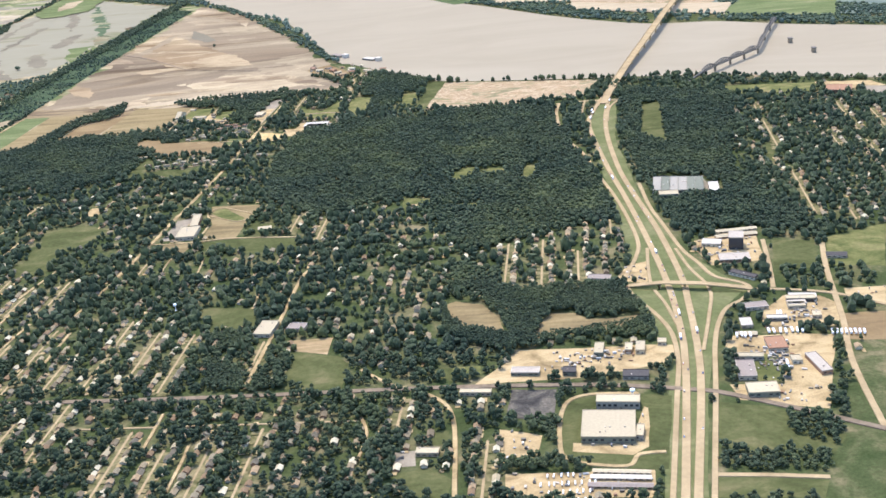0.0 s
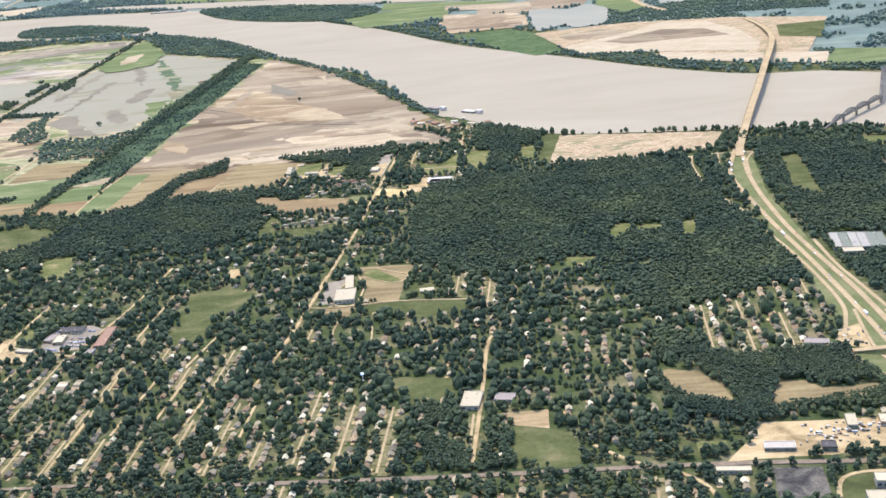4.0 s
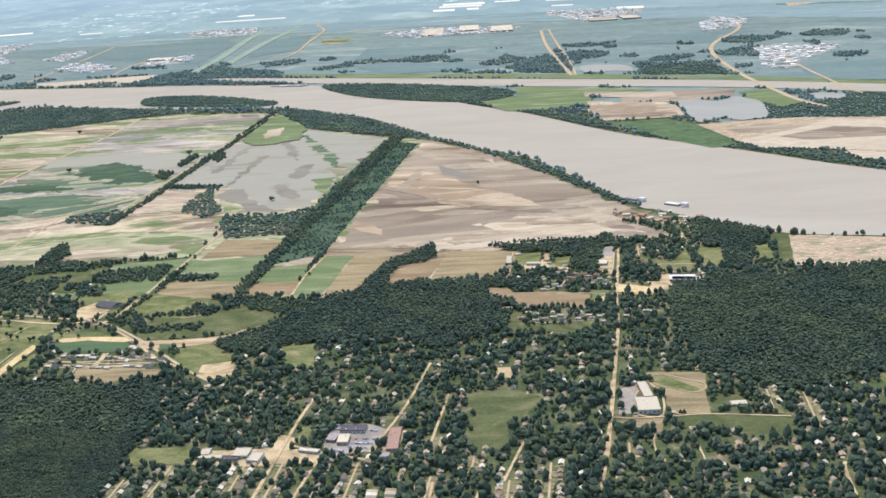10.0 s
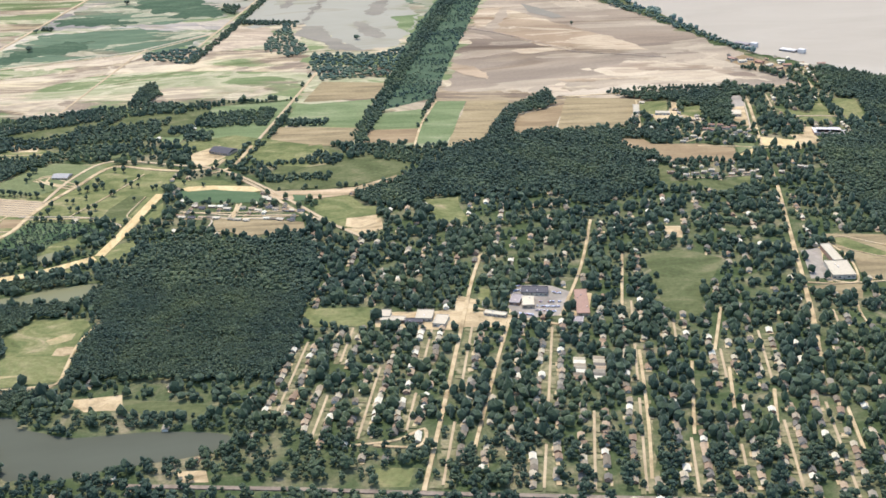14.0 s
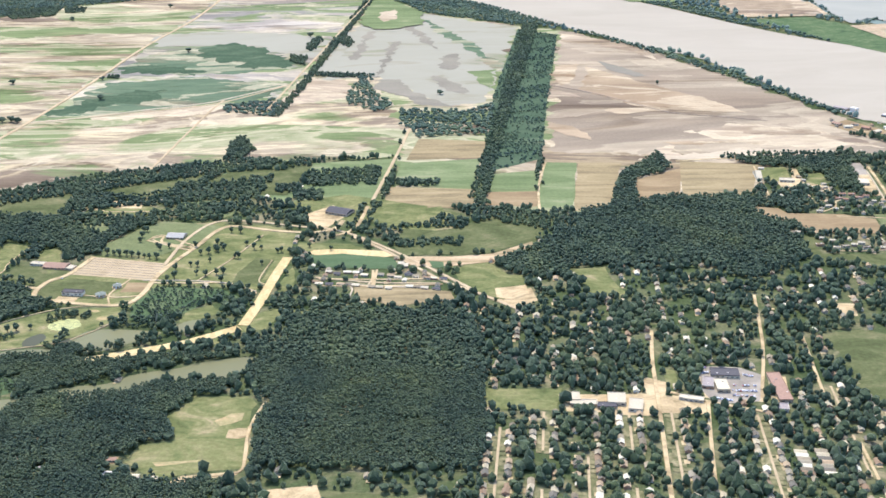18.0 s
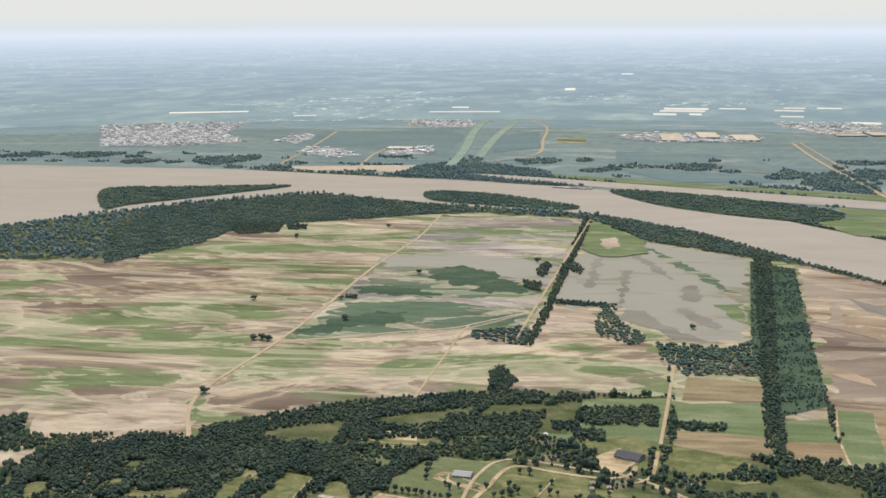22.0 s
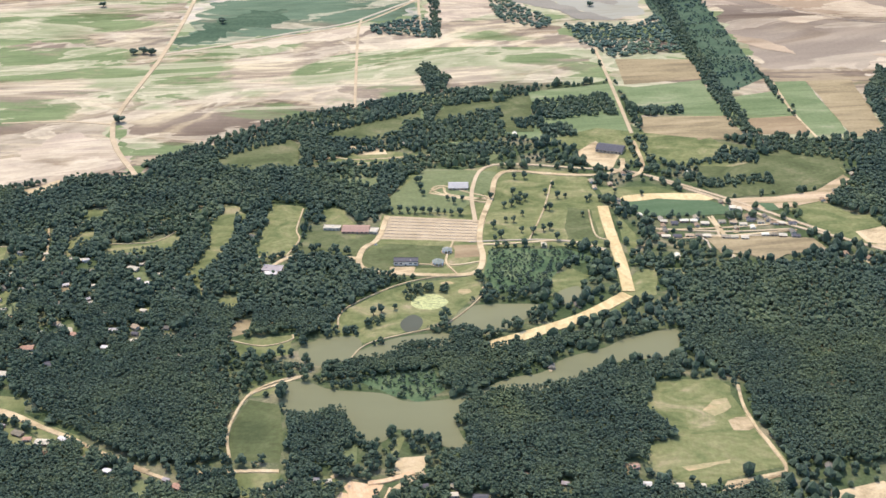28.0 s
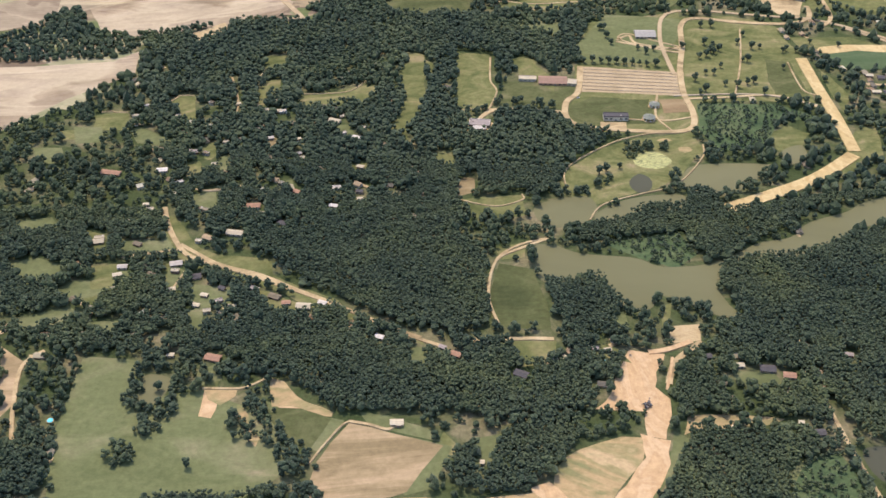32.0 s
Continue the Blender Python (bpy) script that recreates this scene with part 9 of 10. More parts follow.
# the land pattern fades upwards into the painted haze
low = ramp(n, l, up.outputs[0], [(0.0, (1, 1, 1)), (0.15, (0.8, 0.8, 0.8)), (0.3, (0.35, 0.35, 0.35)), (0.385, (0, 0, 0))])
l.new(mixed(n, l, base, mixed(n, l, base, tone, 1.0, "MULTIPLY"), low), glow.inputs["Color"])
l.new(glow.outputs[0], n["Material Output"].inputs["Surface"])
steps = 40
ring = [(math.sin(radians(-75 + 150 * i / steps)), math.cos(radians(-75 + 150 * i / steps))) for i in range(steps + 1)]
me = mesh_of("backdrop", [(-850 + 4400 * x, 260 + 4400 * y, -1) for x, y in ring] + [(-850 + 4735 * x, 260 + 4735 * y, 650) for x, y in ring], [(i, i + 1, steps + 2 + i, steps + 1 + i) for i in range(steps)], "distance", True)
tagged(new("backdrop", me), "glowing backdrop of painted haze, blue-green distance and pale sky", "backdrop", kind="structure")


# glowing flat strips that stand for pale roofs of works far out on the hazy plain: from and to in degrees round the
# plan's middle, height up the backdrop, depth
m, n, l, b = tree_of("hazy_roof_glow", 1.0, 0.0)
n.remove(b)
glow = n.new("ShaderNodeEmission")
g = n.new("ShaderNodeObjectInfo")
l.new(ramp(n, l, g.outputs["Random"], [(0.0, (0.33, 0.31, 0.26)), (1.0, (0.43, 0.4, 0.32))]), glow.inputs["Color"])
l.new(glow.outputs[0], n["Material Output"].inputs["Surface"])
horizon = bpy.data.objects["backdrop"]
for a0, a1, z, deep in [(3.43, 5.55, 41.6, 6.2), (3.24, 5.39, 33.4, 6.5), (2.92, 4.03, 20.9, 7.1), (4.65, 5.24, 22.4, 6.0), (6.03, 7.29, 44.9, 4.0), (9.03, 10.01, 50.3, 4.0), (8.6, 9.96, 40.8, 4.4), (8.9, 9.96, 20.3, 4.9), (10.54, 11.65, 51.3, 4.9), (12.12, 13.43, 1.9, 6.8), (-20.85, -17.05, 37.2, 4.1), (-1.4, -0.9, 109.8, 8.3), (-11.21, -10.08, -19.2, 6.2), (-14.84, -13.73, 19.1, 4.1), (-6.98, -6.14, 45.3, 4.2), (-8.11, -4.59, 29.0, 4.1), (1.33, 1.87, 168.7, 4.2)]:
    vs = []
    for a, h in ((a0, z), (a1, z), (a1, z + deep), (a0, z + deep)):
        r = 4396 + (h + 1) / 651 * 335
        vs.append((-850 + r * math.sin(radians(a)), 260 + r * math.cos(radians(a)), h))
    o = new("far_roof", mesh_of("far_roof", vs, [(0, 1, 2, 3)], "hazy_roof_glow"))
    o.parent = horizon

# ---- round park pavilions ----
for x, y, r in ((-916, 997, 4.2), (-908, 1014, 3.6)):
    ob = tagged(new("pavilion"), "round park pavilion with a grey-green conical roof", "pavilion", "park pavilions")
    ob.location = (x, y, 0.4)
    bm = bmesh.new()
    bmesh.ops.create_cone(bm, cap_ends=True, segments=20, radius1=r + 0.6, radius2=r + 0.6, depth=0.3)
    part("plinth", bm, "gravel", ob)
    for i in range(8):
        bm = bmesh.new()
        box(bm, 0.3, 0.3, 1.7, (r - 0.5) * math.cos(i * 0.785), (r - 0.5) * math.sin(i * 0.785), 0.15)
        part("post", bm, "paint_white", ob)
    bm = bmesh.new()
    bmesh.ops.create_cone(bm, cap_ends=True, segments=20, radius1=r, radius2=r * 0.25, depth=1.1, matrix=Matrix.Translation((0, 0, 2.4)))
    part("roof", bm, "metal_wall", ob)
    bm = bmesh.new()
    bmesh.ops.create_cone(bm, cap_ends=True, segments=12, radius1=r * 0.3, radius2=0.05, depth=0.7, matrix=Matrix.Translation((0, 0, 3.25)))
    part("cupola", bm, "metal_wall", ob)

# ---- bridges ----
def raised(name, points, heights, width, material, thick, parent, label=""):
    c = curve(points, False, 6)
    s0 = np.linspace(0, 1, len(points))
    z = np.interp(np.linspace(0, 1, len(c)), s0, heights)
    d = np.gradient(c, axis=0)
    d /= np.linalg.norm(d, axis=1)[:, None]
    s = np.stack([-d[:, 1], d[:, 0]], 1) * width / 2
    bm = bmesh.new()
    rows = []
    for q, w, h in zip(c, s, z):
        rows.append([bm.verts.new((*p, k)) for p, k in ((q + w, h), (q - w, h), (q - w, max(h - thick, -0.2)), (q + w, max(h - thick, -0.2)))])
    for a, b in zip(rows[:-1], rows[1:]):
        for i in range(4):
            bm.faces.new((a[i], a[(i + 1) % 4], b[(i + 1) % 4], b[i]))
    bm.faces.new(rows[0])
    bm.faces.new(rows[-1][::-1])
    return part(name, bm, material, parent, label), c, z, s


bridge = tagged(new("river_bridge"), "long pale concrete road bridge on piers over the river", "bridge")
pts = [(125, 1185), (131, 1213), (168, 1330), (206, 1446), (245, 1570), (283, 1691), (308, 1794), (317, 1902), (312, 1985)]
zs = [1.2, 2.5, 8, 11, 12, 11, 8, 4, 1.2]
_, c, z, s = raised("deck", pts, zs, 8.5, "concrete", 0.8, bridge)
for side in (-1, 1):
    raised("parapet", [tuple(q) for q in (c + side * s * 0.97)[::6]], list(z[::6] + 0.6), 0.3, "concrete", 0.6, bridge)
for i in range(7, len(c) - 6, 2):
    bm = bmesh.new()
    box(bm, 1.2, 5.0, z[i] - 0.8, c[i][0], c[i][1], 0)
    part("pier", bm, "concrete", bridge)

overpass = tagged(new("overpass"), "concrete overpass carrying a road across the highway", "bridge")
raised("deck", [(92, 722), (106, 718.5), (117, 716), (141, 710), (154, 707.5), (172, 704)], [1.1, 3.4, 4.6, 4.6, 3.4, 1.1], 5.0, "concrete", 0.7, overpass)
for x, y in ((113, 717), (129, 713.2), (145, 709)):
    bm = bmesh.new()
    box(bm, 1.0, 4.4, 3.9, x, y, 0)
    part("pier", bm, "concrete", overpass)
for a, b in (((93, 721.8), (112, 717.2)), ((146, 708.8), (171, 704.2))):
    bm = bmesh.new()
    up = 1 if a[0] < 120 else 0
    d = (Vector(b) - Vector(a)).normalized()
    sd = Vector((-d.y, d.x)) * 2.3
    lo, hi = (0.4, 3.6) if up else (3.6, 0.4)
    vs = [bm.verts.new((*(Vector(p) + k * m), hgt)) for p, t in ((a, lo), (b, hi)) for k, hgt, m in ((sd, t, 1), (-sd, t, 1), (-sd, 0, 2.2), (sd, 0, 2.2))]
    for f in ((0, 1, 5, 4), (1, 2, 6, 5), (3, 0, 4, 7), (0, 3, 2, 1), (4, 5, 6, 7)):
        bm.faces.new([vs[i] for i in f])
    part("embankment", bm, "lawn", overpass, "grassy embankment")

truss = tagged(new("truss_bridge"), "old dark steel truss bridge on stone piers in the river", "bridge")
spots = [(223, 1242), (242, 1261), (259, 1282), (281, 1307), (301, 1327), (322, 1349), (344, 1411), (362, 1461), (378, 1500)]


def strut(bm, a, b, t):
    a, b = Vector(a), Vector(b)
    m = Matrix.Translation((a + b) / 2) @ (b - a).to_track_quat("X", "Z").to_matrix().to_4x4()
    r = bmesh.ops.create_cube(bm, size=1)
    bmesh.ops.transform(bm, matrix=m @ Matrix.Diagonal(((b - a).length, t, t, 1)), verts=r["verts"])


for i, (a, b) in enumerate(zip(spots[:-1], spots[1:])):
    a, b = Vector((*a, 7.0)), Vector((*b, 7.0))
    d = (b - a).normalized()
    sd = Vector((-d.y, d.x, 0)) * 1.6
    bm = bmesh.new()
    k = 6
    if i == 0:
        strut(bm, a - Vector((0, 0, 5)), b, 1.6)
        part("approach", bm, "steel", truss)
        continue
    for side in (-1, 1):
        o = sd * side
        tops = [a.lerp(b, j / k) + Vector((0, 0, 4.5 * math.sin(math.pi * (0.1 + 0.8 * j / k)))) for j in range(k + 1)]
        lows = [a.lerp(b, j / k) for j in range(k + 1)]
        for j in range(k):
            strut(bm, lows[j] + o, lows[j + 1] + o, 0.7)
            strut(bm, tops[j] + o, tops[j + 1] + o, 0.7)
            strut(bm, lows[j] + o, tops[j + 1] + o, 0.45)
        for j in range(k + 1):
            strut(bm, lows[j] + o, tops[j] + o, 0.45)
    part("truss_span", bm, "steel", truss)
    bm = bmesh.new()
    strut(bm, a - Vector((0, 0, 0.5)), b - Vector((0, 0, 0.5)), 1.6)
    part("deck", bm, "steel", truss)
    bm = bmesh.new()
    box(bm, 2.2, 3.6, 6.6, a.x, a.y, 0, 0.3)
    part("pier", bm, "asphalt", truss, "stone pier")
for x, y in ((369, 1388), (382, 1332)):
    ob = tagged(new("river_pier"), "lone old stone pier standing in the river", "pier")
    ob.location = (x, y, 0.1)
    bm = bmesh.new()
    box(bm, 4.5, 6, 5.5, 0, 0, 0, 0.5)
    part("shaft", bm, "asphalt", ob)
    bm = bmesh.new()
    box(bm, 5.2, 6.6, 0.7, 0, 0, 5.5)
    part("cap", bm, "steel", ob)

# ---- boats ----
def barge(x, y, turn, n, label):
    ob = tagged(new("barge"), label, "barge")
    ob.matrix_world = pose(x, y, 0.2, 0, 0, turn)
    for i in range(n):
        bm = bmesh.new()
        box(bm, 20, 9, 2, i * 20.6, 0, 0, 0.4)
        part("hull", bm, "steel", ob)
        bm = bmesh.new()
        box(bm, 18, 7.4, 0.6, i * 20.6, 0, 2.002)
        part("hatch_cover", bm, "flat_roof", ob)
    bm = bmesh.new()
    box(bm, 8, 6, 5, n * 20.6 - 4, 0, 0, 0.4)
    part("towboat", bm, "flat_roof", ob)


barge(-895, 2815, -14, 4, "string of pale covered barges with a towboat")
barge(-196, 1527, -45, 1, "grey barge moored at the village landing")
barge(-150, 1490, -40, 1, "grey barge moored at the village landing")


# ---- vehicles ----
def car_proto(kind_):
    ob = tagged(new("truck" if kind_ else "car"), "white box truck with a painted cab" if kind_ else "small parked or driving car", "truck" if kind_ else "car", "road vehicles")
    bm = bmesh.new()
    if kind_:
        box(bm, 5.2, 1.15, 1.25, -0.6, 0, 0.5, 0.04)
        part("trailer", bm, "paint_white", ob, "white box trailer")
        bm = bmesh.new()
        box(bm, 1.1, 1.1, 1.1, 2.7, 0, 0.25, 0.1)
        part("cab", bm, "car_paint", ob)
        bm = bmesh.new()
        box(bm, 0.06, 0.9, 0.35, 3.26, 0, 0.85)
        part("windscreen", bm, "glass_dark", ob)
        wheels = (-2.6, -2.0, 1.6, 2.8)
        rad = 0.24
    else:
        box(bm, 1.95, 0.8, 0.34, 0, 0, 0.12, 0.08)
        part("body", bm, "car_paint", ob)
        bm = bmesh.new()
        box(bm, 1.05, 0.7, 0.26, -0.08, 0, 0.46, 0.09)
        part("cabin", bm, "glass_dark", ob, "dark glazed cabin")
        bm = bmesh.new()
        box(bm, 0.75, 0.6, 0.05, -0.1, 0, 0.715)
        part("roof", bm, "car_paint", ob)
        wheels = (-0.62, 0.62)
        rad = 0.15
    for wx in wheels:
        for wy in (-1, 1):
            bm = bmesh.new()
            bmesh.ops.create_cone(bm, cap_ends=True, segments=10, radius1=rad, radius2=rad, depth=0.14, matrix=Matrix.Translation((wx, wy * (0.5 if kind_ else 0.36), rad)) @ pose(0, 0, 0, 90))
            part("wheel", bm, "dark_roof", ob)
    return ob


car, truck = car_proto(0), car_proto(1)
rv = random.Random(5)
lanes = []
for name_, pts in (("left", LINES_HIGHWAY[0]), ("right", LINES_HIGHWAY[1])):
    for i in range(6, len(pts) - 4):
        lanes.append((pts[i], pts[i + 1], 1 if name_ == "right" else -1))
for n_ in range(46):
    a, b, way = rv.choice(lanes)
    t = rv.random()
    q = a * (1 - t) + b * t
    d = (b - a) / np.linalg.norm(b - a)
    off = rv.choice((-1.2, 1.2))
    q = q + np.array((-d[1], d[0])) * off
    m = pose(q[0], q[1], 0.77, 0, 0, math.degrees(math.atan2(d[1], d[0])) + (0 if way > 0 else 180))
    if n_ == 0:
        car.matrix_world = m
    elif n_ == 1:
        truck.matrix_world = m
    else:
        copy_thing(truck if n_ % 5 == 0 else car, m)


def park(x0, y0, ux, uy, n, gap, turn):
    for i in range(n):
        if rv.random() < 0.85:
            copy_thing(car, pose(x0 + ux * i * gap, y0 + uy * i * gap, 0.5, 0, 0, turn + rv.uniform(-3, 3)))


park(-463, 851, 0.998, -0.067, 13, 1.16, 82)
park(-465, 844, 0.998, -0.062, 13, 1.23, 82)
park(-466, 838, 0.990, -0.141, 13, 1.09, 82)
park(-477, 834, 0.958, -0.287, 10, 1.04, 82)
park(-480, 875, 0.986, 0.164, 5, 1.22, 82)
park(-480, 868, 0.981, 0.196, 5, 1.02, 82)
park(-454, 865, 0.949, -0.316, 8, 1.19, 82)
park(-435, 859, 0.095, -0.995, 9, 2.34, 0)
for row in range(4):
    for i in range(9):
        if rv.random() < 0.7:
            copy_thing(truck, pose(20 + i * 3.4 + rv.uniform(-0.5, 0.5), 476 + row * 7.5, 0.5, 0, 0, 84 + rv.uniform(-4, 4))).scale = (0.55, 0.6, 0.55)
for x, y in [(148, 638), (151, 638), (153, 637), (156, 637), (168, 641), (171, 640), (175, 640), (178, 639), (182, 640), (185, 639), (188, 639), (169, 599), (168, 595), (168, 591), (179, 664), (181, 664)]:
    copy_thing(truck, pose(x, y, 0.5, 0, 0, 84 + rv.uniform(-4, 4)))
for i in range(8):
    copy_thing(truck, pose(205 + i * 2.6, 634 - i * 0.4, 0.5, 0, 0, 80 + rv.uniform(-4, 4)))
for x, y in ((-1000, 1015), (-985, 1005), (-978, 1000), (-966, 992), (-950, 985), (-957, 1030)):
    copy_thing(car, pose(x, y, 0.6, 0, 0, rv.uniform(0, 180)))

# ---- school running track and parking rows ----
mid, ax = Vector((-226, 932)), Vector((36, -26)).normalized()
sd = Vector((-ax.y, ax.x))
loop = []
for i in range(40):
    a = 2 * math.pi * i / 40
    loop.append(mid + ax * (13 * (1 if math.cos(a) > 0 else -1) + 10.5 * math.cos(a)) + sd * 10.5 * math.sin(a))
ribbon("running_track", [tuple(q) for q in loop] + [tuple(loop[0])], 1.0, "gravel", 0.52, "pale oval running track on a school field", "track", 2)
for i in range(7):
    t = (i + 0.5) / 7
    a, b = Vector((-947, 1076)).lerp(Vector((-954, 1041)), t), Vector((-876, 1060)).lerp(Vector((-883, 1027)), t)
    ribbon("parking_row", [tuple(a.lerp(b, 0.03)), tuple(a.lerp(b, 0.97))], 0.45, "asphalt", 0.5, "thin grey line between parking rows", "parking row", 2, thick=0.1)
for x, y, r in ((-1259, 828, 1.4), (-1265, 749, 1.4), (-1265, 727, 1.4), (-999, 762, 1.4)):
    ob = tagged(new("swimming_pool"), "small turquoise garden swimming pool", "pool", "garden pools")
    ob.location = (x, y, 0.5)
    bm = bmesh.new()
    bmesh.ops.create_cone(bm, cap_ends=True, segments=16, radius1=r * 1.25, radius2=r * 1.25, depth=0.2)
    part("rim", bm, "gravel", ob)
    bm = bmesh.new()
    bmesh.ops.create_cone(bm, cap_ends=True, segments=16, radius1=r, radius2=r, depth=0.1, matrix=Matrix.Translation((0, 0, 0.16)))
    part("water", bm, "pool", ob, "turquoise water")


# ---- single trees ----
def tree_proto(seed):
    r = random.Random(seed)
    ob = tagged(new("tree"), "single dark green broadleaf tree on open grass", "tree", "single trees")
    bm = bmesh.new()
    bmesh.ops.create_cone(bm, segments=7, radius1=0.32, radius2=0.16, depth=2.6, matrix=Matrix.Translation((0, 0, 1.3)))
    part("trunk", bm, "bark", ob)
    for i in range(4):
        a = i * 1.57 + r.random()
        bm = bmesh.new()
        strut(bm, (0, 0, 1.7), (1.1 * math.cos(a), 1.1 * math.sin(a), 3.0), 0.14)
        part("limb", bm, "bark", ob)
    bm = bmesh.new()
    for i in range(16):
        a, h = r.uniform(0, 6.3), r.uniform(-1, 1)
        d = r.uniform(0.5, 1.55) * math.sqrt(1 - 0.75 * h * h)
        g = bmesh.ops.create_icosphere(bm, subdivisions=2, radius=r.uniform(0.6, 1.0))
        for v in g["verts"]:
            v.co *= 1 + r.gauss(0, 0.13)
            v.co.z *= 0.85
        bmesh.ops.translate(bm, vec=(d * math.cos(a), d * math.sin(a), 3.2 + 1.25 * h), verts=g["verts"])
    part("crown", bm, "leaf", ob)
    return ob


kinds = [tree_proto(i) for i in range(4)]
used = set()
for spots_ in TREE_SPOTS:
    far_row = spots_ is TREE_SPOTS[1]
    for x, y in spots_:
        j = rv.randrange(4)
        k = rv.uniform(0.85, 1.3) * (1.9 if far_row else 1.0)
        m = pose(x, y, 0.2, 0, 0, rv.uniform(0, 360))
        o = kinds[j] if j not in used else None
        if o is None:
            o = copy_thing(kinds[j], m)
        else:
            used.add(j)
            o.matrix_world = m
        o.scale = (k * 1.25, k * 1.1, k * 0.62) if far_row else (k, k, k)

# ---- far works: halls, tanks and yards beyond the river ----
p = spread(-2600, 2600, 900, 4600, 17.0)
keep = np.zeros(len(p), bool)
for pts, code, name in OPEN:
    if name == "plant_yard":
        a = np.array(pts)
        b = np.roll(a, -1, 0)
        inside = np.zeros(len(p), bool)
        for (ax_, ay_), (bx_, by_) in zip(a, b):
            if ay_ != by_:
                inside ^= ((ay_ > p[:, 1]) != (by_ > p[:, 1])) & (p[:, 0] < (bx_ - ax_) * (p[:, 1] - ay_) / (by_ - ay_) + ax_)
        keep |= inside
p = p[keep & (rng.random(len(p)) < 0.55)]
bm = bmesh.new()
tv, tf = [], []
for x, y in p:
    w, d, h = rng.uniform(5, 16), rng.uniform(5, 14), rng.uniform(2, 7)
    k0 = len(tv)
    m = pose(x, y, 0, 0, 0, -10 + rng.normal(0, 4))
    tv += [m @ Vector((a * w / 2, b * d / 2, c_)) for c_ in (0, h) for a, b in ((-1, -1), (1, -1), (1, 1), (-1, 1))]
    tf += [tuple(k0 + i for i in f) for f in ((0, 1, 5, 4), (1, 2, 6, 5), (2, 3, 7, 6), (3, 0, 4, 7), (4, 5, 6, 7))]
bm.free()
tagged(new("plant_halls", mesh_of("plant_halls", tv, tf, "far_roof")), "crowded pale halls and tanks of distant works", "buildings", kind="stuff")

# ---- driveways and bare yards by the houses ----
tv, tf = [], []
for x, y, a in HOUSES:
    m = pose(x, y, 0.44 + rng.uniform(0, 0.03), 0, 0, math.degrees(a) + 90)
    w, l_, sx = rng.uniform(1.2, 3.6), rng.uniform(3, 5), rng.uniform(-2.2, 2.2)
    k0 = len(tv)
    tv += [m @ Vector(q) for q in ((sx - w / 2, 1.5, 0), (sx + w / 2, 1.5, 0), (sx + w / 2, 1.5 + l_, 0), (sx - w / 2, 1.5 + l_, 0))]
    tf.append((k0, k0 + 1, k0 + 2, k0 + 3))
tagged(new("driveways", mesh_of("driveways", tv, tf, "gravel")), "pale concrete driveways beside the houses", "driveways", kind="stuff")

# ---- stacks, crates and parked machines on the gravel yards by the highway ----
tv, tf = [], []
yards = [pts for pts, code, name in OPEN if name == "paved_lot" and np.mean(pts, 0)[0] > -60 and np.mean(pts, 0)[1] < 800]
for pts in yards:
    a = np.array(pts, float)
    for _ in range(int(np.ptp(a[:, 0]) * np.ptp(a[:, 1]) / 70)):
        w_ = rng.dirichlet(np.ones(len(a)) * 0.7)
        x, y = w_ @ a
        w, d, h = rng.uniform(0.6, 3.2), rng.uniform(0.6, 1.6), rng.uniform(0.3, 1.3)
        m = pose(x, y, 0.3, 0, 0, rng.choice((-8, 82)) + rng.normal(0, 8))
        k0 = len(tv)
        tv += [m @ Vector((p_ * w / 2, q_ * d / 2, c_)) for c_ in (0, h) for p_, q_ in ((-1, -1), (1, -1), (1, 1), (-1, 1))]
        tf += [tuple(k0 + i for i in f) for f in ((0, 1, 5, 4), (1, 2, 6, 5), (2, 3, 7, 6), (3, 0, 4, 7), (4, 5, 6, 7))]
tagged(new("yard_stacks", mesh_of("yard_stacks", tv, tf, "crates")), "stacks, crates and machines on gravel yards", "yard clutter", kind="stuff")


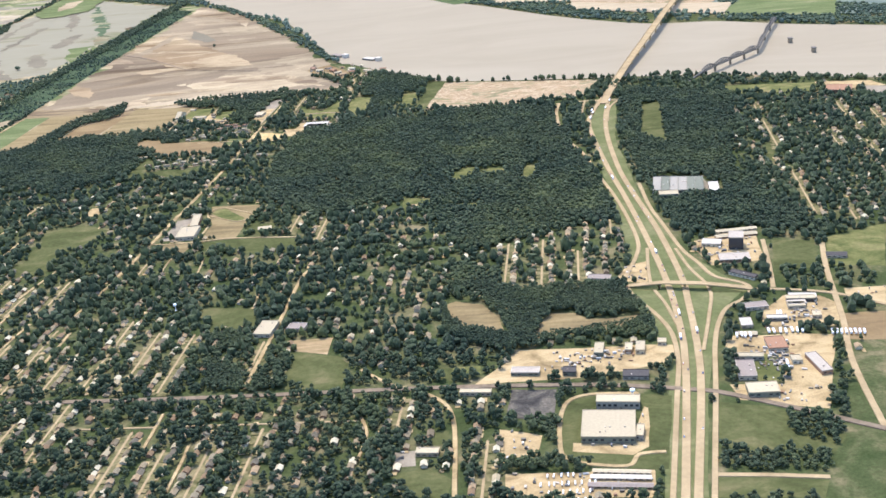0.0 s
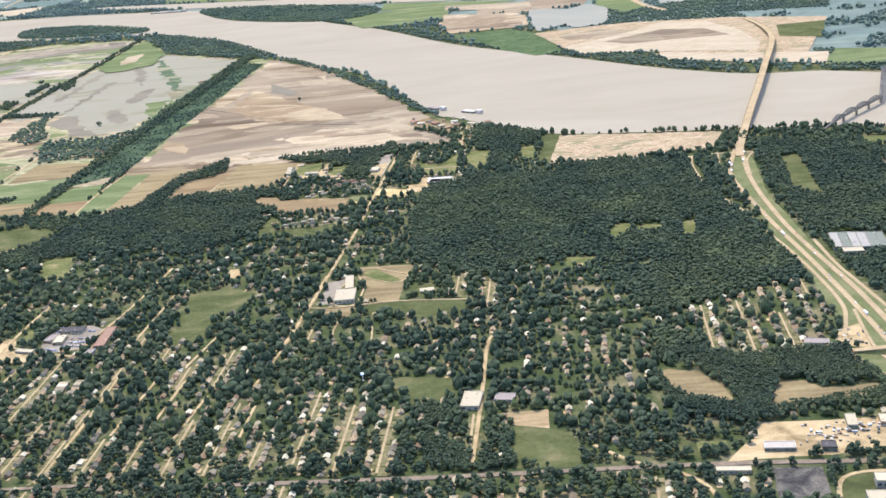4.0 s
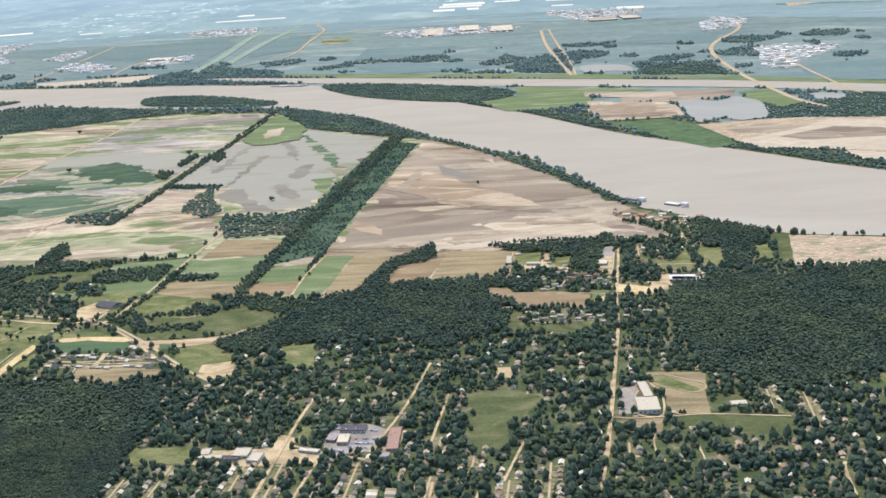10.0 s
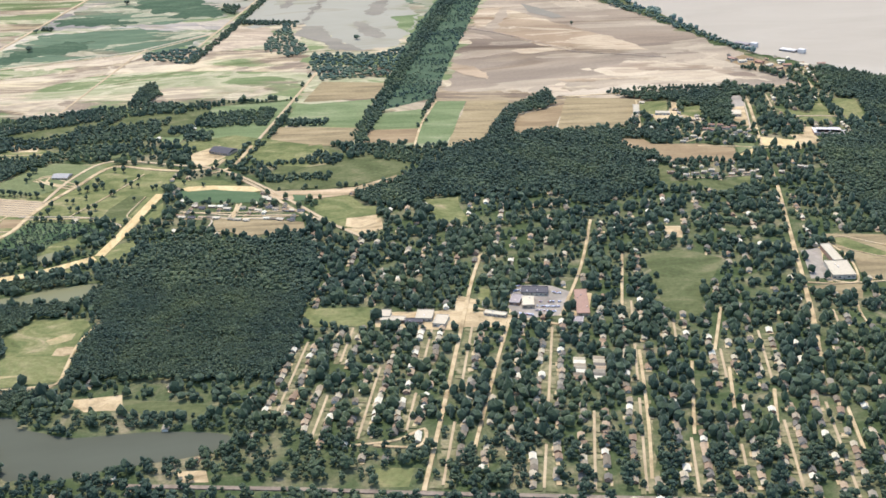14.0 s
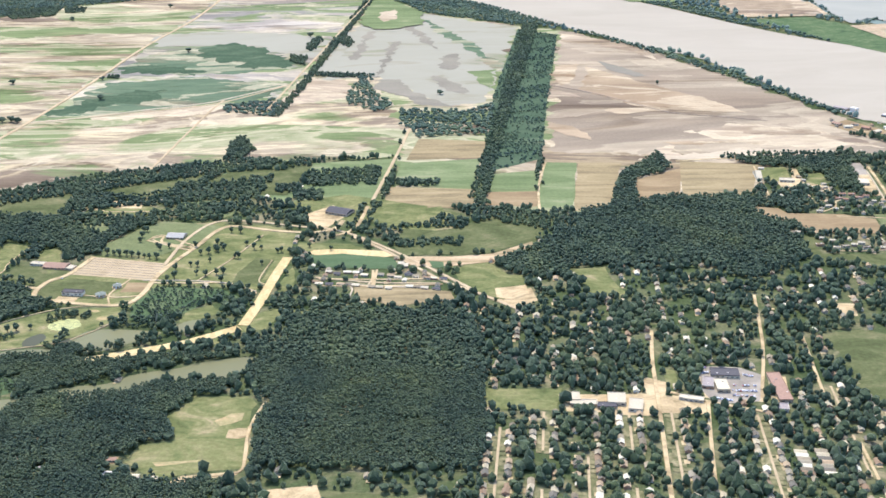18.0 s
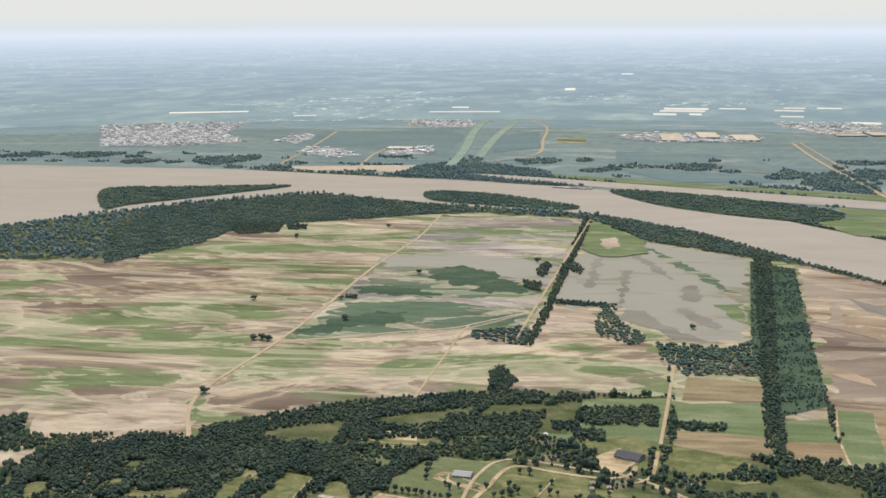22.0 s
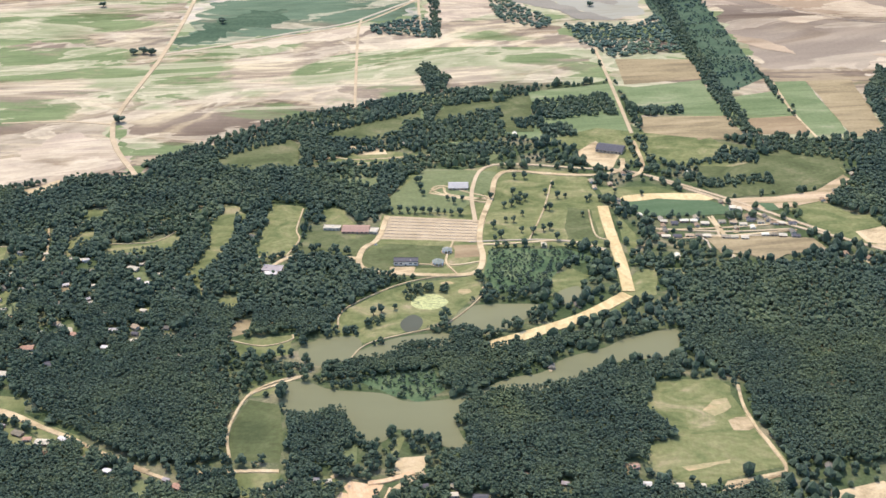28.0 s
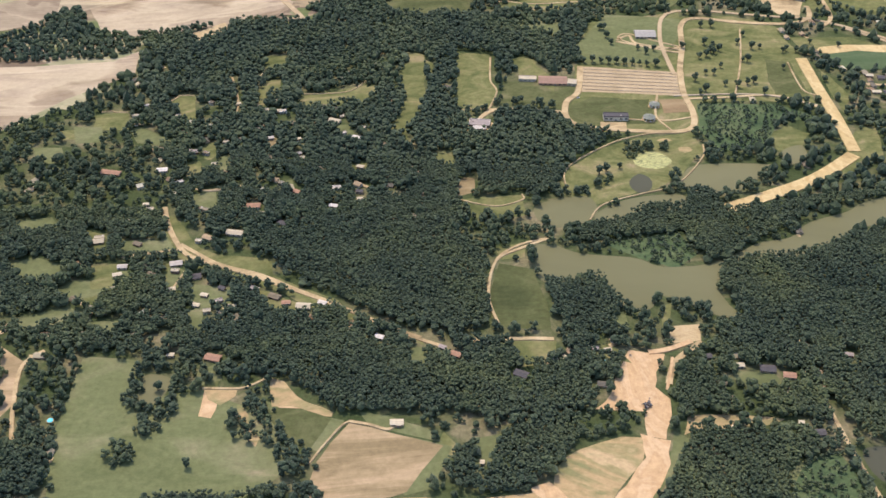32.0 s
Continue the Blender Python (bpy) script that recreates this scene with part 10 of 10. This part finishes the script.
# ---- water towers, a fountain and digging machines ----
def water_tower(x, y, h, r):
    ob = tagged(new("water_tower"), "white round water tower on a slim column", "water tower", "water towers")
    ob.location = (x, y, 0.2)
    bm = bmesh.new()
    bmesh.ops.create_cone(bm, cap_ends=True, segments=12, radius1=r * 0.6, radius2=r * 0.22, depth=h * 0.2, matrix=Matrix.Translation((0, 0, h * 0.1)))
    part("foot", bm, "paint_white", ob)
    bm = bmesh.new()
    bmesh.ops.create_cone(bm, cap_ends=True, segments=12, radius1=r * 0.22, radius2=r * 0.3, depth=h * 0.7, matrix=Matrix.Translation((0, 0, h * 0.5)))
    part("column", bm, "paint_white", ob)
    bm = bmesh.new()
    bmesh.ops.create_uvsphere(bm, u_segments=20, v_segments=12, radius=r, matrix=Matrix.Translation((0, 0, h)) @ Matrix.Diagonal((1, 1, 0.8, 1)))
    part("tank", bm, "paint_white", ob)


water_tower(-227, 738, 4.6, 1.3)
water_tower(76, 573, 4.5, 1.5)


def excavator(x, y, turn):
    ob = tagged(new("excavator"), "dark digging machine on graded earth", "excavator", "digging machines")
    ob.matrix_world = pose(x, y, 0.5, 0, 0, turn)
    for side in (-1, 1):
        bm = bmesh.new()
        box(bm, 2.0, 0.35, 0.4, 0, side * 0.55, 0, 0.12)
        part("track", bm, "dark_roof", ob)
    bm = bmesh.new()
    box(bm, 1.5, 1.2, 0.55, -0.2, 0, 0.42, 0.1)
    part("body", bm, "steel", ob)
    bm = bmesh.new()
    box(bm, 0.6, 0.5, 0.7, 0.3, 0.32, 0.6, 0.08)
    part("cab", bm, "glass_dark", ob)
    bm = bmesh.new()
    strut(bm, (0.4, -0.1, 0.8), (1.7, -0.1, 1.9), 0.2)
    strut(bm, (1.7, -0.1, 1.9), (2.5, -0.1, 0.7), 0.16)
    boom = part("boom", bm, "steel", ob)
    bm = bmesh.new()
    box(bm, 0.5, 0.6, 0.4, 2.5, -0.1, 0.35, 0.08)
    part("bucket", bm, "dark_roof", boom)


for x, y, turn in [(-987, 730, 20), (-985, 731, 75), (-987, 728, 130), (-985, 729, 200)]:
    excavator(x, y, turn)

ob = tagged(new("lake_fountain"), "small white spraying fountain on the dark lake", "fountain")
ob.location = (-861, 682, 0.3)
bm = bmesh.new()
bmesh.ops.create_cone(bm, cap_ends=True, segments=12, radius1=1.0, radius2=0.8, depth=0.3)
part("float", bm, "paint_white", ob)
bm = bmesh.new()
for i in range(9):
    strut(bm, (0, 0, 0.2), (0.5 * math.cos(i * 0.7), 0.5 * math.sin(i * 0.7), 1.6 + 0.2 * (i % 3)), 0.14)
part("spray", bm, "paint_white", ob)
